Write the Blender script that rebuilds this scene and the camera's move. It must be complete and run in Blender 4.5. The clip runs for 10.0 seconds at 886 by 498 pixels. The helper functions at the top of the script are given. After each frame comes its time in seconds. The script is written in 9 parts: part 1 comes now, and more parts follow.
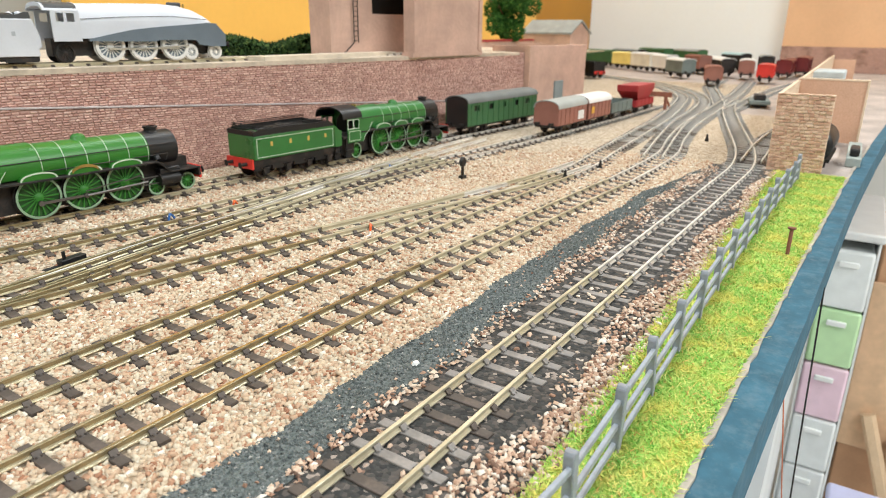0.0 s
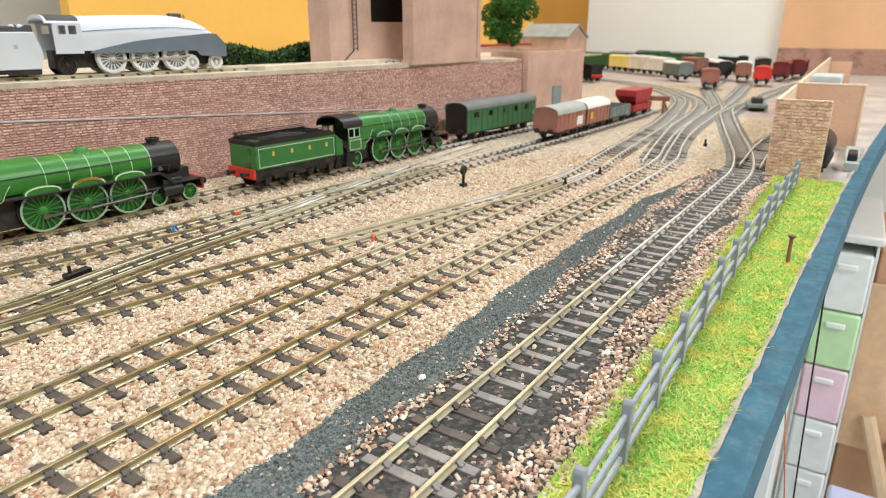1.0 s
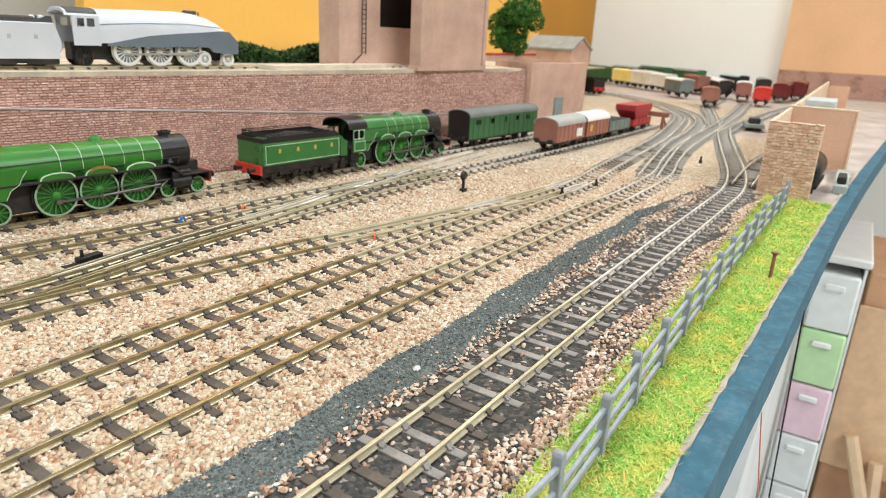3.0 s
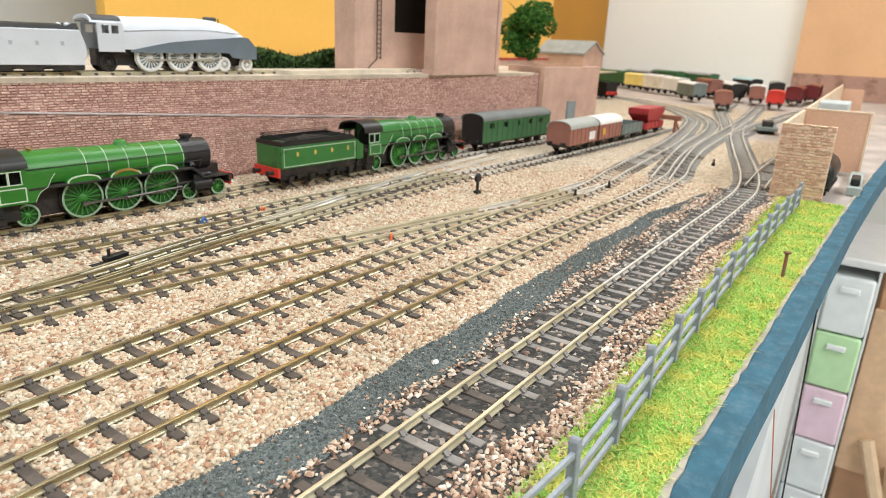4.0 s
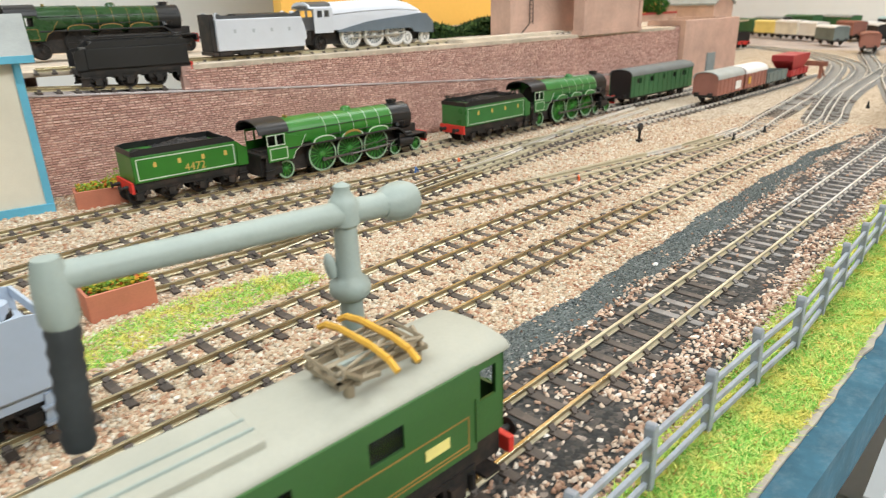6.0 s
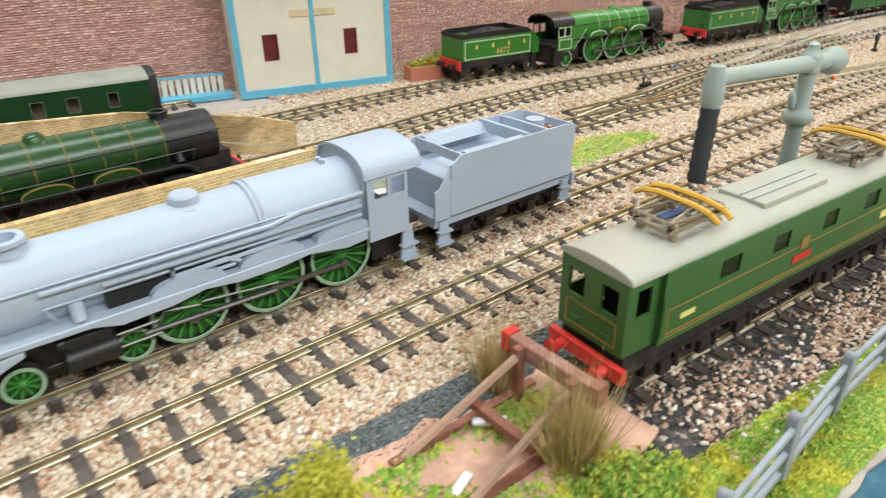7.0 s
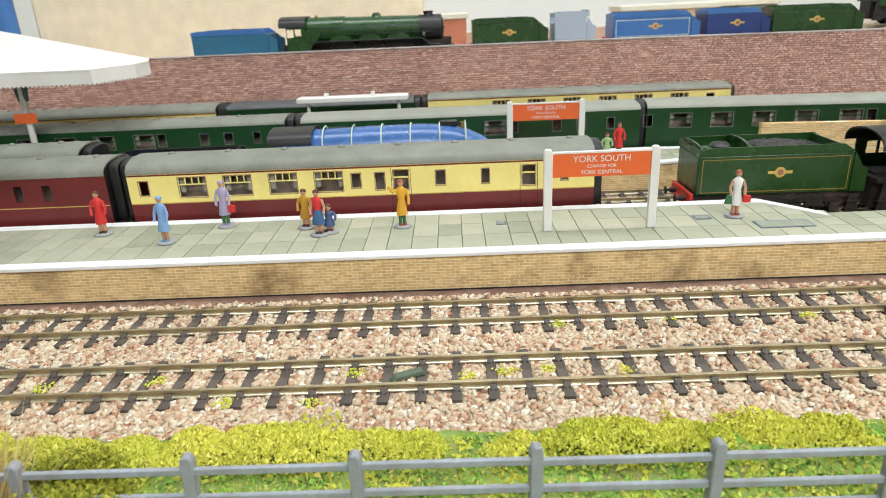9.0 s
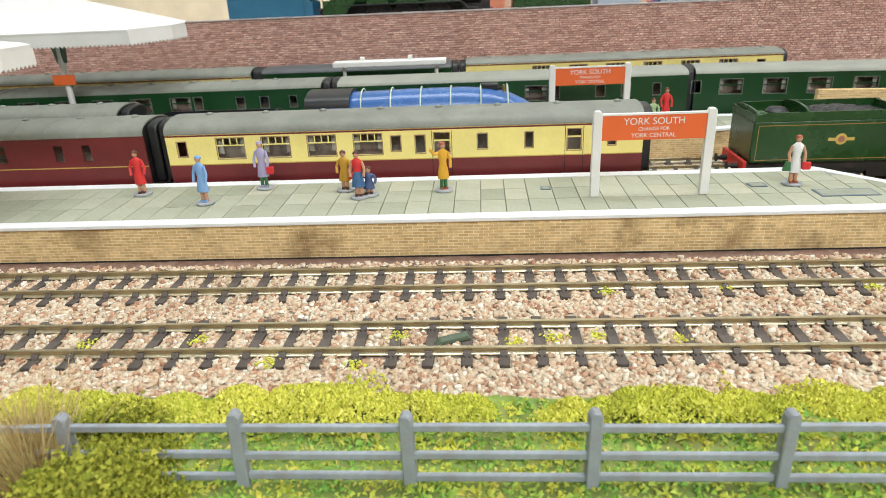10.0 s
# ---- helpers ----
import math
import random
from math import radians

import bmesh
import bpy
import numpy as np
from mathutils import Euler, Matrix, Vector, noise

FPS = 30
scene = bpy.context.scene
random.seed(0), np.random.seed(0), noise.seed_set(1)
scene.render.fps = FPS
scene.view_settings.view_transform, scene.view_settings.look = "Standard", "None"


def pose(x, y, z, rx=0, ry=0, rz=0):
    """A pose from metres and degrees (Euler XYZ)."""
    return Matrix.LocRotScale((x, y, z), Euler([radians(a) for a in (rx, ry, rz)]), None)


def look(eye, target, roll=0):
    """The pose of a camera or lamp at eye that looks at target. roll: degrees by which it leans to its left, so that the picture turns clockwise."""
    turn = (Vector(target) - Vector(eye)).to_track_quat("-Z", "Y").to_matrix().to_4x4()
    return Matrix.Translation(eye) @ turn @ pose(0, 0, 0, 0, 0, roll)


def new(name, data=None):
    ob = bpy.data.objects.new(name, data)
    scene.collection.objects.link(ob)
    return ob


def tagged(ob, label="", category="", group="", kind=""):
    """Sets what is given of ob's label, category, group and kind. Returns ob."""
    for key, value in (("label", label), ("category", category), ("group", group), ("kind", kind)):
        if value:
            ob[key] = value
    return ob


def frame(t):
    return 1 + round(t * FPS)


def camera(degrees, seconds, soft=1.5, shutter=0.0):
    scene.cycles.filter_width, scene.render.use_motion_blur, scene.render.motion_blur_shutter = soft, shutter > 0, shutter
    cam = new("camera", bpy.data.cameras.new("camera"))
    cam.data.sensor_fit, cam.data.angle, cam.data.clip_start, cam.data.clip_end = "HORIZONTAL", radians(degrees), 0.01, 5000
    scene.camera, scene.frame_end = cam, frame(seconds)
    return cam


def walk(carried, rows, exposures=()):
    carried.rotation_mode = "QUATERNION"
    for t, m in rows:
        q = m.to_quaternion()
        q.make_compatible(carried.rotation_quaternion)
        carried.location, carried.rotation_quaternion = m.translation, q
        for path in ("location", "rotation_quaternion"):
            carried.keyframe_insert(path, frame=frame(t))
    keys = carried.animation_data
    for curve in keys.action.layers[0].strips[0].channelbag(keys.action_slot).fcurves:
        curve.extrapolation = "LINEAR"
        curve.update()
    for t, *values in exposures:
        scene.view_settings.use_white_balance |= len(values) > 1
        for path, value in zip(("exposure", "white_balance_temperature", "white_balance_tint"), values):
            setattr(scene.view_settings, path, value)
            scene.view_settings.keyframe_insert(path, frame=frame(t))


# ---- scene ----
cam = camera(68.53, 10.0, soft=0.75, shutter=0.12)
cam.data.dof.use_dof = True
cam.data.dof.focus_distance = 0.27
cam.data.dof.aperture_fstop = 24.0

# seconds, eye in mm, yaw to the left of +y, pitch, roll in degrees
PATH = [
    (0, (504.4, -164.6, 114.3), -58.22, -18.80, 0.56),
    (0.5, (503.8, -164.4, 115.7), -58.24, -18.67, 0.47),
    (1, (502.3, -162.8, 119.4), -58.38, -18.60, 0.16),
    (1.5, (498.3, -161.1, 122.4), -58.48, -18.56, 1.26),
    (2, (497.9, -161.1, 125.1), -58.79, -18.39, 1.69),
    (2.5, (494.0, -166.5, 123.4), -59.17, -18.40, 2.62),
    (4, (481.0, -172.1, 121.5), -57.61, -17.78, 2.51),
    (4.5, (477.8, -174.7, 120.7), -57.49, -18.32, 1.81),
    (5, (470.0, -173.5, 119.7), -56.87, -18.34, 1.82),
    (5.5, (435.0, -168.9, 117.2), -53.13, -18.82, 0.07),
    (5.7, (417.4, -170.6, 119.6), -51.22, -19.53, -0.70),
    (6.8, (240.1, -156.5, 134.7), -39.76, -25.08, -2.14),
    (7, (200.0, -151.7, 130.8), -38.65, -27.58, -1.00),
    (7.5, (106.0, -146.0, 147.5), -28.20, -28.80, -0.95),
    (8, (9.0, -148.0, 153.6), -19.30, -30.20, -0.80),
    (8.2, (-32.6, -160.3, 143.8), -14.40, -27.92, -2.53),
    (8.5, (-65.1, -171.2, 134.1), -5.12, -21.27, -1.37),
    (8.8, (-72.0, -186.5, 125.5), 2.17, -19.95, -3.98),
    (9, (-79.9, -190.6, 122.0), 1.32, -20.76, -2.57),
    (9.5, (-86.6, -189.8, 115.8), 2.34, -22.17, -1.93),
    (10, (-87.5, -185.1, 115.0), 3.96, -22.89, -2.62),
]


def heading(eye, yaw, pitch, roll):
    a, b = radians(yaw), radians(pitch)
    e = Vector(eye) * 0.001
    return look(e, e + Vector((-math.sin(a) * math.cos(b), math.cos(a) * math.cos(b), math.sin(b))), roll)


walk(cam, [(t, heading(eye, yaw, pitch, roll)) for t, eye, yaw, pitch, roll in PATH],
     exposures=((0.0, -0.20), (10.0, -0.20)))

# ---------------------------------------------------------------- light
world = bpy.data.worlds.new("world")
scene.world = world
world.use_nodes = True
world.node_tree.nodes["Background"].inputs[0].default_value = (0.75, 0.83, 1.0, 1)
world.node_tree.nodes["Background"].inputs[1].default_value = 0.25


def room_lamp(x, y, z, sx, sy, watts, colour):
    data = bpy.data.lights.new("ceiling_tube", "AREA")
    data.shape, data.size, data.size_y, data.energy, data.color = "RECTANGLE", sx, sy, watts, colour
    ob = new("ceiling_tube", data)
    ob.location = (x, y, z)
    return ob


room_lamp(0.0, 0.25, 1.42, 1.3, 0.4, 19, (0.95, 1.0, 1.02))
room_lamp(1.9, 0.25, 1.42, 1.3, 0.4, 19, (0.95, 1.0, 1.02))
# Added fill lamp, no fitting behind it: brightens faces turned towards -y.
room_lamp(0.7, -1.5, 1.42, 2.4, 0.4, 70, (0.95, 1.0, 1.02))


# ---------------------------------------------------------------- mesh helpers (all lengths in mm)
class Mesh:
    """Collects vertices and faces, in mm."""

    def __init__(self):
        self.v, self.f, self.m = [], [], []

    def add(self, verts, faces, mat=0):
        n = len(self.v)
        self.v.extend(tuple(p) for p in verts)
        for f in faces:
            self.f.append(tuple(i + n for i in f))
            self.m.append(mat)
        return self

    def box(self, x0, x1, y0, y1, z0, z1, mat=0):
        v = [(x, y, z) for z in (z0, z1) for y in (y0, y1) for x in (x0, x1)]
        return self.add(v, [(0, 2, 3, 1), (4, 5, 7, 6), (0, 1, 5, 4), (2, 6, 7, 3), (0, 4, 6, 2), (1, 3, 7, 5)], mat)

    def rings(self, rings, mat=0, caps=True):
        n = len(rings[0])
        v = [p for r in rings for p in r]
        f = []
        for k in range(len(rings) - 1):
            for i in range(n):
                j = (i + 1) % n
                f.append((k * n + i, k * n + j, (k + 1) * n + j, (k + 1) * n + i))
        if caps:
            f.append(tuple(reversed(range(n))))
            f.append(tuple(range((len(rings) - 1) * n, len(rings) * n)))
        return self.add(v, f, mat)

    def cyl(self, p0, p1, r0, r1=None, n=12, mat=0, caps=True):
        r1 = r0 if r1 is None else r1
        a, b = Vector(p0), Vector(p1)
        q = (b - a).to_track_quat("Z", "Y")
        ring = lambda c, r: [c + q @ Vector((r * math.cos(2 * math.pi * i / n), r * math.sin(2 * math.pi * i / n), 0)) for i in range(n)]
        return self.rings([ring(a, r0), ring(b, r1)], mat, caps)

    def lathe(self, p, axis, prof, n=20, mat=0):
        """prof: (distance along axis, radius)."""
        a = Vector(p)
        q = Vector(axis).to_track_quat("Z", "Y")
        rr = [[a + q @ Vector((r * math.cos(2 * math.pi * i / n), r * math.sin(2 * math.pi * i / n), d)) for i in range(n)] for d, r in prof]
        return self.rings(rr, mat)

    def prism(self, poly, axis, a0, a1, mat=0):
        """poly: 2D outline in the two other axes (in order), extruded along axis from a0 to a1."""
        def at(p, a):
            return (a, p[0], p[1]) if axis == "x" else (p[0], a, p[1]) if axis == "y" else (p[0], p[1], a)
        return self.rings([[at(p, a0) for p in poly], [at(p, a1) for p in poly]], mat)

    def tube(self, pts, r, n=6, mat=0):
        for a, b in zip(pts, pts[1:]):
            self.cyl(a, b, r, r, n, mat)
        return self

    def torus(self, c, axis, R, r, n=24, k=6, mat=0, a0=0.0, a1=360.0):
        q = Vector(axis).to_track_quat("Z", "Y")
        full = abs(a1 - a0) >= 359.9
        rr = []
        for i in range(n + (0 if full else 1)):
            t = radians(a0 + (a1 - a0) * i / n)
            rr.append([Vector(c) + q @ Vector(((R + r * math.cos(2 * math.pi * j / k)) * math.cos(t), (R + r * math.cos(2 * math.pi * j / k)) * math.sin(t), r * math.sin(2 * math.pi * j / k))) for j in range(k)])
        if full:
            rr.append(rr[0])
        return self.rings(rr, mat, caps=not full)

    def panel(self, x0, x1, z0, z1, y0, y1, holes, mat=0):
        """A wall in the xz plane from y0 to y1 with openings (xa, xb, za, zb) right through it."""
        xs = sorted({x0, x1, *[h[0] for h in holes], *[h[1] for h in holes]})
        zs = sorted({z0, z1, *[h[2] for h in holes], *[h[3] for h in holes]})
        xs = [x for x in xs if x0 <= x <= x1]
        zs = [z for z in zs if z0 <= z <= z1]
        solid = lambda i, k: 0 <= i < len(xs) - 1 and 0 <= k < len(zs) - 1 and not any(h[0] < (xs[i] + xs[i + 1]) / 2 < h[1] and h[2] < (zs[k] + zs[k + 1]) / 2 < h[3] for h in holes)
        for i in range(len(xs) - 1):
            for k in range(len(zs) - 1):
                if not solid(i, k):
                    continue
                a, b, c, d = xs[i], xs[i + 1], zs[k], zs[k + 1]
                v = [(a, y0, c), (b, y0, c), (b, y0, d), (a, y0, d), (a, y1, c), (b, y1, c), (b, y1, d), (a, y1, d)]
                f = [(0, 1, 2, 3), (7, 6, 5, 4)]
                if not solid(i - 1, k):
                    f.append((0, 3, 7, 4))
                if not solid(i + 1, k):
                    f.append((1, 5, 6, 2))
                if not solid(i, k - 1):
                    f.append((0, 4, 5, 1))
                if not solid(i, k + 1):
                    f.append((3, 2, 6, 7))
                self.add(v, f, mat)
        return self

    def moved(self, m):
        m = Matrix(m)
        self.v = [tuple(m @ Vector(p)) for p in self.v]
        return self

    def data(self, name, mats, smooth=True, sharp=38, weld=False):
        me = bpy.data.meshes.new(name)
        me.from_pydata([(x * 0.001, y * 0.001, z * 0.001) for x, y, z in self.v], [], self.f)
        for m in mats if isinstance(mats, (list, tuple)) else [mats]:
            me.materials.append(m)
        me.polygons.foreach_set("material_index", self.m)
        bm = bmesh.new()
        bm.from_mesh(me)
        if weld:
            bmesh.ops.remove_doubles(bm, verts=bm.verts, dist=1e-7)
        bmesh.ops.recalc_face_normals(bm, faces=bm.faces)
        bm.to_mesh(me)
        bm.free()
        if smooth:
            me.polygons.foreach_set("use_smooth", [True] * len(me.polygons))
            me.set_sharp_from_angle(angle=radians(sharp))
        me.update()
        return me


def welded(mesh, name, mats):
    """The mesh with its coincident corners joined."""
    return mesh.data(name, mats, True, 38, True)


def thing(name, label, category, x=0, y=0, z=0, rz=0, group="", kind="", rx=0, ry=0):
    ob = new(name)
    ob.empty_display_size = 0.01
    ob.matrix_basis = pose(x * 0.001, y * 0.001, z * 0.001, rx, ry, rz)
    return tagged(ob, label, category, group, kind)


def part(name, mesh, mats, parent=None, label="", bev=0.0, sharp=38, loc=None):
    ob = new(name, mesh if isinstance(mesh, bpy.types.Mesh) else mesh.data(name, mats, True, sharp))
    if parent is not None:
        ob.parent = parent
    if loc is not None:
        ob.location = Vector(loc) * 0.001
    if label:
        ob["label"] = label
    if bev:
        b = ob.modifiers.new("bevel", "BEVEL")
        b.width, b.segments, b.limit_method, b.angle_limit = bev * 0.001, 2, "ANGLE", radians(40)
        b.harden_normals = False
    return ob


# ---------------------------------------------------------------- materials
def nodes_of(name):
    m = bpy.data.materials.new(name)
    m.use_nodes = True
    nt = m.node_tree
    return m, nt, nt.nodes["Principled BSDF"], nt.links


def noise_node(nt, scale, detail=4.0, rough=0.55, coord="Object"):
    tc = nt.nodes.new("ShaderNodeTexCoord")
    n = nt.nodes.new("ShaderNodeTexNoise")
    n.inputs["Scale"].default_value, n.inputs["Detail"].default_value, n.inputs["Roughness"].default_value = scale, detail, rough
    nt.links.new(tc.outputs[coord], n.inputs["Vector"])
    return n


def ramp_node(nt, source, stops):
    r = nt.nodes.new("ShaderNodeValToRGB")
    while len(r.color_ramp.elements) < len(stops):
        r.color_ramp.elements.new(0.5)
    for e, (p, c) in zip(r.color_ramp.elements, stops):
        e.position, e.color = p, (*c, 1)
    nt.links.new(source, r.inputs[0])
    return r


def mix_node(nt, mode, fac, a, b):
    m = nt.nodes.new("ShaderNodeMix")
    m.data_type, m.blend_type = "RGBA", mode
    for sock, val in ((m.inputs[0], fac), (m.inputs[6], a), (m.inputs[7], b)):
        if isinstance(val, bpy.types.NodeSocket):
            nt.links.new(val, sock)
        else:
            sock.default_value = val if not isinstance(val, tuple) else (*val, 1)
    return m.outputs[2]


def bump_node(nt, height, strength, distance):
    b = nt.nodes.new("ShaderNodeBump")
    b.inputs["Strength"].default_value, b.inputs["Distance"].default_value = strength, distance
    nt.links.new(height, b.inputs["Height"])
    return b.outputs[0]


def paint(name, col, rough=0.45, metal=0.0, var=0.16, fine=900.0, coarse=45.0, bump=0.10, dirt=None, dirt_amt=0.25, spec=0.5):
    """Painted, moulded or printed surface: colour drifts at two scales, with fine relief and uneven gloss."""
    m, nt, p, L = nodes_of(name)
    n1, n2 = noise_node(nt, fine, 3), noise_node(nt, coarse, 5)
    lo, hi = tuple(c * (1 - var) for c in col), tuple(min(1, c * (1 + var * 0.7)) for c in col)
    c1 = ramp_node(nt, n2.outputs["Fac"], [(0.32, lo), (0.68, hi)]).outputs[0]
    c1 = mix_node(nt, "MULTIPLY", 0.5, c1, ramp_node(nt, n1.outputs["Fac"], [(0.3, (1 - var, 1 - var, 1 - var)), (0.65, (1, 1, 1))]).outputs[0])
    if dirt:
        n3 = noise_node(nt, coarse * 2.6, 6, 0.7)
        k = ramp_node(nt, n3.outputs["Fac"], [(0.48, (0, 0, 0)), (0.72, (dirt_amt, dirt_amt, dirt_amt))]).outputs[0]
        c1 = mix_node(nt, "MIX", k, c1, dirt)
    L.new(c1, p.inputs["Base Color"])
    r = nt.nodes.new("ShaderNodeMapRange")
    r.inputs[3].default_value, r.inputs[4].default_value = max(0.03, rough - 0.1), min(1, rough + 0.12)
    L.new(n2.outputs["Fac"], r.inputs[0])
    L.new(r.outputs[0], p.inputs["Roughness"])
    p.inputs["Metallic"].default_value = metal
    p.inputs["Specular IOR Level"].default_value = spec
    if bump:
        L.new(bump_node(nt, n1.outputs["Fac"], bump, 0.0004), p.inputs["Normal"])
    return m


def grains(name, stops, rough=0.85, islands=True, scale=500.0, bump=0.4):
    """Loose grains: each island or each cell takes its own colour."""
    m, nt, p, L = nodes_of(name)
    if islands:
        g = nt.nodes.new("ShaderNodeNewGeometry")
        src = g.outputs["Random Per Island"]
    else:
        tc, vo = nt.nodes.new("ShaderNodeTexCoord"), nt.nodes.new("ShaderNodeTexVoronoi")
        vo.inputs["Scale"].default_value = scale
        L.new(tc.outputs["Object"], vo.inputs["Vector"])
        sep = nt.nodes.new("ShaderNodeSeparateColor")
        L.new(vo.outputs["Color"], sep.inputs[0])
        src = sep.outputs[0]
        L.new(bump_node(nt, vo.outputs["Distance"], bump, -0.0012), p.inputs["Normal"])
    c = ramp_node(nt, src, stops).outputs[0]
    n = noise_node(nt, 900, 3)
    n2 = noise_node(nt, 14, 4)
    c = mix_node(nt, "MULTIPLY", 0.55, c, ramp_node(nt, n.outputs["Fac"], [(0.3, (0.72, 0.68, 0.64)), (0.65, (1, 1, 1))]).outputs[0])
    c = mix_node(nt, "MULTIPLY", 0.5, c, ramp_node(nt, n2.outputs["Fac"], [(0.35, (0.8, 0.76, 0.72)), (0.6, (1, 1, 1))]).outputs[0])
    L.new(c, p.inputs["Base Color"])
    p.inputs["Roughness"].default_value = rough
    return m


def brickwork(name, a, b, mortar, w, h, gap, rough=0.85, axis="xz", bump=0.25, stain=(0.5, 0.47, 0.42)):
    """Printed or embossed brick paper; w, h, gap in mm."""
    m, nt, p, L = nodes_of(name)
    tc, mp = nt.nodes.new("ShaderNodeTexCoord"), nt.nodes.new("ShaderNodeMapping")
    L.new(tc.outputs["Object"], mp.inputs["Vector"])
    mp.inputs["Rotation"].default_value = (radians(-90), 0, 0) if axis == "xz" else (radians(-90), radians(0), radians(-90)) if axis == "yz" else (0, 0, 0)
    if axis == "yz":
        sx, cx = nt.nodes.new("ShaderNodeSeparateXYZ"), nt.nodes.new("ShaderNodeCombineXYZ")
        L.new(tc.outputs["Object"], sx.inputs[0])
        L.new(sx.outputs[1], cx.inputs[0])
        L.new(sx.outputs[2], cx.inputs[1])
        vec = cx.outputs[0]
    elif axis == "xz":
        sx, cx = nt.nodes.new("ShaderNodeSeparateXYZ"), nt.nodes.new("ShaderNodeCombineXYZ")
        L.new(tc.outputs["Object"], sx.inputs[0])
        L.new(sx.outputs[0], cx.inputs[0])
        L.new(sx.outputs[2], cx.inputs[1])
        vec = cx.outputs[0]
    else:
        vec = tc.outputs["Object"]
    br = nt.nodes.new("ShaderNodeTexBrick")
    br.inputs["Scale"].default_value = 1.0
    br.inputs["Brick Width"].default_value, br.inputs["Row Height"].default_value = w * 0.001, h * 0.001
    br.inputs["Mortar Size"].default_value, br.inputs["Mortar Smooth"].default_value = gap * 0.001, 0.3
    br.inputs["Color1"].default_value, br.inputs["Color2"].default_value, br.inputs["Mortar"].default_value = (*a, 1), (*b, 1), (*mortar, 1)
    L.new(vec, br.inputs["Vector"])
    n1, n2 = noise_node(nt, 350, 4), noise_node(nt, 22, 5)
    c = mix_node(nt, "MULTIPLY", 0.6, br.outputs["Color"], ramp_node(nt, n1.outputs["Fac"], [(0.3, (0.7, 0.68, 0.66)), (0.65, (1, 1, 1))]).outputs[0])
    c = mix_node(nt, "MULTIPLY", 0.7, c, ramp_node(nt, n2.outputs["Fac"], [(0.36, stain), (0.48, (1, 1, 1))]).outputs[0])
    L.new(c, p.inputs["Base Color"])
    p.inputs["Roughness"].default_value = rough
    L.new(bump_node(nt, br.outputs["Fac"], bump, -0.0004), p.inputs["Normal"])
    return m


def glass(name, tint=(0.75, 0.8, 0.8), rough=0.08):
    m, nt, p, L = nodes_of(name)
    p.inputs["Base Color"].default_value = (*tint, 1)
    p.inputs["Roughness"].default_value = rough
    p.inputs["Transmission Weight"].default_value = 1.0
    p.inputs["IOR"].default_value = 1.3
    return m


def wood(name, a, b, scale=60.0, rough=0.7, stretch=(1, 14, 14)):
    m, nt, p, L = nodes_of(name)
    tc, mp = nt.nodes.new("ShaderNodeTexCoord"), nt.nodes.new("ShaderNodeMapping")
    mp.inputs["Scale"].default_value = stretch
    L.new(tc.outputs["Object"], mp.inputs["Vector"])
    n = nt.nodes.new("ShaderNodeTexNoise")
    n.inputs["Scale"].default_value, n.inputs["Detail"].default_value = scale, 5
    L.new(mp.outputs[0], n.inputs["Vector"])
    c = ramp_node(nt, n.outputs["Fac"], [(0.3, a), (0.7, b)]).outputs[0]
    n2 = noise_node(nt, 25, 4)
    c = mix_node(nt, "MULTIPLY", 0.5, c, ramp_node(nt, n2.outputs["Fac"], [(0.35, (0.75, 0.72, 0.7)), (0.6, (1, 1, 1))]).outputs[0])
    L.new(c, p.inputs["Base Color"])
    p.inputs["Roughness"].default_value = rough
    L.new(bump_node(nt, n.outputs["Fac"], 0.3, 0.0004), p.inputs["Normal"])
    return m


M_BALLAST = grains("ballast_stone", [(0.0, (0.34, 0.16, 0.09)), (0.10, (0.52, 0.315, 0.20)), (0.30, (0.60, 0.44, 0.305)), (0.62, (0.65, 0.53, 0.385)), (0.9, (0.71, 0.635, 0.50)), (1.0, (0.88, 0.84, 0.75))])
M_BALLAST_BED = grains("ballast_bed", [(0.0, (0.27, 0.20, 0.14)), (0.3, (0.45, 0.36, 0.26)), (0.7, (0.58, 0.49, 0.37)), (1.0, (0.72, 0.65, 0.53))], islands=False, scale=520)
M_SIDING = grains("siding_stone", [(0.0, (0.13, 0.08, 0.06)), (0.2, (0.42, 0.25, 0.17)), (0.5, (0.64, 0.45, 0.33)), (0.8, (0.76, 0.62, 0.49)), (1.0, (0.90, 0.85, 0.77))])
M_CINDER = grains("cinder", [(0.0, (0.075, 0.088, 0.09)), (0.6, (0.15, 0.178, 0.172)), (0.97, (0.19, 0.21, 0.21)), (1.0, (0.45, 0.45, 0.43))], islands=False, scale=1100, bump=0.6)
M_CINDER_G = grains("cinder_grain", [(0.0, (0.07, 0.082, 0.085)), (0.6, (0.15, 0.178, 0.172)), (0.96, (0.2, 0.22, 0.22)), (1.0, (0.45, 0.45, 0.43))])
M_RAIL = paint("nickel_rail", (0.37, 0.30, 0.17), rough=0.36, metal=0.6, var=0.2, fine=500, coarse=30, dirt=(0.30, 0.22, 0.12), dirt_amt=0.45)
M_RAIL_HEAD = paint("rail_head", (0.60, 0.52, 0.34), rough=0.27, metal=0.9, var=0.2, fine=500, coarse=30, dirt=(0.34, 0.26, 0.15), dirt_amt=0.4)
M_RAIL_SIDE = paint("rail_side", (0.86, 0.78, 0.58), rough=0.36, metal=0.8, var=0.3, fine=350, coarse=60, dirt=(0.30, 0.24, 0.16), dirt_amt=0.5)
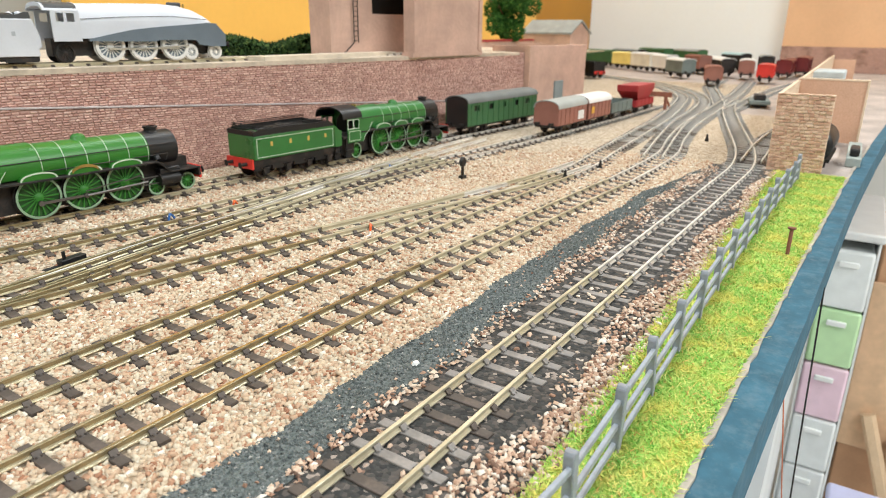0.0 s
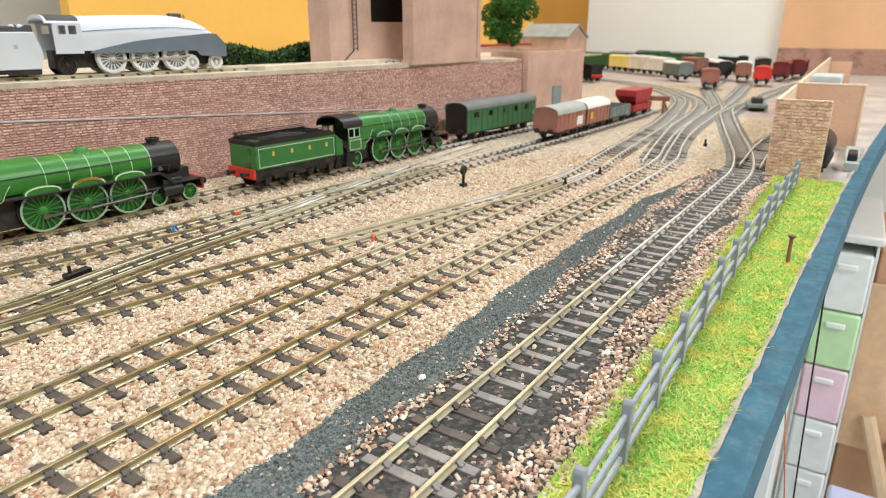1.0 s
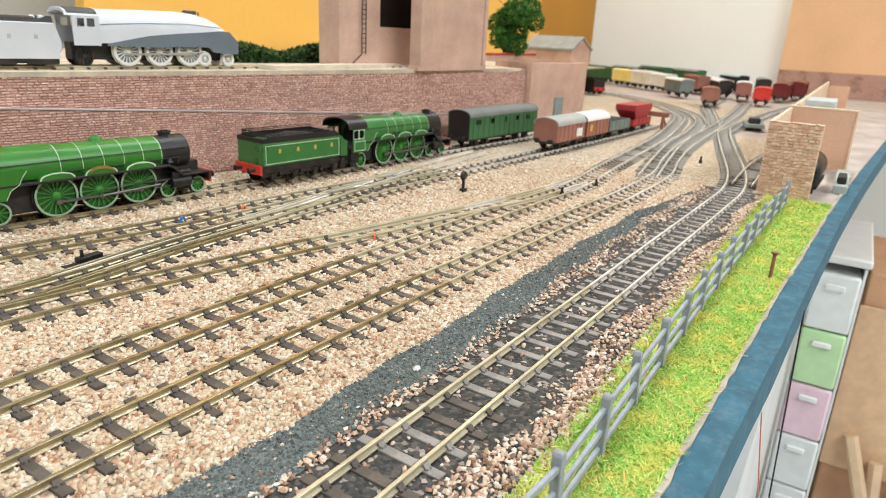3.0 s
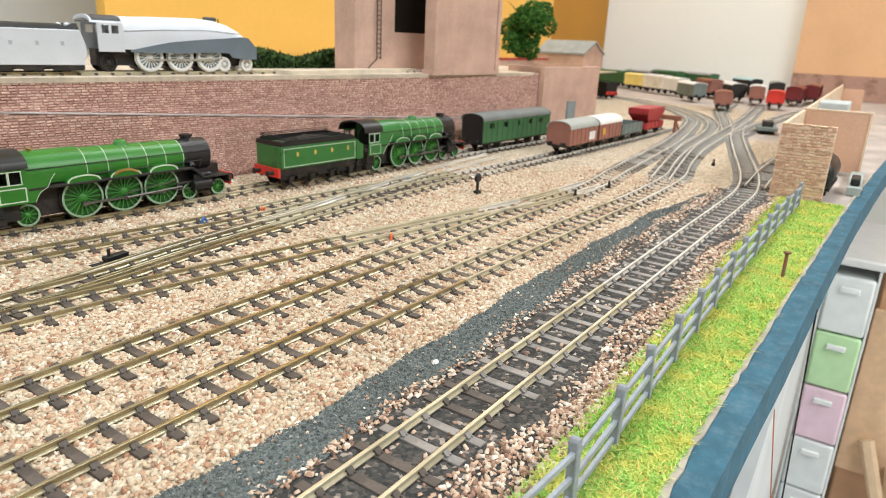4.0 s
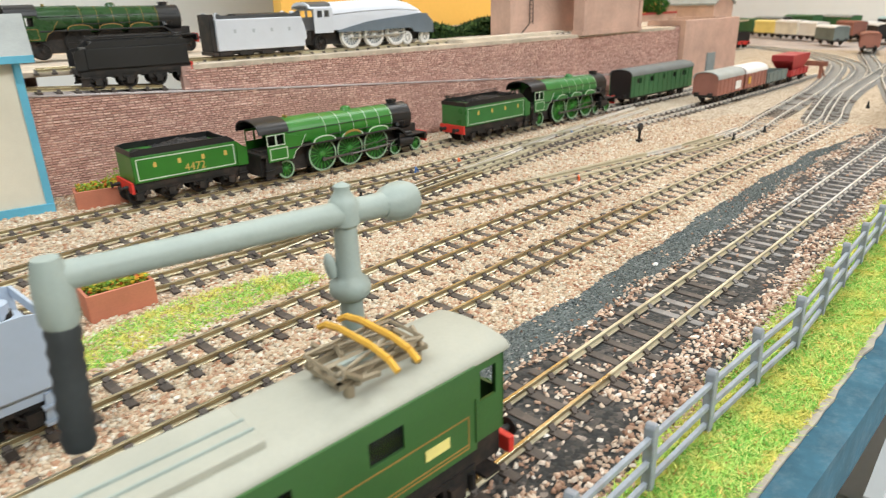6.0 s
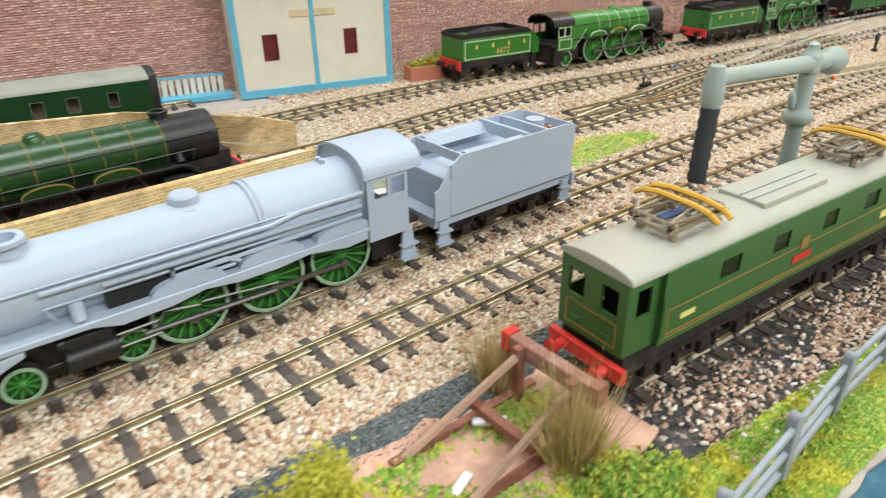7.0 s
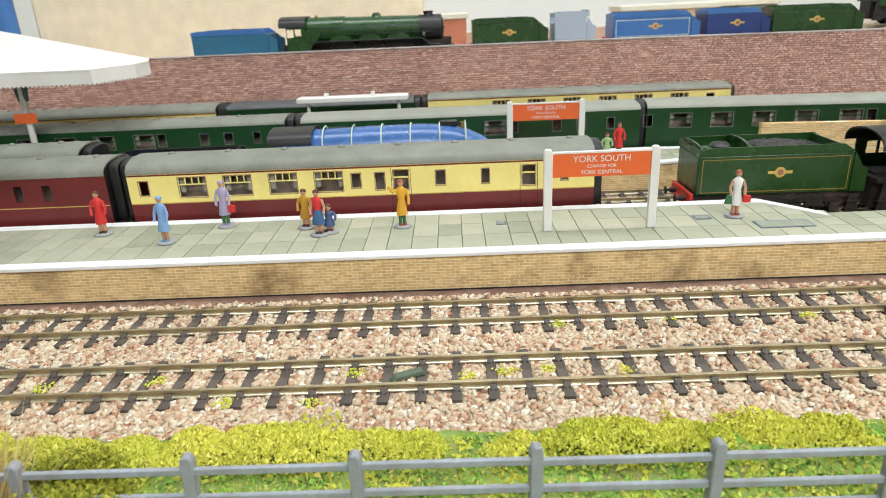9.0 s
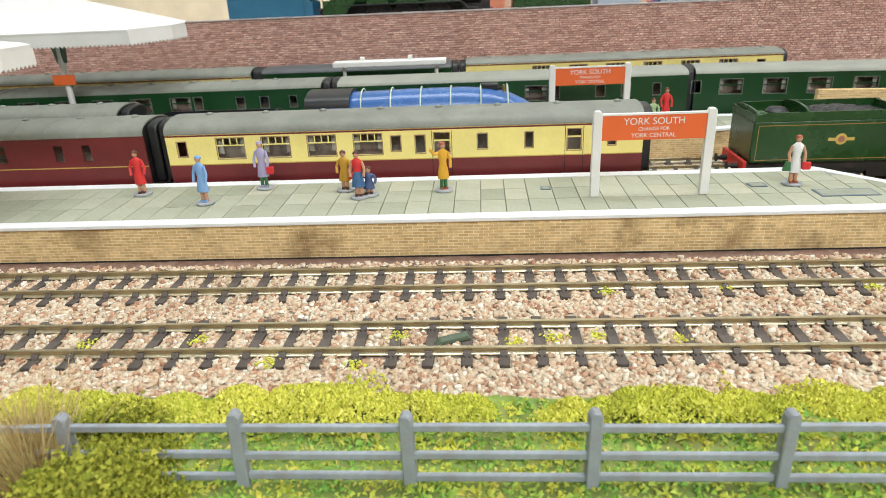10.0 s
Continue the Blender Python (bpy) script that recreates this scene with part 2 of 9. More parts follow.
# Paler rails for the distance: glancing reflection put into the colour.
M_RAIL_FAR = paint("rail_far_sheen", (0.82, 0.80, 0.74), rough=0.36, metal=0.55, var=0.18, fine=500, coarse=30)
M_RAIL_MID = paint("rail_mid_sheen", (0.62, 0.565, 0.41), rough=0.4, metal=0.5, var=0.18, fine=500, coarse=30)
M_SLEEPER = paint("sleeper_plastic", (0.10, 0.08, 0.068), rough=0.6, var=0.35, fine=700, coarse=70, dirt=(0.2, 0.15, 0.12), dirt_amt=0.3)
# Greyer sleepers further off, their sheen painted in as base colour.
M_SLEEPER_PALE = paint("sleeper_far_sheen", (0.34, 0.335, 0.32), rough=0.65, var=0.35, fine=700, coarse=70, dirt=(0.36, 0.30, 0.25), dirt_amt=0.4)
M_SLEEPER_MID = paint("sleeper_mid_sheen", (0.27, 0.25, 0.235), rough=0.5, var=0.35, fine=700, coarse=70, dirt=(0.30, 0.24, 0.19), dirt_amt=0.4)
M_BLACK = paint("loco_black", (0.012, 0.012, 0.013), rough=0.42, var=0.3)
M_CHASSIS = paint("chassis_black", (0.015, 0.014, 0.013), rough=0.6, var=0.4, dirt=(0.10, 0.06, 0.045), dirt_amt=0.5)
M_APPLE = paint("apple_green", (0.03, 0.185, 0.02), rough=0.33, var=0.12)
M_APPLE_D = paint("apple_green_aged", (0.035, 0.175, 0.04), rough=0.3, var=0.14)
M_BRUNSWICK = paint("brunswick_green", (0.016, 0.062, 0.014), rough=0.26, var=0.18)
M_SR = paint("malachite_coach_green", (0.006, 0.050, 0.012), rough=0.36, var=0.18)
M_VAN = paint("van_green", (0.05, 0.15, 0.06), rough=0.5, var=0.15)
M_LINE = paint("lining_white", (0.60, 0.70, 0.57), rough=0.5, var=0.08, bump=0)
M_ORANGE_LINE = paint("lining_orange", (0.36, 0.20, 0.05), rough=0.5, var=0.1, bump=0)
M_GOLD = paint("lettering_gold", (0.60, 0.42, 0.10), rough=0.45, var=0.1, bump=0)
M_RED = paint("buffer_red", (0.68, 0.04, 0.028), rough=0.45, var=0.15)
M_PRINT = paint("printed_resin", (0.42, 0.49, 0.59), rough=0.5, var=0.05, fine=350, coarse=25, bump=0.08)
M_STEEL = paint("bright_steel", (0.55, 0.54, 0.5), rough=0.28, metal=0.9, var=0.2)
M_BRASS = paint("brass", (0.55, 0.38, 0.12), rough=0.35, metal=0.8, var=0.2)
M_WHEEL_GREEN = paint("wheel_green", (0.04, 0.23, 0.03), rough=0.45, var=0.2)
M_GREY_ROOF = paint("coach_roof_grey", (0.225, 0.235, 0.20), rough=0.55, var=0.18, dirt=(0.12, 0.115, 0.1), dirt_amt=0.35)
M_CREAM = paint("coach_cream", (0.90, 0.77, 0.27), rough=0.4, var=0.08)
M_MAROON = paint("coach_maroon", (0.17, 0.022, 0.024), rough=0.38, var=0.18)
M_BLUE = paint("garter_blue", (0.045, 0.13, 0.36), rough=0.25, var=0.14)
M_BLUE2 = paint("express_blue", (0.05, 0.17, 0.46), rough=0.35, var=0.14)
M_WHITE = paint("white_plastic", (0.78, 0.78, 0.76), rough=0.4, var=0.05)
M_WHITE_EDGE = paint("platform_white_edge", (0.80, 0.81, 0.82), rough=0.5, var=0.06, dirt=(0.5, 0.48, 0.44), dirt_amt=0.3)
M_SILVER = paint("primer_white", (0.66, 0.69, 0.75), rough=0.45, var=0.05)
M_GREYBLUE = paint("primer_grey_blue", (0.15, 0.19, 0.23), rough=0.45, var=0.1)
M_SIGN = paint("sign_orange", (0.80, 0.145, 0.035), rough=0.45, var=0.05, bump=0)
M_FENCE = paint("fence_grey", (0.32, 0.355, 0.40), rough=0.55, var=0.18, fine=600, coarse=60, dirt=(0.24, 0.17, 0.14), dirt_amt=0.4)
M_FASCIA = paint("fascia_blue", (0.05, 0.14, 0.20), rough=0.75, var=0.25, fine=260, coarse=60, bump=0.3, spec=0.2, dirt=(0.22, 0.28, 0.31), dirt_amt=0.3)
M_RAWBOARD = paint("raw_board_edge", (0.45, 0.40, 0.34), rough=0.8, var=0.3, fine=300, coarse=40)
M_SLAB = paint("paving_grey_green", (0.34, 0.36, 0.29), rough=0.7, var=0.2, fine=500, coarse=40, dirt=(0.2, 0.2, 0.15), dirt_amt=0.4)
M_SLAB_GAP = paint("paving_joint", (0.30, 0.31, 0.25), rough=0.8)
M_PLAT_BRICK = brickwork("platform_brick", (0.60, 0.40, 0.17), (0.80, 0.57, 0.27), (0.88, 0.76, 0.52), 4.5, 1.4, 0.15, stain=(0.30, 0.25, 0.20), bump=0.12)
M_WALL_BACKING = paint("wall_mortar", (0.52, 0.33, 0.28), rough=0.9, var=0.25)
M_WALL_FLAT = paint("wall_card_pink", (0.60, 0.40, 0.32), rough=0.85, var=0.16, fine=260, coarse=30, bump=0.3)
M_HUT = paint("hut_cream", (0.76, 0.72, 0.60), rough=0.6, var=0.06)
M_HUT_BLUE = paint("hut_trim_blue", (0.13, 0.47, 0.66), rough=0.5, var=0.1)
M_DOOR_RED = paint("window_dark_red", (0.17, 0.02, 0.025), rough=0.4, var=0.2)
M_TERRA = paint("planter_terracotta", (0.56, 0.20, 0.12), rough=0.7, var=0.15)
M_CRANE = paint("crane_grey_green", (0.34, 0.40, 0.37), rough=0.5, var=0.1)
M_HOSE = paint("hose_black", (0.035, 0.04, 0.042), rough=0.8, var=0.3, fine=300)
M_ROOF_LT = paint("roof_light_grey", (0.41, 0.41, 0.345), rough=0.55, var=0.08)
M_PANTO = paint("pantograph_tan", (0.34, 0.28, 0.19), rough=0.5, var=0.2, metal=0.3)
M_PANTO_Y = paint("pantograph_shoe", (0.72, 0.40, 0.05), rough=0.5, var=0.15)
M_COAL = grains("coal", [(0, (0.006, 0.006, 0.007)), (0.7, (0.02, 0.02, 0.022)), (1, (0.06, 0.06, 0.065))], rough=0.5, islands=False, scale=600, bump=0.9)
M_GLASS = glass("window_glass")
# Near-black for dark parts, and for shade painted inside hollow things.
M_DARK = paint("black_and_shade", (0.02, 0.018, 0.016), rough=0.8)
M_INTERIOR = paint("coach_interior", (0.42, 0.22, 0.15), rough=0.7, var=0.4, coarse=120)
M_BAUXITE = paint("bauxite_brown", (0.33, 0.14, 0.105), rough=0.6, var=0.16)
M_WAGON_GREY = paint("wagon_grey", (0.17, 0.21, 0.20), rough=0.6, var=0.2)
M_SIGNAL_RED = paint("hopper_red", (0.40, 0.035, 0.04), rough=0.5, var=0.15)
M_LT_ROOF = paint("wagon_roof", (0.37, 0.39, 0.37), rough=0.6, var=0.1)
M_RUST = paint("rusty_timber", (0.30, 0.12, 0.08), rough=0.8, var=0.3, coarse=90)
M_PLY = wood("plywood", (0.60, 0.35, 0.23), (0.72, 0.46, 0.33))
M_PLY_EDGE = wood("plywood_edge", (0.74, 0.56, 0.39), (0.85, 0.70, 0.54))
M_PINE = wood("pine_board", (0.60, 0.42, 0.26), (0.72, 0.55, 0.38))
M_YARD = paint("yard_ground", (0.50, 0.43, 0.39), rough=0.9, var=0.25, fine=420, coarse=18, bump=0.4)
M_BROWNWALL = brickwork("dark_brick_paper", (0.44, 0.25, 0.19), (0.52, 0.31, 0.24), (0.40, 0.26, 0.22), 8, 3, 0.4, axis="yz")
M_ORANGEWALL = paint("orange_wall", (0.76, 0.47, 0.27), rough=0.85, var=0.08, fine=120, coarse=6)
M_YELLOW = paint("yellow_wall", (0.87, 0.51, 0.11), rough=0.85, var=0.06, fine=120, coarse=4)
M_OCHRE = paint("ochre_wall", (0.50, 0.23, 0.025), rough=0.85, var=0.08, fine=120, coarse=4)
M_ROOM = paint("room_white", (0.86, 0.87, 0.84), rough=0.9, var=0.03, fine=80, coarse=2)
# Ceiling and unseen walls are darkened to reduce bounced fill light.
M_CEIL = paint("ceiling_dimmed", (0.5, 0.49, 0.46), rough=0.9, var=0.02, fine=80, coarse=2)
M_ROOM_DIM = paint("room_dimmed", (0.5, 0.46, 0.38), rough=0.9, var=0.06, fine=80, coarse=2)
M_FLOOR = paint("floor_vinyl", (0.72, 0.73, 0.71), rough=0.5, var=0.06, fine=60, coarse=4)
M_SLATE = paint("slate_roof", (0.32, 0.34, 0.33), rough=0.7, var=0.15)


def leafy(name, stops, rough=0.8, patch=None):
    m, nt, p, L = nodes_of(name)
    g = nt.nodes.new("ShaderNodeNewGeometry")
    c = ramp_node(nt, g.outputs["Random Per Island"], stops).outputs[0]
    n = noise_node(nt, 30, 4)
    c = mix_node(nt, "MULTIPLY", 0.6, c, ramp_node(nt, n.outputs["Fac"], [(0.35, (0.7, 0.82, 0.6)), (0.62, (1, 1, 1))]).outputs[0])
    if patch:
        n3 = noise_node(nt, 75, 3)
        c = mix_node(nt, "MIX", ramp_node(nt, n3.outputs["Fac"], [(0.48, (0, 0, 0)), (0.62, (0.75, 0.75, 0.75))]).outputs[0], c, patch)
    L.new(c, p.inputs["Base Color"])
    p.inputs["Roughness"].default_value = rough
    p.inputs["Specular IOR Level"].default_value = 0.2
    return m


M_TURF = leafy("turf", [(0, (0.16, 0.50, 0.08)), (0.35, (0.38, 0.66, 0.14)), (0.7, (0.62, 0.76, 0.23)), (0.88, (0.90, 0.78, 0.26)), (1, (0.78, 0.36, 0.14))], patch=(0.78, 0.68, 0.17))
M_TURF_BED = paint("turf_bed", (0.40, 0.58, 0.11), rough=0.9, var=0.35, fine=420, coarse=40, dirt=(0.66, 0.60, 0.14), dirt_amt=0.5)
M_BANK_BED = paint("bank_bed", (0.20, 0.29, 0.06), rough=0.9, var=0.4, fine=420, coarse=55, dirt=(0.34, 0.22, 0.10), dirt_amt=0.6)
M_FOAM = leafy("foam_yellow_green", [(0, (0.50, 0.50, 0.06)), (0.5, (0.63, 0.61, 0.09)), (1, (0.77, 0.71, 0.17))])
M_FOAM_G = leafy("foam_mixed", [(0, (0.17, 0.40, 0.09)), (0.4, (0.32, 0.50, 0.09)), (0.8, (0.50, 0.55, 0.11)), (1, (0.62, 0.50, 0.15))], patch=(0.66, 0.60, 0.08))
M_FOAM_O = leafy("foam_ochre", [(0, (0.44, 0.42, 0.05)), (0.5, (0.60, 0.54, 0.07)), (1, (0.74, 0.64, 0.13))])
M_BUSH = leafy("bush_olive", [(0, (0.20, 0.22, 0.03)), (0.6, (0.38, 0.38, 0.05)), (1, (0.52, 0.48, 0.08))])
M_STRAW = leafy("straw", [(0, (0.46, 0.31, 0.13)), (0.6, (0.68, 0.50, 0.25)), (1, (0.84, 0.68, 0.40))])
M_TREE = leafy("tree_leaf", [(0, (0.02, 0.07, 0.015)), (0.6, (0.05, 0.16, 0.03)), (1, (0.10, 0.24, 0.05))])
M_HEDGE_DARK = leafy("hedge_leaf_dark", [(0, (0.012, 0.03, 0.010)), (0.6, (0.035, 0.075, 0.02)), (1, (0.09, 0.14, 0.04))])
rng = np.random.default_rng(7)

# ---------------------------------------------------------------- plan
G = 8.7            # half the distance between the rails


def bend(x):
    """How far the running lines swing towards the board's front edge beyond the station."""
    return -5.6e-5 * max(0.0, x - 350.0) ** 2


def smooth(pts, step=10.0):
    """A smooth line through the points, as an (n, 2) array with even steps."""
    p = np.array(pts, float)
    q = np.vstack([2 * p[0] - p[1], p, 2 * p[-1] - p[-2]])
    out = []
    for i in range(1, len(q) - 2):
        a, b, c, d = q[i - 1:i + 3]
        for t in np.linspace(0, 1, 24, endpoint=False):
            out.append(0.5 * (2 * b + (c - a) * t + (2 * a - 5 * b + 4 * c - d) * t * t + (3 * b - a - 3 * c + d) * t ** 3))
    out = np.vstack([out, p[-1]])
    s = np.r_[0, np.cumsum(np.linalg.norm(np.diff(out, axis=0), axis=1))]
    k = np.arange(0, s[-1], step)
    return np.c_[np.interp(k, s, out[:, 0]), np.interp(k, s, out[:, 1])]


main_x = [-900, -500, -100, 200, 350, 450, 550, 650, 750, 850, 950, 1040]
LINES = {
    "near": [(x, 9.1 + bend(x)) for x in main_x] + [(1150, -18), (1254, -3), (1386, 10), (1640, 20), (1900, 32), (2250, 60)],
    "far": [(x, 55.7 + bend(x)) for x in main_x] + [(1150, 37), (1280, 45), (1430, 55), (1597, 76), (1740, 100), (1839, 134), (1960, 194), (2080, 282), (2182, 386), (2270, 520)],
    "curve": [(1130, -10), (1254, 8), (1400, 26), (1560, 36), (1700, 55), (1820, 90), (1930, 142), (2040, 218), (2150, 326), (2235, 450)],
    "siding": [(x, -66.2 - 0.036 * (x - 450) + 0.00028 * max(0, 500 - x) ** 2) for x in (345, 380, 420, 460, 500, 700, 900, 1050)] + [(1130, -89), (1210, -80), (1290, -64), (1400, -40), (1590, -2), (1760, 20)],
    "spur": [(1160, -92), (1290, -90), (1400, -96), (1600, -118), (1900, -150)],
    "third": [(-900, 171), (-200, 171), (60, 171), (160, 170), (250, 170), (330, 165), (440, 146), (540, 129), (640, 114), (740, 94), (820, 76), (900, 58), (980, 42), (1060, 34)],
    "fourth": [(560, 144), (640, 137), (727, 145), (830, 147), (960, 146), (1100, 135), (1250, 124), (1420, 112), (1590, 106)],
    "fifth": [(-900, 217), (-200, 217), (120, 215), (250, 204), (340, 199), (420, 201), (520, 208), (600, 207), (650, 200), (737, 186), (829, 180), (920, 168), (1010, 150)],
    "train": [(-900, 308), (-200, 308), (60, 309), (190, 297), (312, 284), (400, 280), (500, 279), (600, 270), (713, 253), (828, 243), (929, 229), (1064, 216), (1300, 193), (1480, 178), (1640, 176)],
    "back": [(-900, 386), (-200, 386), (250, 384), (370, 376)],
    "slip": [(560, 134), (640, 141), (700, 148), (797, 154), (886, 164), (965, 171), (1055, 177), (1130, 178)],
    "yard": [(1590, -2), (1800, -8), (2050, -20), (2350, -50)],
    "yard_two": [(1640, 20), (1830, 62), (2050, 110), (2300, 130)],
}
WALL_X, WALL_Y = [-900, 100, 300, 500, 700, 900, 1100, 1350], [440, 435, 415, 372, 328, 292, 258, 222]


def wall_y(x):
    return float(np.interp(x, WALL_X, WALL_Y))


def ledge_z(x):
    return float(np.interp(x, [-900, 330, 1345], [85, 84, 22]))


EDGE_X, EDGE_Y = [-1300, 250, 400, 583, 855, 1120, 1350, 2700], [-122, -122, -125, -140, -154, -169, -186, -300]


def edge_y(x):
    return float(np.interp(x, EDGE_X, EDGE_Y))


# ---------------------------------------------------------------- room
def slab(name, x0, x1, y0, y1, z0, z1, mat, label, kind="structure", category="", bev=0):
    ob = part(name, Mesh().box(x0, x1, y0, y1, z0, z1), mat, bev=bev)
    return tagged(ob, label, category or name.split("_")[0], kind=kind)


slab("floor", -2600, 3200, -2600, 1500, -1000, -950, M_FLOOR, "pale grey vinyl floor of the room")
slab("ceiling", -2600, 3200, -2600, 1500, 1500, 1550, M_CEIL, "unseen room ceiling, greyed to cut bounced light")
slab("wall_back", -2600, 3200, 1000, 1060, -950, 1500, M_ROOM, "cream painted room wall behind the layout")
# Front and left walls stay out of view; their dim colour deepens shadows.
slab("wall_front", -2600, 3200, -2560, -2500, -950, 1500, M_ROOM_DIM, "unseen room wall, dimmed to cut bounced light")
slab("wall_left", -2560, -2500, -2500, 1000, -950, 1500, M_ROOM_DIM, "unseen room wall, dimmed to cut bounced light")
slab("wall_right", 2900, 2960, -2500, 1000, -950, 1500, M_ROOM, "white painted end wall of the room")
slab("wall_yellow", 1000, 2420, 700, 720, -950, 1500, M_YELLOW, "warm yellow painted partition behind the upper level", category="wall")
slab("wall_ochre", 2420, 2896, 700, 722, -950, 1500, M_OCHRE, "darker ochre wall continuing beyond the yellow partition", category="wall")
slab("wall_orange", 2860, 2890, -2500, 62, 70, 1500, M_ORANGEWALL, "orange-buff board above dark brick paper", category="wall")
slab("wall_brick_paper", 2856, 2892, -2500, 62, -60, 70, M_BROWNWALL, "dark red brick paper along the end wall", category="wall")

# ---------------------------------------------------------------- baseboard and ground
bed = Mesh()
xs = np.arange(-1300, 2851, 50)
front = [(x, edge_y(x)) for x in xs]
ring = front + [(2850, 690), (-1300, 690)]
bed.prism([(float(a), float(b)) for a, b in ring], "z", -24, -3.4)
tagged(part("ground", bed, M_YARD), "buff-brown baseboard top with scattered ground scatter", "baseboard", kind="structure")

fascia = Mesh()
for (xa, ya), (xb, yb) in zip(front, front[1:]):
    wa, wb = (float(np.interp(x, [500, 660, 732, 795, 978, 1100], [9.5, 11, 11, 12, 11, 11])) for x in (xa, xb))
    fascia.add([(xa, ya - wa, -26), (xb, yb - wb, -26), (xb, yb - wb, -3.0), (xa, ya - wa, -3.0), (xa, ya, -26), (xb, yb, -26), (xb, yb, -3.0), (xa, ya, -3.0)],
               [(0, 1, 2, 3), (3, 2, 6, 7), (0, 4, 5, 1), (4, 7, 6, 5)])
tagged(part("fascia_board", welded(fascia, "fascia_board", M_FASCIA), None), "scuffed dark blue painted fascia board along the baseboard edge", "fascia", kind="structure")


def strip(name, left, right, z, mat, label, category, x0, x1, step=8, thick=1.4, rough=0.0):
    """A sheet laid on the baseboard between two lines y = left(x) and y = right(x), with an uneven edge."""
    me = Mesh()
    xs = np.arange(x0, x1 + step, step)
    la = [left(x) + rough * float(rng.normal()) for x in xs]
    ra = [right(x) + rough * float(rng.normal()) for x in xs]
    v, f = [], []
    for x, a, b in zip(xs, la, ra):
        v += [(x, a, z - thick), (x, a, z), (x, b, z), (x, b, z - thick)]
    for i in range(len(xs) - 1):
        o = 4 * i
        f += [(o + 1, o + 5, o + 6, o + 2), (o, o + 4, o + 5, o + 1), (o + 2, o + 6, o + 7, o + 3)]
    n = len(v)
    f += [(0, 1, 2, 3), (n - 4, n - 1, n - 2, n - 3)]
    me.add(v, f)
    return tagged(part(name, me, mat), label, category, kind="structure")


CX = [160, 315, 430, 581, 635, 715, 833, 983, 1105]
CL = [-22, -24, -27, -30, -33.5, -34, -34, -40, -60]
CR = [-35, -41, -47, -51, -52, -55, -53, -56, -63]


def path_left(x):
    return float(np.interp(x, CX, CL)) + 1.2 * math.sin(x / 17.0) + 0.7 * math.sin(x / 6.3)


def path_right(x):
    return float(np.interp(x, CX, CR)) + 1.5 * math.sin(x / 13.0 + 2) + 0.8 * math.sin(x / 5.1)


strip("ballast_bed", lambda x: min(-33 + bend(x), path_left(x) - 2), lambda x: min(wall_y(x) - 2, 330), -2.4, M_BALLAST_BED, "pinkish granite ballast bed under the tracks", "ballast", -900, 1560)
strip("ballast_shoulder", lambda x: -8 + (x - 1560) * 0.02, lambda x: 210 + (x - 1560) * 0.55, -2.5, M_BALLAST_BED, "pinkish ballast on the curve", "ballast", 1564, 2150)
# Ash-coloured bed, taken darker again to hold the shade round the sleepers.
strip("siding_bed", lambda x: -107 - 0.01 * (x - 340), lambda x: path_right(x) + 1, -2.0, grains("siding_bed_stone", [(0.0, (0.022, 0.023, 0.023)), (0.5, (0.05, 0.05, 0.048)), (0.9, (0.11, 0.095, 0.085)), (1.0, (0.5, 0.42, 0.36))], islands=False, scale=600), "dark ashy ground with mixed stones under the siding, shade painted in", "ballast", 300, 1140, rough=1.2)
strip("cinder_path", path_right, path_left, -1.5, M_CINDER, "dark grey cinder path beside the track", "path", 160, 1105, step=4, rough=0.5)
strip("verge_bed", lambda x: edge_y(x) + 1.6, lambda x: -106 - 0.012 * (x - 500) if x > 380 else -100, -1.6, M_TURF_BED, "green turf verge along the board edge", "verge", 330, 1138, rough=0.7)
BX, BY = [-700, 110, 150, 200, 230, 262, 330], [-24, -24, -33, -35.5, -37.5, -44, -101]


def bank_top(x):
    return float(np.interp(x, BX, BY))


strip("bank_bed", lambda x: edge_y(x) + 1.6, bank_top, -1.3, M_BANK_BED, "green turf bank beside the station tracks", "verge", -700, 330, rough=0.7)
strip("island_turf_bed", lambda x: 74, lambda x: 74 + 34 * max(0.02, 1 - ((x - 495) / 72) ** 2) ** 0.5, -1.7, M_TURF_BED, "small bright green turf patch between tracks", "verge", 424, 566)
strip("raw_edge", lambda x: edge_y(x) - 0.6, lambda x: edge_y(x) + (3.2 if x < 720 else 2.0), -1.9, M_RAWBOARD, "bare grey-brown board edge behind the fascia", "edging", -700, 1345, rough=0.35)


# ---------------------------------------------------------------- track
def rail_mesh(line, off, far=1080):
    d = np.gradient(line, axis=0)
    d /= np.linalg.norm(d, axis=1, keepdims=True)
    nrm = np.c_[-d[:, 1], d[:, 0]]
    prof = [(-1.3, -1.25), (-1.3, -0.85), (-0.4, -0.4), (-0.4, 0.35), (-0.68, 0.6), (-0.68, 1.25), (-0.5, 1.42), (0.5, 1.42), (0.68, 1.25), (0.68, 0.6), (0.4, 0.35), (0.4, -0.4), (1.3, -0.85), (1.3, -1.25)]
    me = Mesh()
    me.rings([[(p[0] + n[0] * (off + a), p[1] + n[1] * (off + a), z) for a, z in prof] for p, n in zip(line, nrm)])
    k = len(prof)
    for q in range((len(line) - 1) * k):
        # Slots 2 and 3 carry the painted sheen, by distance along x.
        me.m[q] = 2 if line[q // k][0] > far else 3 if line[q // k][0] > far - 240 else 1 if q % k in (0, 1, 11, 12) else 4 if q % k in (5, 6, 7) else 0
    return me


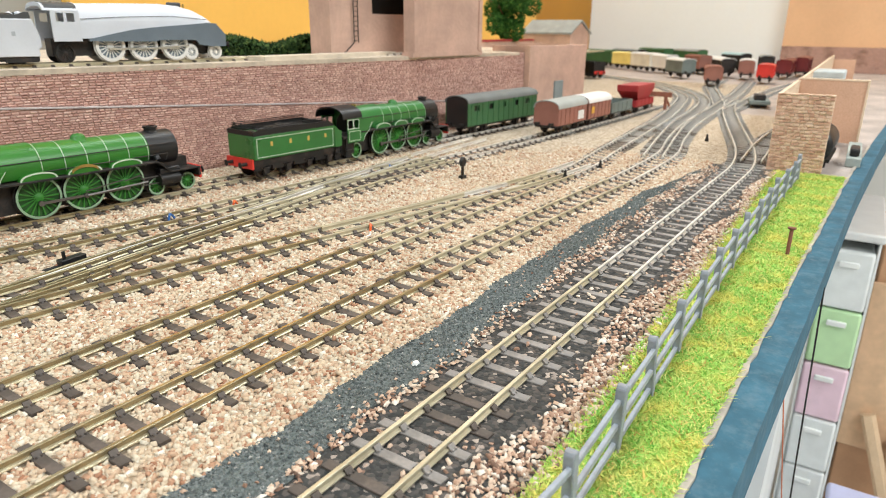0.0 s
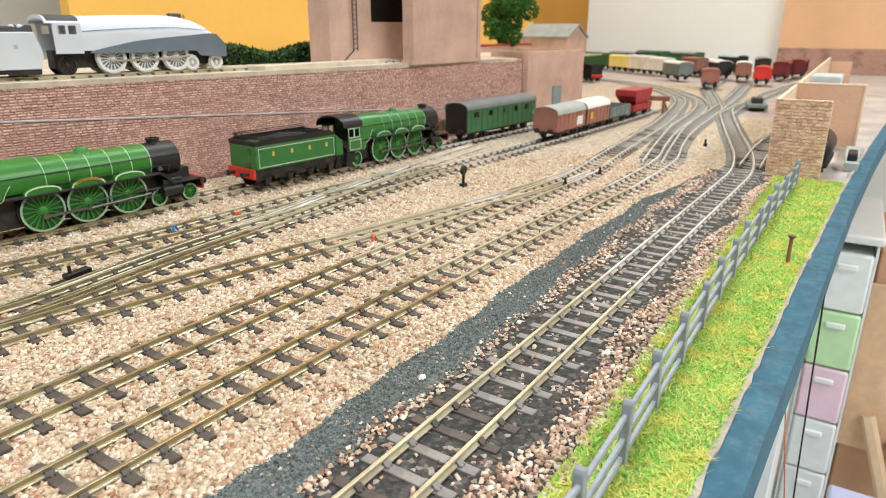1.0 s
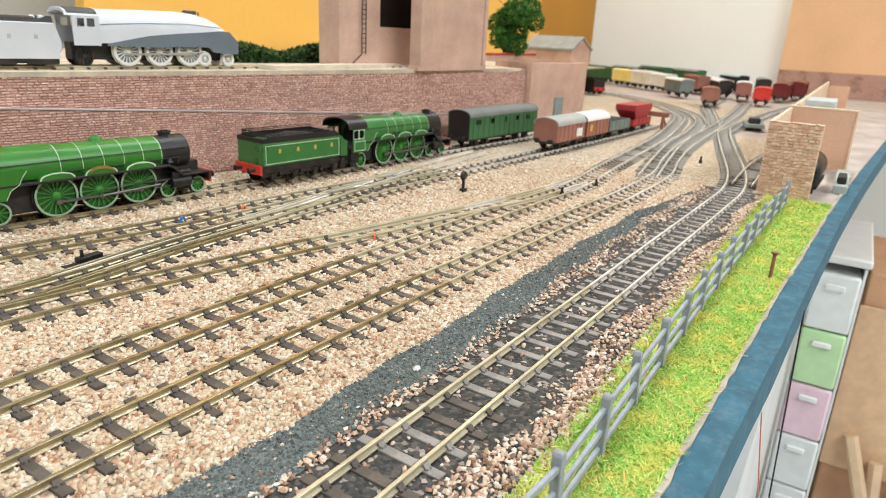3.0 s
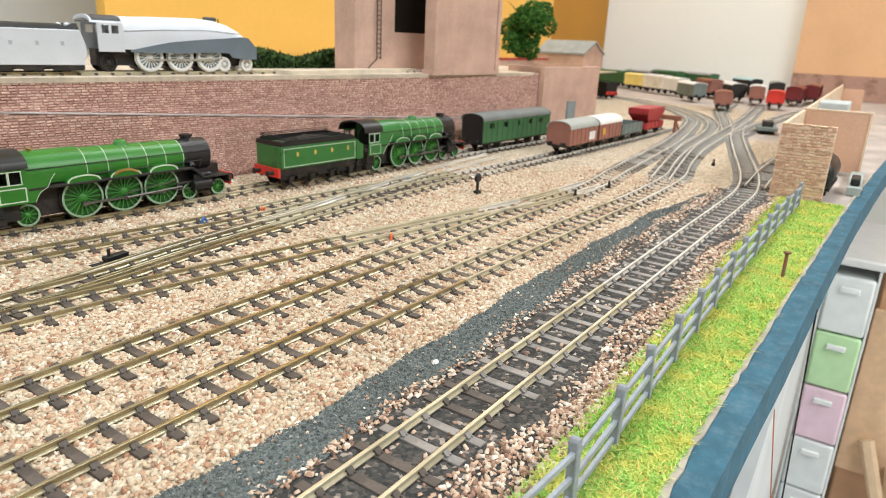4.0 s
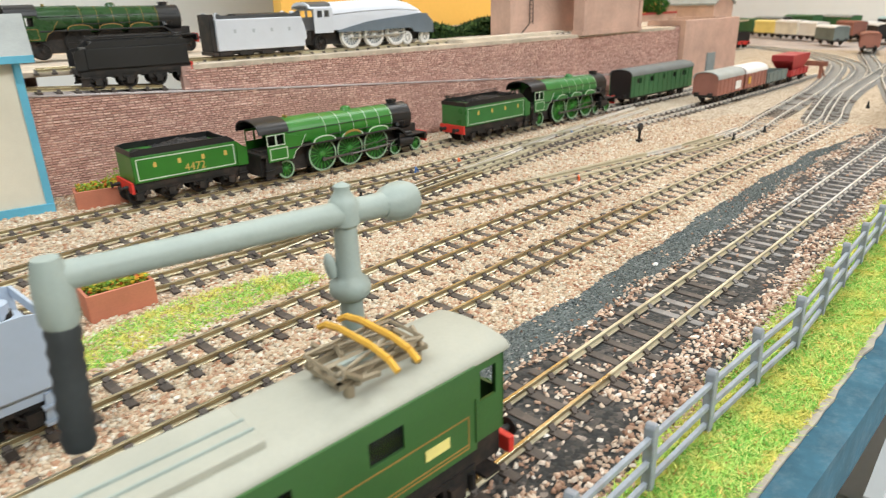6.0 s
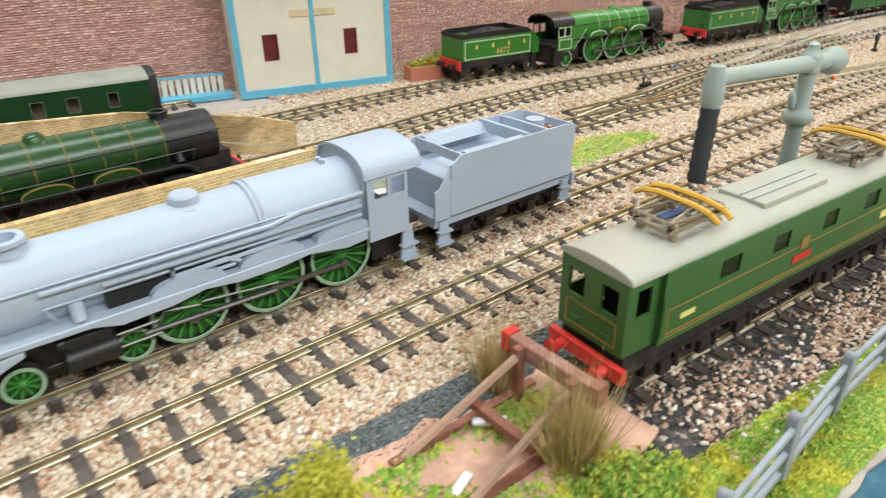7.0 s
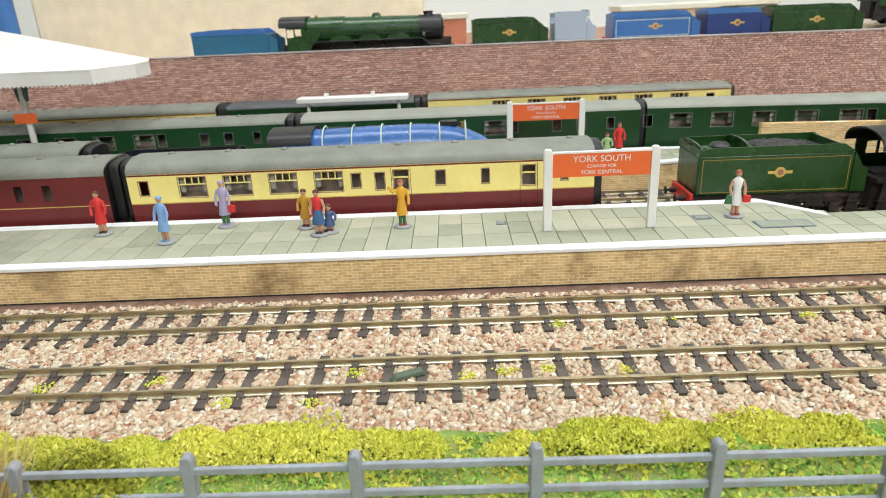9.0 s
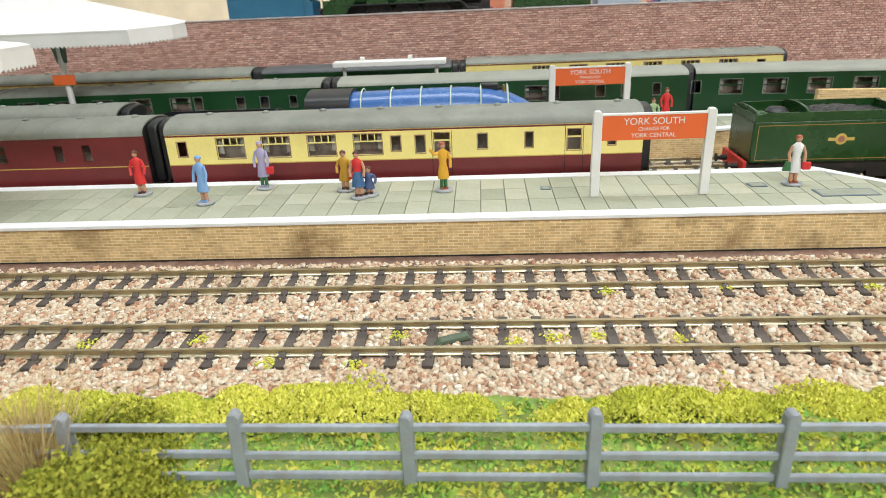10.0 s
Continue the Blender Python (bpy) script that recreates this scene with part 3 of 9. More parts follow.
def sleeper_mesh(mat):
    me = Mesh()
    me.prism([(-1.9, -2.9), (1.9, -2.9), (1.9, -1.5), (1.7, -1.28), (-1.7, -1.28), (-1.9, -1.5)], "y", -16.0, 16.0)
    for s in (-G, G):
        for o in (-1, 1):
            c = s + o * 1.55
            me.prism([(c - 1.1, -1.3), (c + 1.1, -1.3), (c + 1.1 - 0.5 * (o > 0), -0.75), (c + 0.95 - 1.3 * (o > 0), 0.35), (c - 0.95 + 1.3 * (o < 0), 0.35), (c - 1.1 + 0.5 * (o < 0), -0.75)], "x", -1.25, 1.25)
            me.cyl((0.75, s + o * 2.35, -1.3), (0.75, s + o * 2.35, -0.55), 0.36, n=6)
            me.cyl((-0.75, s + o * 2.35, -1.3), (-0.75, s + o * 2.35, -0.55), 0.36, n=6)
    return me.data("sleeper", mat, False)


SLEEPER, SLEEPER_PALE, SLEEPER_MID = (sleeper_mesh(m) for m in (M_SLEEPER, M_SLEEPER_PALE, M_SLEEPER_MID))
TRACK = {}


def track(key, label, pitch=12.4, mat=M_RAIL, skip=(), far=False):
    line = smooth(LINES[key], pitch)
    TRACK[key] = line
    side = M_RAIL_SIDE
    th = thing("railway_track", label, "railway track", group="model railway tracks", kind="structure")
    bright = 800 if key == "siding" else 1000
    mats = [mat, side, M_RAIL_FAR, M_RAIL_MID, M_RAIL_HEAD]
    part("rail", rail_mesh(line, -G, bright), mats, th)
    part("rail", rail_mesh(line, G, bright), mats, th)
    if key == "third":
        mid = line[(line[:, 0] > 770) & (line[:, 0] < 960)]
        for o in (-G + 2.4, G - 2.4):
            part("check_rail", rail_mesh(mid, o, 900), mats, th)
    if key == "slip":
        mid = line[(line[:, 0] > 640) & (line[:, 0] < 1000)]
        for o in (-G + 2.6, G - 3.4):
            part("check_rail", rail_mesh(mid, o, 600 if o > 0 else 900), mats, th)
    d = np.gradient(line, axis=0)
    for i, (p, t) in enumerate(zip(line, d)):
        if any(a < p[0] < b for a, b in skip):
            continue
        # Sleepers further along x take the colours with sheen painted in.
        ob = new("sleeper", SLEEPER_PALE if p[0] > (1000 if key == "siding" else 1060) + 320 * rng.random() and key != "upper" else SLEEPER_MID if key == "siding" and p[0] > 600 + 120 * rng.random() else SLEEPER)
        ob.parent = th
        w = float(rng.normal())
        ob.matrix_basis = pose(p[0] * 0.001, p[1] * 0.001, 0, 0, 0, math.degrees(math.atan2(t[1], t[0])) + 0.7 * w)
    return th


def near_line(key, x):
    l = TRACK[key]
    return float(np.interp(x, l[:, 0], l[:, 1]))


track("near", "weathered code rail main line track with dark sleepers")
track("far", "weathered main line track with dark sleepers beside the platform")
track("curve", "bright railed track curving away to the yard", mat=M_RAIL_FAR)
track("siding", "siding track with stained sleepers, painted sheen on its far rails")
track("spur", "short spur of track behind the brick pier", mat=M_RAIL_FAR)
track("third", "platform loop track joining the main line", skip=((930, 2000),))
track("fourth", "goods loop track under the parked wagons", skip=((560, 640),))
track("fifth", "bay track running out past the platform end")
track("train", "back track below the retaining wall")
track("back", "platform track at the foot of the brick wall")
track("slip", "crossover with bright check rails between the loops", skip=((500, 600), (1000, 1200)), pitch=10.4)
track("yard", "yard throat track", mat=M_RAIL_FAR)
track("yard_two", "yard throat track", mat=M_RAIL_FAR)


# ---------------------------------------------------------------- loose stuff
def scatter(name, label, pts, size, mat, flat=0.75, seed=1, category="", squash=0.3, faces="octa"):
    """Many small irregular grains at pts (n, 3) in mm, joined in one mesh."""
    r = np.random.default_rng(seed)
    n = len(pts)
    base = np.array([(1, 0, 0), (0, 1, 0), (-1, 0, 0), (0, -1, 0), (0, 0, 1), (0, 0, -1)], float)
    tri = np.array([(0, 1, 4), (1, 2, 4), (2, 3, 4), (3, 0, 4), (1, 0, 5), (2, 1, 5), (3, 2, 5), (0, 3, 5)])
    if faces == "pebble":
        base = np.array([(0.8, 0.5, -0.45), (-0.8, 0.55, -0.45), (-0.75, -0.55, -0.45), (0.75, -0.5, -0.45), (0.62, 0.42, 0.6), (-0.6, 0.5, 0.62), (-0.66, -0.4, 0.6), (0.55, -0.5, 0.62)], float)
        tri = np.array([(4, 5, 6), (4, 6, 7), (0, 1, 5), (0, 5, 4), (1, 2, 6), (1, 6, 5), (2, 3, 7), (2, 7, 6), (3, 0, 4), (3, 4, 7)])
    if faces == "tetra":
        base = np.array([(1, 0, -0.4), (-0.5, 0.9, -0.4), (-0.5, -0.9, -0.4), (0, 0, 1)], float)
        tri = np.array([(0, 1, 3), (1, 2, 3), (2, 0, 3), (0, 2, 1)])
    nv, nf = len(base), len(tri)
    s = size * (0.65 + 0.7 * r.random((n, 1, 1))) * (1 + squash * r.normal(size=(n, nv, 1)))
    v = base[None] * s * np.array([1.08, 0.88, flat])
    a, b = r.random(n) * 6.283, (r.random(n) - 0.5) * 1.4
    ca, sa, cb, sb = np.cos(a), np.sin(a), np.cos(b), np.sin(b)
    x, y, z = v[..., 0], v[..., 1], v[..., 2]
    y, z = y * cb[:, None] - z * sb[:, None], y * sb[:, None] + z * cb[:, None]
    x, y = x * ca[:, None] - y * sa[:, None], x * sa[:, None] + y * ca[:, None]
    v = (np.stack([x, y, z], -1) + pts[:, None]) * 0.001
    me = bpy.data.meshes.new(name)
    me.vertices.add(n * nv)
    me.vertices.foreach_set("co", v.reshape(-1))
    f = (tri[None] + nv * np.arange(n)[:, None, None]).reshape(-1)
    me.loops.add(len(f))
    me.loops.foreach_set("vertex_index", f.astype(np.int32))
    me.polygons.add(n * nf)
    me.polygons.foreach_set("loop_start", np.arange(0, n * nf * 3, 3, dtype=np.int32))
    me.polygons.foreach_set("loop_total", np.full(n * nf, 3, dtype=np.int32))
    me.materials.append(mat)
    me.polygons.foreach_set("use_smooth", np.full(n * nf, faces == "pebble"))
    me.update(calc_edges=True)
    ob = new(name, me)
    return tagged(ob, label, category or name, kind="stuff")


def off_sleepers(pts, keys, clear=2.45):
    """Leaves out what would lie on a sleeper or against a rail."""
    ok = np.ones(len(pts), bool)
    for key in keys:
        l = TRACK[key]
        d = np.gradient(l, axis=0)
        d /= np.linalg.norm(d, axis=1, keepdims=True)
        i = np.clip(np.searchsorted(l[:, 0], pts[:, 0]), 1, len(l) - 1)
        for k in (i - 1, i):
            rel = pts[:, :2] - l[k]
            along = rel[:, 0] * d[k, 0] + rel[:, 1] * d[k, 1]
            across = -rel[:, 0] * d[k, 1] + rel[:, 1] * d[k, 0]
            ok &= ~((np.abs(along) < clear) & (np.abs(across) < 17.4))
            ok &= ~((np.abs(np.abs(across) - G) < 1.2) & (np.abs(along) < 8))
    return pts[ok]


def field(n, x0, x1, lo, hi, z, dz, seed):
    r = np.random.default_rng(seed)
    x = x0 + (x1 - x0) * r.random(n)
    a, b = np.vectorize(lo)(x), np.vectorize(hi)(x)
    y = a + (b - a) * r.random(n)
    return np.c_[x, y, z + dz * r.normal(size=n)]


PIT_Y = 152.0
strip("slip_pit", lambda x: PIT_Y - 13.5, lambda x: PIT_Y + 13.5, -2.1, paint("slip_black", (0.012, 0.012, 0.012), rough=0.8), "bare black strip under the point blades of the crossover", "ballast", 657, 805, rough=0.6)
b1 = field(74000, -430, 430, lambda x: -24.0, lambda x: 75.5, -2.0, 0.42, 11)
b1 = off_sleepers(b1, ["near", "far"])
scatter("ballast", "pink and cream granite ballast grains round the main tracks", b1, 1.12, M_BALLAST, seed=3, squash=0.2, faces="pebble")
b2 = field(84000, 430, 1150, lambda x: path_left(x) - 0.5, lambda x: 118.0 - 0.05 * (x - 430), -2.05, 0.35, 12)
b2 = off_sleepers(b2, ["near", "far", "third"])
b2 = b2[~((b2[:, 0] > 656) & (b2[:, 0] < 806) & (np.abs(b2[:, 1] - PIT_Y) < 14))]
scatter("ballast", "pink and cream granite ballast grains between the loops", b2, 1.04, M_BALLAST, seed=4, squash=0.2, faces="pebble")
b3 = field(32000, 420, 1100, lambda x: 112.0 - 0.05 * (x - 430), lambda x: wall_y(x) - 6, -2.1, 0.3, 13)
b3 = off_sleepers(b3, ["third", "fourth", "fifth", "train", "slip"])
b3 = b3[~((b3[:, 0] > 656) & (b3[:, 0] < 806) & (np.abs(b3[:, 1] - PIT_Y) < 14))]
scatter("ballast", "pink granite ballast grains below the retaining wall", b3, 1.12, M_BALLAST, seed=5, squash=0.2, faces="pebble")
b4 = field(19000, 330, 1130, lambda x: -108 - 0.01 * (x - 340), path_right, -1.8, 0.4, 14)
keep = np.sin(b4[:, 0] / 11.0 + 0.7 * np.sin(b4[:, 1] / 4.0)) + np.sin(b4[:, 0] / 29.0 + b4[:, 1] / 7.0) + 0.9 * np.random.default_rng(17).normal(size=len(b4)) > 0.35
b4 = off_sleepers(b4[keep], ["siding"])
mid = np.abs(b4[:, 1] - np.array([near_line("siding", x) for x in b4[:, 0]])) < 18.5
b4 = b4[~(mid & (np.random.default_rng(20).random(len(b4)) < np.clip((b4[:, 0] - 560) / 110, 0, 0.9)))]
scatter("siding_ballast", "cream, brown and pink stones scattered along the siding", b4, 0.95, M_SIDING, seed=6, category="ballast", squash=0.2, faces="pebble")
b5 = field(5200, 340, 1128, lambda x: -108.5 - 0.01 * (x - 340), lambda x: -88 - 0.034 * (x - 450) + 5 * math.sin(x / 23.0), -1.5, 0.35, 19)
scatter("siding_ballast", "brown and pink stones banked up against the verge", b5, 0.92, M_SIDING, seed=61, category="ballast", squash=0.2, faces="pebble")
c1 = field(22000, 162, 1105, path_right, path_left, -1.45, 0.15, 15)
scatter("cinders", "fine dark grey cinders of the path", c1, 0.55, M_CINDER_G, seed=7, faces="tetra")
c2 = field(1100, 420, 1105, lambda x: path_right(x) - 3, lambda x: path_right(x) + 3, -1.2, 0.25, 16)
scatter("stray_ballast", "stray pale stones along the cinder path", c2, 0.95, M_SIDING, seed=8, category="ballast")
c3 = field(220, 420, 1105, path_right, path_left, -1.0, 0.1, 18)
scatter("stray_ballast", "single pale stones lying on the cinder path", c3, 0.7, M_SIDING, seed=9, category="ballast")


def blades(name, label, pts, height, width, mat, seed=1, lean=0.5, category="grass"):
    """Short fibres, one narrow triangle each."""
    r = np.random.default_rng(seed)
    n = len(pts)
    a = r.random(n) * 6.283
    h = height * (0.5 + 0.8 * r.random(n))
    dx, dy = np.cos(a) * width, np.sin(a) * width
    tip = pts + np.c_[r.normal(size=n) * lean * h, r.normal(size=n) * lean * h, h]
    v = np.stack([pts - np.c_[dx, dy, 0 * a], pts + np.c_[dx, dy, 0 * a], tip], 1) * 0.001
    me = bpy.data.meshes.new(name)
    me.from_pydata(v.reshape(-1, 3).tolist(), [], np.arange(3 * n).reshape(-1, 3).tolist())
    me.materials.append(mat)
    ob = new(name, me)
    return tagged(ob, label, category, kind="stuff")


g1 = field(84000, 380, 1137, lambda x: edge_y(x) + 1.2, lambda x: -107 - 0.012 * (x - 500), -1.6, 0.2, 21)
blades("grass", "bright green and straw static grass on the verge", g1, 1.35, 0.3, M_TURF, seed=22, lean=1.4)
g2 = field(9000, 426, 562, lambda x: 75, lambda x: 75 + 32 * max(0.02, 1 - ((x - 495) / 72) ** 2) ** 0.5, -1.7, 0.2, 23)
blades("grass", "bright green turf on the patch between tracks", g2, 1.9, 0.32, M_TURF, seed=24, lean=1.1)
g3 = field(62000, -420, 330, lambda x: max(edge_y(x) + 2, -119), lambda x: bank_top(x) - 2, -1.2, 0.3, 25)
g3[:, 2] += 1.1 * np.abs(np.sin(g3[:, 0] / 9.0) * np.sin(g3[:, 1] / 6.0 + g3[:, 0] / 31.0))
scatter("bank_flock", "mixed green, yellow and brown flock on the bank beside the station", g3, 0.72, M_FOAM_G, flat=0.8, seed=26, squash=0.5, category="grass", faces="tetra")
g4 = field(20000, 262, 425, lambda x: edge_y(x) + 1.5, lambda x: -86 - 0.1 * (x - 262), -1.3, 0.3, 27)
scatter("bank_flock", "mixed olive and green flock beside the fence corner", g4, 0.72, M_FOAM_G, flat=0.8, seed=28, squash=0.5, category="grass", faces="tetra")
h0 = np.random.default_rng(31)
HN, HC = 62000, 150
hx = -430 + 597 * h0.random(HN)
hy_ = -31 + 5.0 * h0.normal(size=HN) - np.maximum(0, hx - 95) * 0.04
cx_, cr_, ch_ = -430 + 597 * h0.random(HC), 4 + 6 * h0.random(HC), 2.5 + 4.5 * h0.random(HC) ** 1.6
cy_ = -31 + 5.0 * h0.normal(size=HC) - np.maximum(0, cx_ - 95) * 0.04
dome = np.max(ch_ * np.maximum(0, 1 - ((hx[:, None] - cx_) ** 2 + (hy_[:, None] - cy_) ** 2) / cr_ ** 2) ** 0.6, axis=1)
keep = dome > 0.3
hx, hy_, dome = hx[keep], hy_[keep], dome[keep]
hz_ = -1.4 + dome * (1 - 0.35 * h0.random(len(hx)) ** 2) + 0.3 * h0.normal(size=len(hx))
scatter("hedge", "low yellow-green foam hedge beside the near track", np.c_[hx, hy_, hz_], 0.58, M_FOAM, flat=1.0, seed=32, squash=0.5, faces="tetra")


def clump(name, label, cx, cy, cz, rx, ry, rz_, n, mat, seed, size=0.6, category="bush"):
    r = np.random.default_rng(seed)
    n = int(n * 4.4)
    lobes = np.c_[r.normal(size=7) * rx * 0.45, r.normal(size=7) * ry * 0.45, np.abs(r.normal(size=7)) * rz_ * 0.5]
    k = r.integers(0, 7, n)
    u = r.normal(size=(n, 3))
    u /= np.linalg.norm(u, axis=1, keepdims=True)
    p = lobes[k] + u * (0.5 + 0.14 * r.normal(size=(n, 1)))*(1 + 0.25 * np.sin(u[:, :1] * 9 + k[:, None]) * np.sin(u[:, 1:2] * 8 + 2 * k[:, None])) * np.array([rx, ry, rz_])
    p[:, 2] = np.abs(p[:, 2])
    ob = scatter(name, label, p, size, mat, flat=1.0, seed=seed + 1, squash=0.5, category=category, faces="tetra")
    ob.location = (cx * 0.001, cy * 0.001, cz * 0.001)
    ob["kind"] = ""
    del ob["kind"]
    return ob


# bushes and dry tufts of the bank
clump("bush", "yellow-green foam bush by the buffer stop", 240, -51, -1, 12, 10.5, 20, 2400, M_FOAM_O, 41)
clump("bush", "low yellow-green foam bush at the end of the cinder path", 211, -55, -1, 10, 8, 8, 800, M_FOAM, 43)
clump("bush", "yellow-green foam bush beside the track", 150, -37, -1, 14, 7, 6, 1100, M_FOAM, 45)
clump("bush", "olive foam bush against the fence", -171, -70, -1, 17, 12, 12, 2200, M_BUSH, 47)
clump("bush", "olive foam bush beyond the fence", -186, -52, -1, 14, 10, 10, 1300, M_BUSH, 49)
clump("bush", "green foam bush by the fence corner", 312, -92, -1, 14, 9, 7, 1100, M_FOAM_G, 51)


def tuft(x, y, h, n, seed, label, spread=0.28):
    r = np.random.default_rng(seed)
    p = np.c_[r.normal(size=n) * h * 0.10, r.normal(size=n) * h * 0.10, np.zeros(n)]
    me = Mesh()
    for q in p:
        a, l = r.random() * 6.283, h * (0.55 + 0.5 * r.random())
        tip = (q[0] * 2.2 + l * spread * r.normal(), q[1] * 2.2 + l * spread * r.normal(), l)
        dx, dy = 0.22 * math.cos(a), 0.22 * math.sin(a)
        me.add([(q[0] - dx, q[1] - dy, 0), (q[0] + dx, q[1] + dy, 0), tip], [(0, 1, 2)])
    ob = part("grass_tuft", me, M_STRAW, loc=(x, y, -1.4))
    return tagged(ob, label, "grass tuft", group="dry grass tufts")


tuft(307, -72, 29, 620, 61, "tall dry straw grass tuft beside the buffer stop", 0.11)
tuft(313, -36, 25, 300, 62, "dry straw grass tuft behind the buffer stop", 0.14)
tuft(206, -72, 24, 360, 63, "dry straw grass tuft at the fence", 0.16)
tuft(-203, -62, 30, 650, 64, "large dry straw grass tuft at the end of the fence")
# ---------------------------------------------------------------- walls of the upper level
def course_bricks(line_y, x0, x1, zlo, zhi, w, h, seed, out=0.9, gap=0.35):
    """Uneven stones in courses on a wall face; yields centre, half sizes, turn."""
    r = np.random.default_rng(seed)
    rows = []
    z = min(zlo(x0), zlo(x1))
    k = 0
    while z < 120:
        hh = h * (0.85 + 0.3 * r.random())
        x = x0 - w * r.random()
        while x < x1:
            ww = w * (0.6 + 0.8 * r.random())
            c = x + ww / 2
            if x0 < c - ww / 2 + 0.4 and c + ww / 2 - 0.4 < x1 and z + hh <= zhi(c) + 0.5 and z >= zlo(c) - 0.5:
                rows.append((c, z + hh / 2, ww / 2 - gap / 2, hh / 2 - gap / 2, out * (0.5 + 0.8 * r.random())))
            x += ww
        z += hh
        k += 1
    return rows


M_WALL_BRICK, _nt, _p, _L = nodes_of("embossed_brick")
_g = _nt.nodes.new("ShaderNodeNewGeometry")
_c = ramp_node(_nt, _g.outputs["Random Per Island"], [(0, (0.56, 0.335, 0.28)), (0.5, (0.74, 0.475, 0.40)), (1, (0.86, 0.62, 0.53))]).outputs[0]
_n = noise_node(_nt, 420, 4)
_c = mix_node(_nt, "MULTIPLY", 0.6, _c, ramp_node(_nt, _n.outputs["Fac"], [(0.3, (0.76, 0.74, 0.74)), (0.68, (1, 1, 1))]).outputs[0])
_n2 = noise_node(_nt, 9, 4)
_c = mix_node(_nt, "MULTIPLY", 0.5, _c, ramp_node(_nt, _n2.outputs["Fac"], [(0.35, (0.85, 0.82, 0.82)), (0.6, (1, 1, 1))]).outputs[0])
_L.new(_c, _p.inputs["Base Color"])
_p.inputs["Roughness"].default_value = 0.8
_L.new(bump_node(_nt, _n.outputs["Fac"], 0.5, 0.0005), _p.inputs["Normal"])


def wall_face(name, x0, x1, back, zlo, zhi, label, seed, pick=None):
    """A wall along the back line, set back by some mm: core, and stones proud of it."""
    th = thing(name, label, "wall", kind="structure")
    core = Mesh()
    xs = np.unique(np.r_[np.arange(x0, x1, 25.0), x1])
    v, f = [], []
    for x in xs:
        y = wall_y(x) + back
        v += [(x, y, zlo(x)), (x, y, zhi(x)), (x, y + 5, zhi(x)), (x, y + 5, zlo(x))]
    for i in range(len(xs) - 1):
        o = 4 * i
        f += [(o, o + 4, o + 5, o + 1), (o + 1, o + 5, o + 6, o + 2), (o + 2, o + 6, o + 7, o + 3), (o + 3, o + 7, o + 4, o)]
    n = len(v)
    f += [(0, 1, 2, 3), (n - 4, n - 1, n - 2, n - 3)]
    core.add(v, f)
    part("core", core, M_WALL_BACKING, th)
    rest = Mesh()
    box = Mesh().box(-0.5, 0.5, -1, 0.2, -0.5, 0.5)
    one = Mesh()
    one.add([(-0.5, 0.2, -0.5), (0.5, 0.2, -0.5), (0.5, 0.2, 0.5), (-0.5, 0.2, 0.5), (-0.40, -1, -0.16), (0.42, -0.8, -0.24), (0.40, -1, 0.30), (-0.42, -0.8, 0.34)],
            [(4, 5, 6, 7), (0, 1, 5, 4), (1, 2, 6, 5), (2, 3, 7, 6), (3, 0, 4, 7)])
    shared = one.data("brick", M_WALL_BRICK, False) if pick else None
    for c, z, a, b, out in course_bricks(None, x0, x1, zlo, zhi, 4.8, 1.9, seed, 1.25, 0.22):
        y = wall_y(c) + back
        t = math.degrees(math.atan2(wall_y(c + 3) - wall_y(c - 3), 6))
        if pick and pick[0] < c < pick[1] and pick[2] < z < pick[3]:
            ob = new("brick", shared)
            ob.parent = th
            ob.matrix_basis = pose(c * 0.001, y * 0.001, z * 0.001, 0, 0, t) @ Matrix.Diagonal((2 * a, out, 2 * b, 1))
            continue
        ca, sa = math.cos(radians(t)), math.sin(radians(t))
        p = [(c + u * 2 * a * ca - (w_ * out) * sa, y + u * 2 * a * sa + (w_ * out) * ca, z + q * 2 * b) for u, w_, q in one.v]
        rest.add(p, one.f)
    ob = part("brick_face", rest.data("brick_face", M_WALL_BRICK, False), None, th)
    ob["kind"] = "stuff"
    return th


wall_face("wall_lower", -620, 1345, 0, lambda x: -3.0, lambda x: ledge_z(x) - 1.0, "embossed red-brown brick retaining wall behind the tracks", 71, pick=(700, 770, 16, 44))
wall_face("wall_upper", 646, 1345, 6, lambda x: ledge_z(x) + 0.2, lambda x: 83.5, "upper course of the red-brown brick retaining wall", 72)

ledge = Mesh()
xs = np.arange(-620, 1346, 25)
v, f = [], []
for x in xs:
    y, z = wall_y(x), ledge_z(x)
    d = 46 if 325 < x < 640 else 7
    v += [(x, y - 1.6, z - 0.7), (x, y - 1.6, z + 0.2), (x, y + d, z + 0.2), (x, y + d, z - 0.7)]
for i in range(len(xs) - 1):
    o = 4 * i
    f += [(o, o + 4, o + 5, o + 1), (o + 1, o + 5, o + 6, o + 2), (o + 2, o + 6, o + 7, o + 3), (o + 3, o + 7, o + 4, o)]
ledge.add(v, f + [(0, 1, 2, 3), (len(v) - 4, len(v) - 1, len(v) - 2, len(v) - 3)])
tagged(part("wall_coping", ledge, paint("coping_grey", (0.56, 0.50, 0.49), rough=0.8, var=0.3, coarse=25, dirt=(0.42, 0.28, 0.25), dirt_amt=0.8)), "grey sloping coping on the retaining wall", "coping", kind="structure")

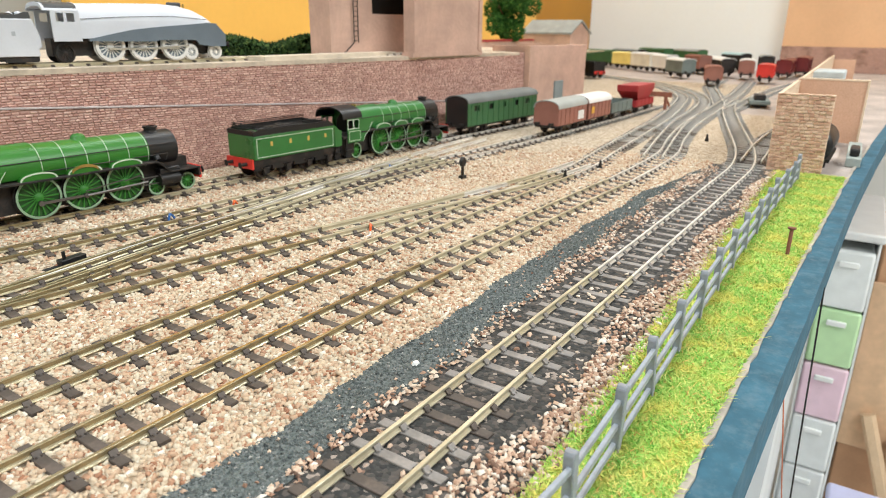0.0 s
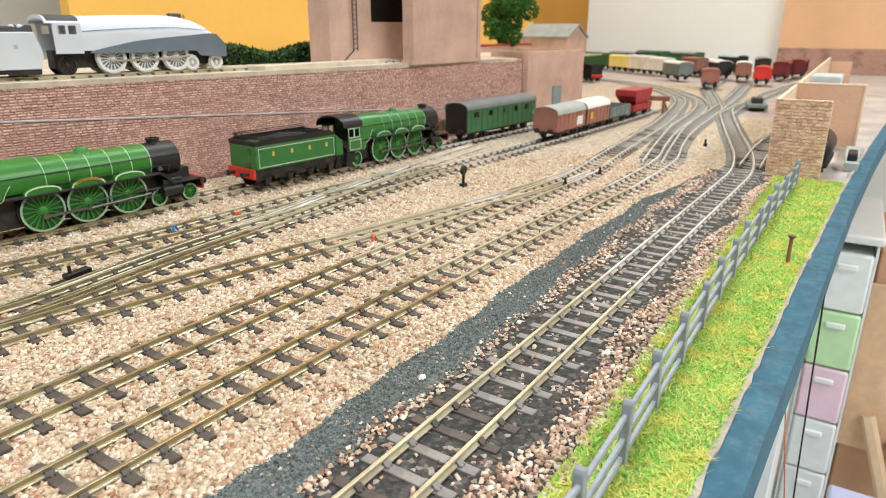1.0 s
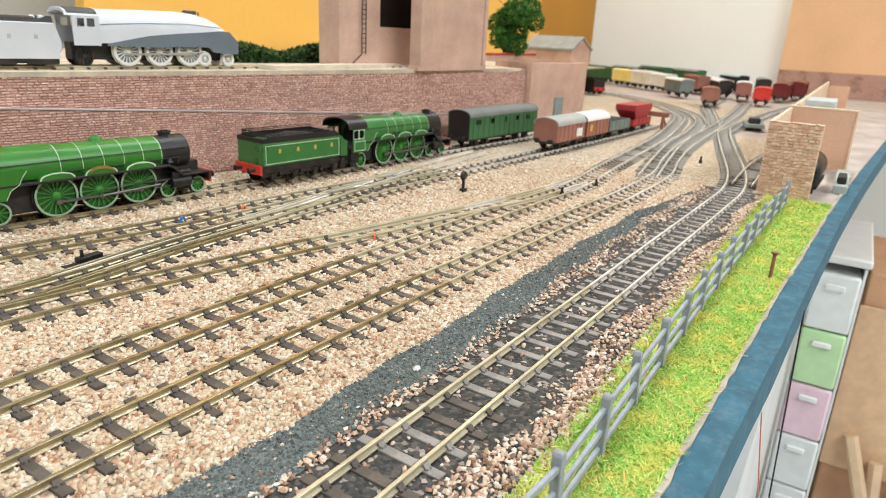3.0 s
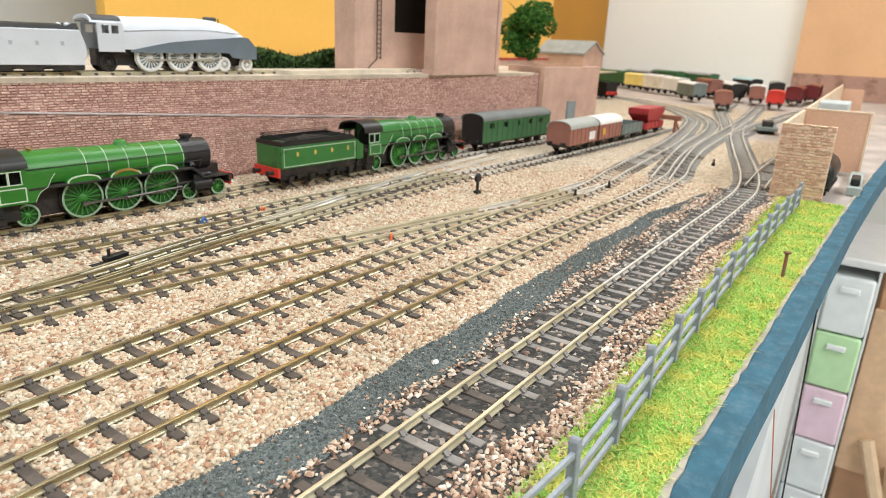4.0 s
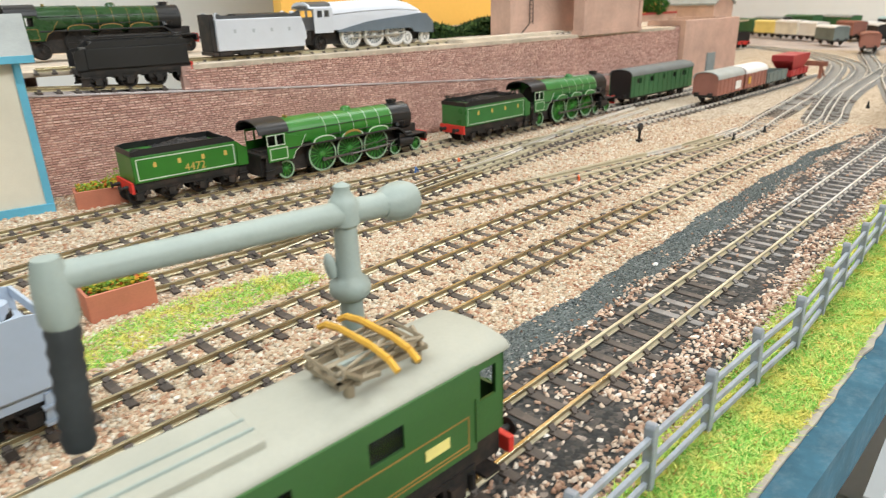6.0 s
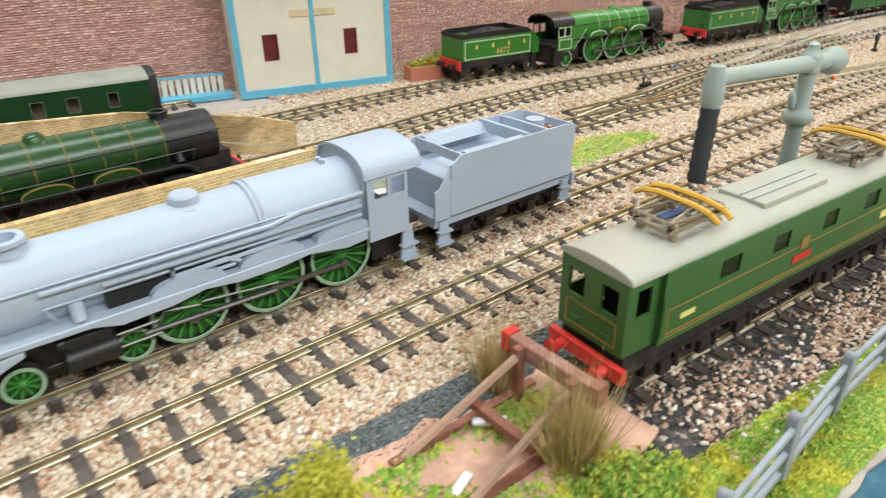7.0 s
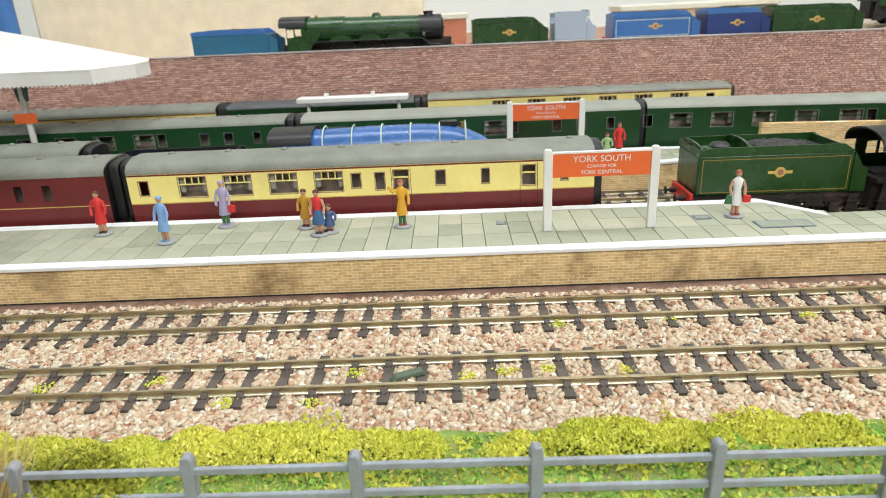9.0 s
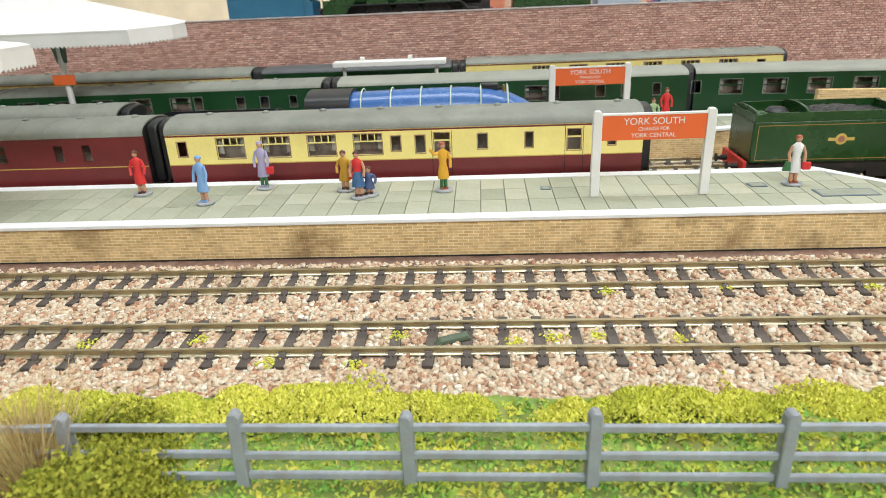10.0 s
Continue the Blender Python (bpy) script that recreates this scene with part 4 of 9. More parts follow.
deck = Mesh()
xs = np.arange(330, 1346, 25)
v, f = [], []
for x in xs:
    y = wall_y(x) + (46 if x < 646 else 4.5)
    v += [(x, y, 80.5), (x, y, 84.2), (x, 690, 84.2), (x, 690, 80.5)]
for i in range(len(xs) - 1):
    o = 4 * i
    f += [(o, o + 4, o + 5, o + 1), (o + 1, o + 5, o + 6, o + 2), (o + 2, o + 6, o + 7, o + 3), (o + 3, o + 7, o + 4, o)]
deck.add(v, f + [(0, 1, 2, 3), (len(v) - 4, len(v) - 1, len(v) - 2, len(v) - 3)])
tagged(part("upper_deck", deck, paint("deck_buff", (0.62, 0.52, 0.41), rough=0.9, var=0.25, fine=300)), "buff raised upper level baseboard", "baseboard", kind="structure")
low = Mesh()
xs = np.arange(-620, 331, 50)
v, f = [], []
for x in xs:
    y = wall_y(x) + 8
    v += [(x, y, 62.4), (x, y, 66.0), (x, 690, 66.0), (x, 690, 62.4)]
for i in range(len(xs) - 1):
    o = 4 * i
    f += [(o, o + 4, o + 5, o + 1), (o + 1, o + 5, o + 6, o + 2), (o + 2, o + 6, o + 7, o + 3), (o + 3, o + 7, o + 4, o)]
low.add(v, f + [(0, 1, 2, 3), (len(v) - 4, len(v) - 1, len(v) - 2, len(v) - 3)])
tagged(part("lower_deck", low, bpy.data.materials["deck_buff"]), "buff baseboard sunk behind the brick wall top", "baseboard", kind="structure")
slab("deck_riser", 331, 335, 420, 690, 62.4, 80.3, bpy.data.materials["deck_buff"], "buff riser between the two board levels", category="baseboard")
slab("wall_deck_back", -620, 646, 690, 696, -3, 84, M_WALL_FLAT, "plain board behind the upper level", category="wall")
# end panel of the wall, a plain printed card with a grey door
th = thing("wall_end_panel", "flat pink brick card wall end with a small grey door", "wall", 1345, 224, -3, -9, kind="structure")
part("panel", Mesh().box(0, 154, -3, 4, 0, 95), M_WALL_FLAT, th, bev=0.4)
part("cheek", Mesh().box(0, 5, 4, 60, 0, 95), M_WALL_FLAT, th)
part("cheek", Mesh().box(149, 154, 4, 120, 0, 95), M_WALL_FLAT, th)
part("door", Mesh().box(66, 88, -5.5, -3, 10, 46), paint("door_grey", (0.25, 0.3, 0.31), rough=0.6), th, "grey door")
part("edge_strip", Mesh().box(-1.5, 0, -4.5, 4, 0, 95), paint("card_edge", (0.62, 0.42, 0.32), rough=0.8), th)
slab("deck_end", 1346, 1500, 262, 690, 80.5, 84.2, bpy.data.materials["deck_buff"], "buff raised baseboard behind the wall end", category="baseboard")
slab("upper_ground", 1502, 2200, 405, 690, 60, 63, paint("upper_ground", (0.50, 0.44, 0.30), rough=0.9, var=0.3), "buff raised ground beyond the wall", category="ground")

# coaling tower and shed on the upper level
th = thing("coaling_tower", "tall pink card tower beside an open loading bay", "tower", 1132, 254, 84, -7)
part("front_panel", Mesh().box(-15, 110, 0, 14, 0, 190), M_WALL_FLAT, th, bev=0.6)
part("plinth", Mesh().box(-17, 112, -1.5, 15, -1, 4), M_WALL_FLAT, th)
for x in (-15, 104):
    part("pilaster", Mesh().box(x, x + 6, -2.2, 0, 4, 190), M_WALL_FLAT, th)
th = thing("engine_shed", "pink card shed with a dark open bay and a black ladder", "building", 1052, 316, 84, -9)
part("wall", welded(Mesh().panel(0, 150, 0, 190, 0, 6, [(60, 136, 44, 150)]), "wall", M_WALL_FLAT), None, th)
part("side_wall", Mesh().box(0, 6, 6, 34, 0, 190), M_WALL_FLAT, th)
part("side_wall", Mesh().box(144, 150, 6, 34, 0, 190), M_WALL_FLAT, th)
# Black sheet closes the bay; its colour stands for the shade inside.
part("bay_back", Mesh().box(6, 144, 30, 34, 0, 190), M_DARK, th, "black sheet standing in for the shade inside the bay")
part("bay_floor", Mesh().box(6, 144, 6, 30, 40, 44), M_WALL_FLAT, th)
part("roof", Mesh().box(-3, 153, -3, 37, 190, 194), M_SLATE, th)
lad = Mesh()
for x in (30, 36):
    lad.cyl((x, -3, 14), (x, -3, 120), 0.6, n=5)
for k in range(20):
    lad.cyl((30, -3, 16 + 5 * k), (36, -3, 16 + 5 * k), 0.4, n=4)
lad.cyl((30, -3, 14), (14, -3, 2), 0.7, n=5)
part("ladder", lad, M_CHASSIS, th, "black wire ladder")
slab("bridge_deck", 935, 1135, 292, 316, 84.3, 88, paint("deck_edge_cream", (0.7, 0.62, 0.5), rough=0.8), "cream edged track bed beside the tower", category="deck")

# ---------------------------------------------------------------- brick pier and open-topped box
th = thing("brick_pier", "rough orange-brown stone faced end of a plywood loading box", "pier", 1140, 0, -2.5)
part("core", Mesh().box(0.5, 7, -150, -107, 0, 66.5), M_PLY_EDGE, th)
r = np.random.default_rng(5)
st = Mesh().add([(0.2, -0.5, -0.5), (0.2, 0.5, -0.5), (0.2, 0.5, 0.5), (0.2, -0.5, 0.5), (-1, -0.42, -0.36), (-1, 0.42, -0.36), (-1, 0.42, 0.36), (-1, -0.42, 0.36)],
                [(4, 7, 6, 5), (0, 4, 5, 1), (1, 5, 6, 2), (2, 6, 7, 3), (3, 7, 4, 0)])
m_pier, _nt, _p, _L = nodes_of("pier_stone")
_o = _nt.nodes.new("ShaderNodeObjectInfo")
_c = ramp_node(_nt, _o.outputs["Random"], [(0, (0.66, 0.39, 0.28)), (0.5, (0.84, 0.56, 0.41)), (1, (0.92, 0.70, 0.54))]).outputs[0]
_n = noise_node(_nt, 0.9, 4)
_c = mix_node(_nt, "MULTIPLY", 0.6, _c, ramp_node(_nt, _n.outputs["Fac"], [(0.3, (0.65, 0.6, 0.58)), (0.68, (1, 1, 1))]).outputs[0])
_L.new(_c, _p.inputs["Base Color"])
_p.inputs["Roughness"].default_value = 0.85
stone = st.data("stone", m_pier, False)
z, row = 0.0, 0
while z < 65:
    hh = 2.3 + 0.9 * r.random()
    y = -150.0
    while y < -107.5:
        ww = min(2.2 + 3.0 * r.random(), -107 - y)
        ob = new("stone", stone)
        ob.parent = th
        ob.matrix_basis = pose(0.0005, (y + ww / 2) * 0.001, (z + hh / 2 + 0.25 * r.normal()) * 0.001, 5 * r.normal(), 0, 0) @ Matrix.Diagonal((0.6 + 1.0 * r.random(), ww - 0.2, min(hh, 66.3 - z) - 0.3, 1))
        y += ww
    z += hh
part("side_board", Mesh().prism([(7, 0), (1000, 0), (1000, 70), (7, 66.5)], "y", -110, -107), M_PLY_EDGE, th)
part("cross_board", Mesh().box(180, 186, -172, -108, 4, 68), M_PLY, th)
part("end_board", Mesh().box(995, 1000, -150, -110, 0, 62), M_PLY, th)
part("cross_board_edge", Mesh().box(179.5, 186.5, -172, -108, 68, 69.5), M_PLY_EDGE, th)
part("edge_post", Mesh().box(179, 187, -174, -172, 0.5, 69.5), M_PLY_EDGE, th)
th = thing("tank_wagon", "black tank wagon parked behind the brick pier", "wagon", 1152, -141, 0, -2)
part("tank", Mesh().lathe((0, 0, 20), (1, 0, 0), [(0, 9), (2, 13), (4, 14), (66, 14), (68, 13), (70, 9)], 24), M_BLACK, th)
part("underframe", Mesh().box(-3, 73, -13, 13, 7, 10), M_CHASSIS, th)
for x in (12, 58):
    for y in (-G, G):
        part("wheel", Mesh().cyl((x, y - 1.2, 6.5), (x, y + 1.2, 6.5), 6.2, n=20), M_CHASSIS, th)
th = thing("container", "pale grey container standing in the plywood box", "container", 1330, -128, 0)
part("body", Mesh().box(0, 60, -22, 8, 0, 74), paint("container_grey", (0.5, 0.55, 0.56), rough=0.6), th, bev=1.5)
th = thing("buffer_block", "grey concrete block with scrap on the board", "block", 1200, -172, -3)
part("block", Mesh().box(0, 110, -6, 6, 0, 8), paint("concrete_grey", (0.42, 0.47, 0.44), rough=0.8), th, bev=0.6)
part("scrap", Mesh().box(10, 40, -4, 4, 8, 15), M_CHASSIS, th, "heap of dark scrap", bev=1.5)


# ---------------------------------------------------------------- letters
def letters(text, size, mat, parent, loc, rot=(90, 0, 0), name="lettering", label=""):
    cu = bpy.data.curves.new(name, "FONT")
    cu.body, cu.size, cu.extrude, cu.align_x, cu.align_y = text, size * 0.001, 0.00008, "CENTER", "CENTER"
    tmp = bpy.data.objects.new(name, cu)
    scene.collection.objects.link(tmp)
    me = bpy.data.meshes.new_from_object(tmp.evaluated_get(bpy.context.evaluated_depsgraph_get()))
    bpy.data.objects.remove(tmp)
    me.materials.clear()
    me.materials.append(mat)
    ob = new(name, me)
    ob.parent = parent
    ob.matrix_basis = pose(loc[0] * 0.001, loc[1] * 0.001, loc[2] * 0.001, *rot)
    if label:
        ob["label"] = label
    return ob


# ---------------------------------------------------------------- wheels
M_ROD = paint("dull_steel", (0.16, 0.15, 0.14), rough=0.4, metal=0.6, var=0.2)
M_WHEEL_BACK = paint("wheel_back_green", (0.018, 0.085, 0.014), rough=0.5, var=0.2)
M_RIM = paint("wheel_rim_pale_green", (0.30, 0.46, 0.30), rough=0.4, var=0.15)
WHEELS = {}


def wheel_mesh(r, kind):
    """kind: (centre material, tyre material, spokes). Axis along y, centred, outer face towards -y."""
    key = (round(r, 2), kind[0].name, kind[1].name, kind[2])
    if key in WHEELS:
        return WHEELS[key]
    n, k = 26, kind[2]
    hub, tip = r * 0.17 + 0.6, r - 1.0
    star = []
    for i in range(k):
        a, g = 2 * math.pi * i / k, 0.55 * math.pi / k
        star += [(hub * math.cos(a - g), hub * math.sin(a - g)), (tip * math.cos(a - 0.5 / tip), tip * math.sin(a - 0.5 / tip)),
                 (tip * math.cos(a + 0.5 / tip), tip * math.sin(a + 0.5 / tip)), (hub * math.cos(a + g), hub * math.sin(a + g))]
    centre = Mesh().prism(star, "y", -0.55, 0.45)
    centre.lathe((0, 0.4, 0), (0, -1, 0), [(0, hub), (1.2, hub * 0.9), (1.7, hub * 0.5), (1.9, hub * 0.2)], 14)
    prof = [(-1.2, r - 1.5), (-1.45, r - 1.25), (-1.25, r - 0.1), (0.6, r), (0.7, r + 0.7), (1.2, r + 0.7), (1.2, r - 1.5)]
    if kind[0] is M_WHITE:
        prof = [(d, rr - 1.1 if rr == r - 1.5 else rr) for d, rr in prof]
    ringv = [[(rr * math.cos(2 * math.pi * i / n), d, rr * math.sin(2 * math.pi * i / n)) for i in range(n)] for d, rr in prof]
    ringv.append(ringv[0])
    tyre = Mesh().rings(ringv, 0, caps=False)
    tyre.m = [1 if q // n < 2 else 0 for q in range(len(tyre.f))]
    back = Mesh().cyl((0, 0.5, 0), (0, 0.9, 0), r - 1.0, n=24)
    pale = kind[0] is M_WHITE
    WHEELS[key] = (centre.data("wheel", kind[0]), tyre.data("tyre", [M_WHITE if pale else M_CHASSIS, kind[1]]),
                   back.data("wheel_back", M_GREYBLUE if pale else M_WHEEL_BACK if kind[0] is M_WHEEL_GREEN else M_CHASSIS))
    return WHEELS[key]


def add_wheel(parent, x, y, r, kind, name="wheel"):
    centre, tyre, back = wheel_mesh(r, kind)
    ob = new(name, centre)
    ob.parent = parent
    ob.matrix_basis = pose(x * 0.001, y * 0.001, (r + 1.3) * 0.001, 0, 0, 0 if y < 0 else 180)
    if parent.parent is None:
        for nm, me in (("tyre", tyre), ("wheel_back", back)):
            part(nm, me, None, ob)
    return ob


def arc(half, z0, rise, n=14):
    """Roof outline from -half to half, at z0 on the sides, rising to z0 + rise."""
    return [(half * math.sin(t), z0 + rise * (math.cos(t) ** 0.75)) for t in np.linspace(-math.pi / 2, math.pi / 2, n)]


def outline_box(me, x0, x1, z0, z1, y, w=0.7, t=0.12, mat=0):
    """Thin lined rectangle on a side at y (towards -y)."""
    s = -1 if y < 0 else 1
    a, b = sorted((y, y + s * t))
    me.box(x0, x1, a, b, z1 - w, z1, mat)
    me.box(x0, x1, a, b, z0, z0 + w, mat)
    me.box(x0, x0 + w, a, b, z0 + w, z1 - w, mat)
    me.box(x1 - w, x1, a, b, z0 + w, z1 - w, mat)


def buffers(th, x, y=8.7, z=13.5, s=1, red=True):
    for q in (-y, y):
        me = Mesh().lathe((x, q, z), (s, 0, 0), [(-1, 1.6), (3.2, 1.4), (3.3, 0.9), (5.2, 0.9), (5.3, 2.3), (5.9, 2.4), (6.2, 1.4)], 12)
        part("buffer", me, M_CHASSIS, th)


M_CREST = paint("crest_red", (0.38, 0.15, 0.11), rough=0.5, var=0.4, fine=900)


def steam_loco(name, label, x, y, z, rz, c, group="steam locomotives"):
    """A steam locomotive; front buffer beam at local x = 0, running back along -x. c: its colours and sizes."""
    th = thing(name, label, "locomotive", x, y, z, rz, group=group)
    body, roof, smoke, run, frame_m = c["body"], c["roof"], c["smoke"], c["run"], c["frame"]
    R, zc = c.get("R", 12.2), c.get("zc", 32.5)
    sb0, sb1, fb, cab0, cab1 = c["smokebox"][0], c["smokebox"][1], c["firebox"], c["cab"][0], c["cab"][1]
    rp = c.get("rp", 20.0)
    # frames and running board
    part("frame", Mesh().box(cab1 + 4, -4, -6.4, 6.4, 6, c.get("frame_top", rp)), frame_m, th)
    part("frame_stretcher", Mesh().box(cab1 + 1, cab0 - 4, -11, 11, 6.5, rp - 2), frame_m, th)
    ra = c.get("rise", -22)
    brd = Mesh().prism([(0, 11.5), (0, 18), (ra, 18), (ra - 6, rp - 0.6), (ra - 10, rp + 1.2), (cab0, rp + 1.2), (cab0, rp - 0.2), (ra - 10, rp - 0.2), (ra - 7.5, rp - 2), (ra - 1, 16.8), (-2, 16.8), (-2, 11.5)], "y", -17, 17)
    part("running_board", brd, run, th, bev=0.25)
    part("buffer_beam", Mesh().box(-1.2, 0.6, -16.5, 16.5, 9.5, 18.2), c.get("beam", M_RED), th, bev=0.2)
    if not c.get("no_buffers"):
        buffers(th, 0.6, s=1)
    # boiler
    part("smokebox", Mesh().lathe((sb1, 0, zc), (1, 0, 0), [(0, R), (sb0 - sb1, R), (sb0 - sb1 + 0.6, R - 0.8)], 32), smoke, th)
    door = Mesh().lathe((sb0 + 0.5, 0, zc), (1, 0, 0), [(0, R - 2), (1.0, R - 3.4), (1.7, R - 6), (1.9, 1)], 28)
    for zz in (-3, 3):
        door.box(sb0 + 0.8, sb0 + 2.1, -R * 0.7, R * 0.35, zc + zz - 0.35, zc + zz + 0.35)
    door.cyl((sb0 + 2, 0, zc), (sb0 + 3.4, 0, zc), 0.8, n=8)
    part("smokebox_door", door, smoke, th)
    part("boiler", Mesh().lathe((fb, 0, zc), (1, 0, 0), [(0, R + 0.8), (sb1 - fb, R - 0.2)], 32), body, th)
    q = R + 1.5
    prof = [(q * math.sin(t), zc + 0.3 + q * math.cos(t)) for t in np.linspace(-2.0, 2.0, 22)] + [(9, rp + 1), (-9, rp + 1)]
    prof2 = [(a * 0.97, zc + (b - zc) * 0.985) for a, b in prof]
    fbx = Mesh().rings([[(cab0, a, b) for a, b in prof2], [(fb, a, b) for a, b in prof]])
    part("firebox", fbx, body, th, bev=0.3)
    if c.get("bands"):
        for bx in np.linspace(fb + 1, sb1 - 1, c["bands"]):
            k = (bx - fb) / (sb1 - fb)
            rr = (R + 0.8) * (1 - k) + (R - 0.2) * k
            part("boiler_band", Mesh().torus((bx, 0, zc), (1, 0, 0), rr + 0.02, c.get("band", 0.25), 30, 5), c["line"], th, "thin painted boiler band")
    zt = zc + R
    part("chimney", Mesh().lathe((sb0 - c.get("chim", 9), 0, zt - 1.2), (0, 0, 1), c.get("chimney", [(0, 5.4), (1.0, 4.3), (2.6, 4.1), (3.0, 4.9), (4.2, 4.8), (4.3, 3.2), (1.5, 3.0)]), 20), smoke, th)
    part("dome", Mesh().lathe((c["dome"], 0, zt - 1), (0, 0, 1), c.get("domeprof", [(0, 6.2), (1.2, 4.7), (2.8, 4.3), (4.2, 3.0), (4.7, 0.6)]), 18), body, th)
    for o in (-1.6, 1.6):
        sv = Mesh().lathe((cab0 + 9, o, zt + 0.4), (0, 0, 1), [(0, 1.2), (2.0, 1.0), (2.6, 1.3), (3.0, 0.6)], 8)
        part("safety_valve", sv, c.get("valve", M_BRASS), th)
    rails = Mesh()
    for s in (-1, 1):
        rails.tube([(cab0, s * (R + 1.6), zc + 4.5), (sb0 - 2, s * (R + 1.1), zc + 4.5)], 0.33, 6)
        for bx in np.linspace(cab0 + 8, sb0 - 4, 6):
            rails.cyl((bx, s * (R - 0.5), zc + 4.3), (bx, s * (R + 1.5), zc + 4.5), 0.4, n=5)
        rails.tube([(fb - 6, s * (R + 1.9), zc - 2.5), (sb1 + 12, s * (R + 1.2), zc - 2.5), (sb1 + 10, s * (R + 1.2), zc - 7)], 0.4, 6)
    part("handrail", rails, c.get("handrail", run), th)
    # splashers
    for wx, wr in c["drivers"]:
        if wr * 2 + 1.3 > rp + 0.5:
            k, up = c.get("splash", (10.5, 4.6))
            arcp = [(wx + k * math.cos(t), rp + 1.0 + up * math.sin(t) ** 0.8) for t in np.linspace(0, math.pi, 15)]
            for s in (-1, 1):
                a, b = sorted((s * 8.0, s * 16.2))
                part("splasher", Mesh().prism(arcp, "y", a, b), body, th)
                if c.get("line"):
                    bw = 0.91 if c.get("band", 0.32) > 0.3 else 0.95
                    bead = [(p, q) for p, q in arcp] + [(wx + (p - wx) * bw, rp + 1.0 + (q - rp - 1.0) * (bw - 0.1)) for p, q in reversed(arcp)]
                    part("splasher_beading", Mesh().prism(bead, "y", *sorted((s * 16.2, s * 16.45))), c.get("bead", c["line"]), th)
    # cab
    zr, rise = c.get("cab_side", 39.0), c.get("roof_rise", 8.6)
    for s in (-1, 1):
        a, b = sorted((s * 15.8, s * 16.8))
        holes = [(cab0 - 9.3, cab0 - 3.2, zr - 9.2, zr - 2.0), (cab0 - 17.0, cab0 - 10.6, zr - 9.2, zr - 2.0)] if c.get("two_windows", True) else [(cab0 - 13, cab0 - 6, zr - 9.5, zr - 3)]
        low = c.get("cab_low", rp - 3.5)
        part("cab_side", welded(Mesh().panel(cab1 + 5.5, cab0, low, zr, a, b, holes), "cab_side", body), None, th)
        if c.get("sweep"):
            sw = [(cab0, low), (cab0 + 3, low), (cab0 + 6, rp - 2), (cab0 + 11, rp + 1), (cab0 + 13, rp + 5), (cab0 + 16, rp + 9), (cab0 + 16, zr - 6), (cab0, zr - 3)]
            part("side_sheet", Mesh().prism(sw, "y", a, b), body, th)
            pts = [(p, s * 16.9, q) for p, q in sw[1:6]]
            if c.get("line"):
                part("side_lining", Mesh().tube(pts, 0.2, 5), c["line"], th)
        if c.get("line"):
            ln = Mesh()
            for h in () if c.get("plain_windows") else holes:
                outline_box(ln, h[0] - 0.6, h[1] + 0.6, h[2] - 0.6, h[3] + 0.6, s * 16.8, 0.6)
            outline_box(ln, cab1 + 7, cab0 - 1, low + 1.2, zr - 11.5, s * 16.8, c.get("lw", 0.6))
            part("cab_lining", ln, c["line"], th)
    front = [(-16.6, rp - 1)] + arc(16.6, zr, rise, 13) + [(16.6, rp - 1)]
    part("cab_front", Mesh().prism(front, "x", cab0 - 1, cab0), body, th)
    part("cab_floor", Mesh().box(cab1, cab0, -16, 16, rp - 3.5, rp - 1.5), M_CHASSIS, th)
    part("backhead", Mesh().lathe((cab0 - 5, 0, zc - 2), (1, 0, 0), [(0, 8), (1, 10.5), (4.5, 10.5)], 18), M_DARK if not c.get("print") else body, th)
    outer, inner = arc(17.6, zr - 0.4, rise + 1.0, 15), arc(17.0, zr - 0.6, rise + 0.2, 15)
    part("cab_roof", Mesh().prism(outer + inner[::-1], "x", cab1 - 1, cab0 + 1.2), roof, th)
    for s in (-1, 1):
        stp = Mesh()
        sx = cab1 + 6
        stp.prism([(sx - 4, 5), (sx + 3.5, 5), (sx + 1.5, rp - 2), (sx - 2, rp - 2)], "y", s * 15.4 - 0.6, s * 15.4 + 0.6)
        for zz in (5, 11):
            stp.box(sx - 4.2, sx + 3.8, s * 16.3 - 1.6, s * 16.3 + 1.6, zz, zz + 0.8)
        part("step", stp, c.get("step", frame_m), th)
        fs = Mesh()
        if c.get("front_step", True):
            fx = c.get("step_x", 0.0)
            fs.prism([(fx - 12, 4.5), (fx - 5, 4.5), (fx - 6, 17), (fx - 11, 17)], "y", s * 15.2 - 0.6, s * 15.2 + 0.6)
            fs.box(fx - 12.2, fx - 4.8, s * 16 - 1.6, s * 16 + 1.6, 4.5, 5.4)
            part("step", fs, c.get("step", frame_m), th)
    # rods and driving wheels
    for wx, wr in c["drivers"]:
        for y in (-G - 1.4, G + 1.4):
            add_wheel(th, wx, y, wr, (c["wheel"], c["tyre"], 18), "driving_wheel")
    for wx, wr in c["small"]:
        for y in (-G, G):
            add_wheel(th, wx, y, wr, (c["wheel"], c["tyre"], 10), "carrying_wheel")
    rod_z = c["drivers"][0][1] - 2.2
    for s in (-1, 1):
        rods = Mesh()
        a, b = c["drivers"][0][0], c["drivers"][-1][0]
        y0 = s * 12.6
        rods.box(b - 1.5, a + 1.5, y0 - 0.5, y0 + 0.5, rod_z - 0.8, rod_z + 0.8)
        mid = c["drivers"][1][0]
        for wx, _ in c["drivers"]:
            rods.cyl((wx, y0 - s * 0.9, rod_z), (wx, y0 + s * 0.9, rod_z), 1.7, n=10)
        cyl_x = c["cylinder"]
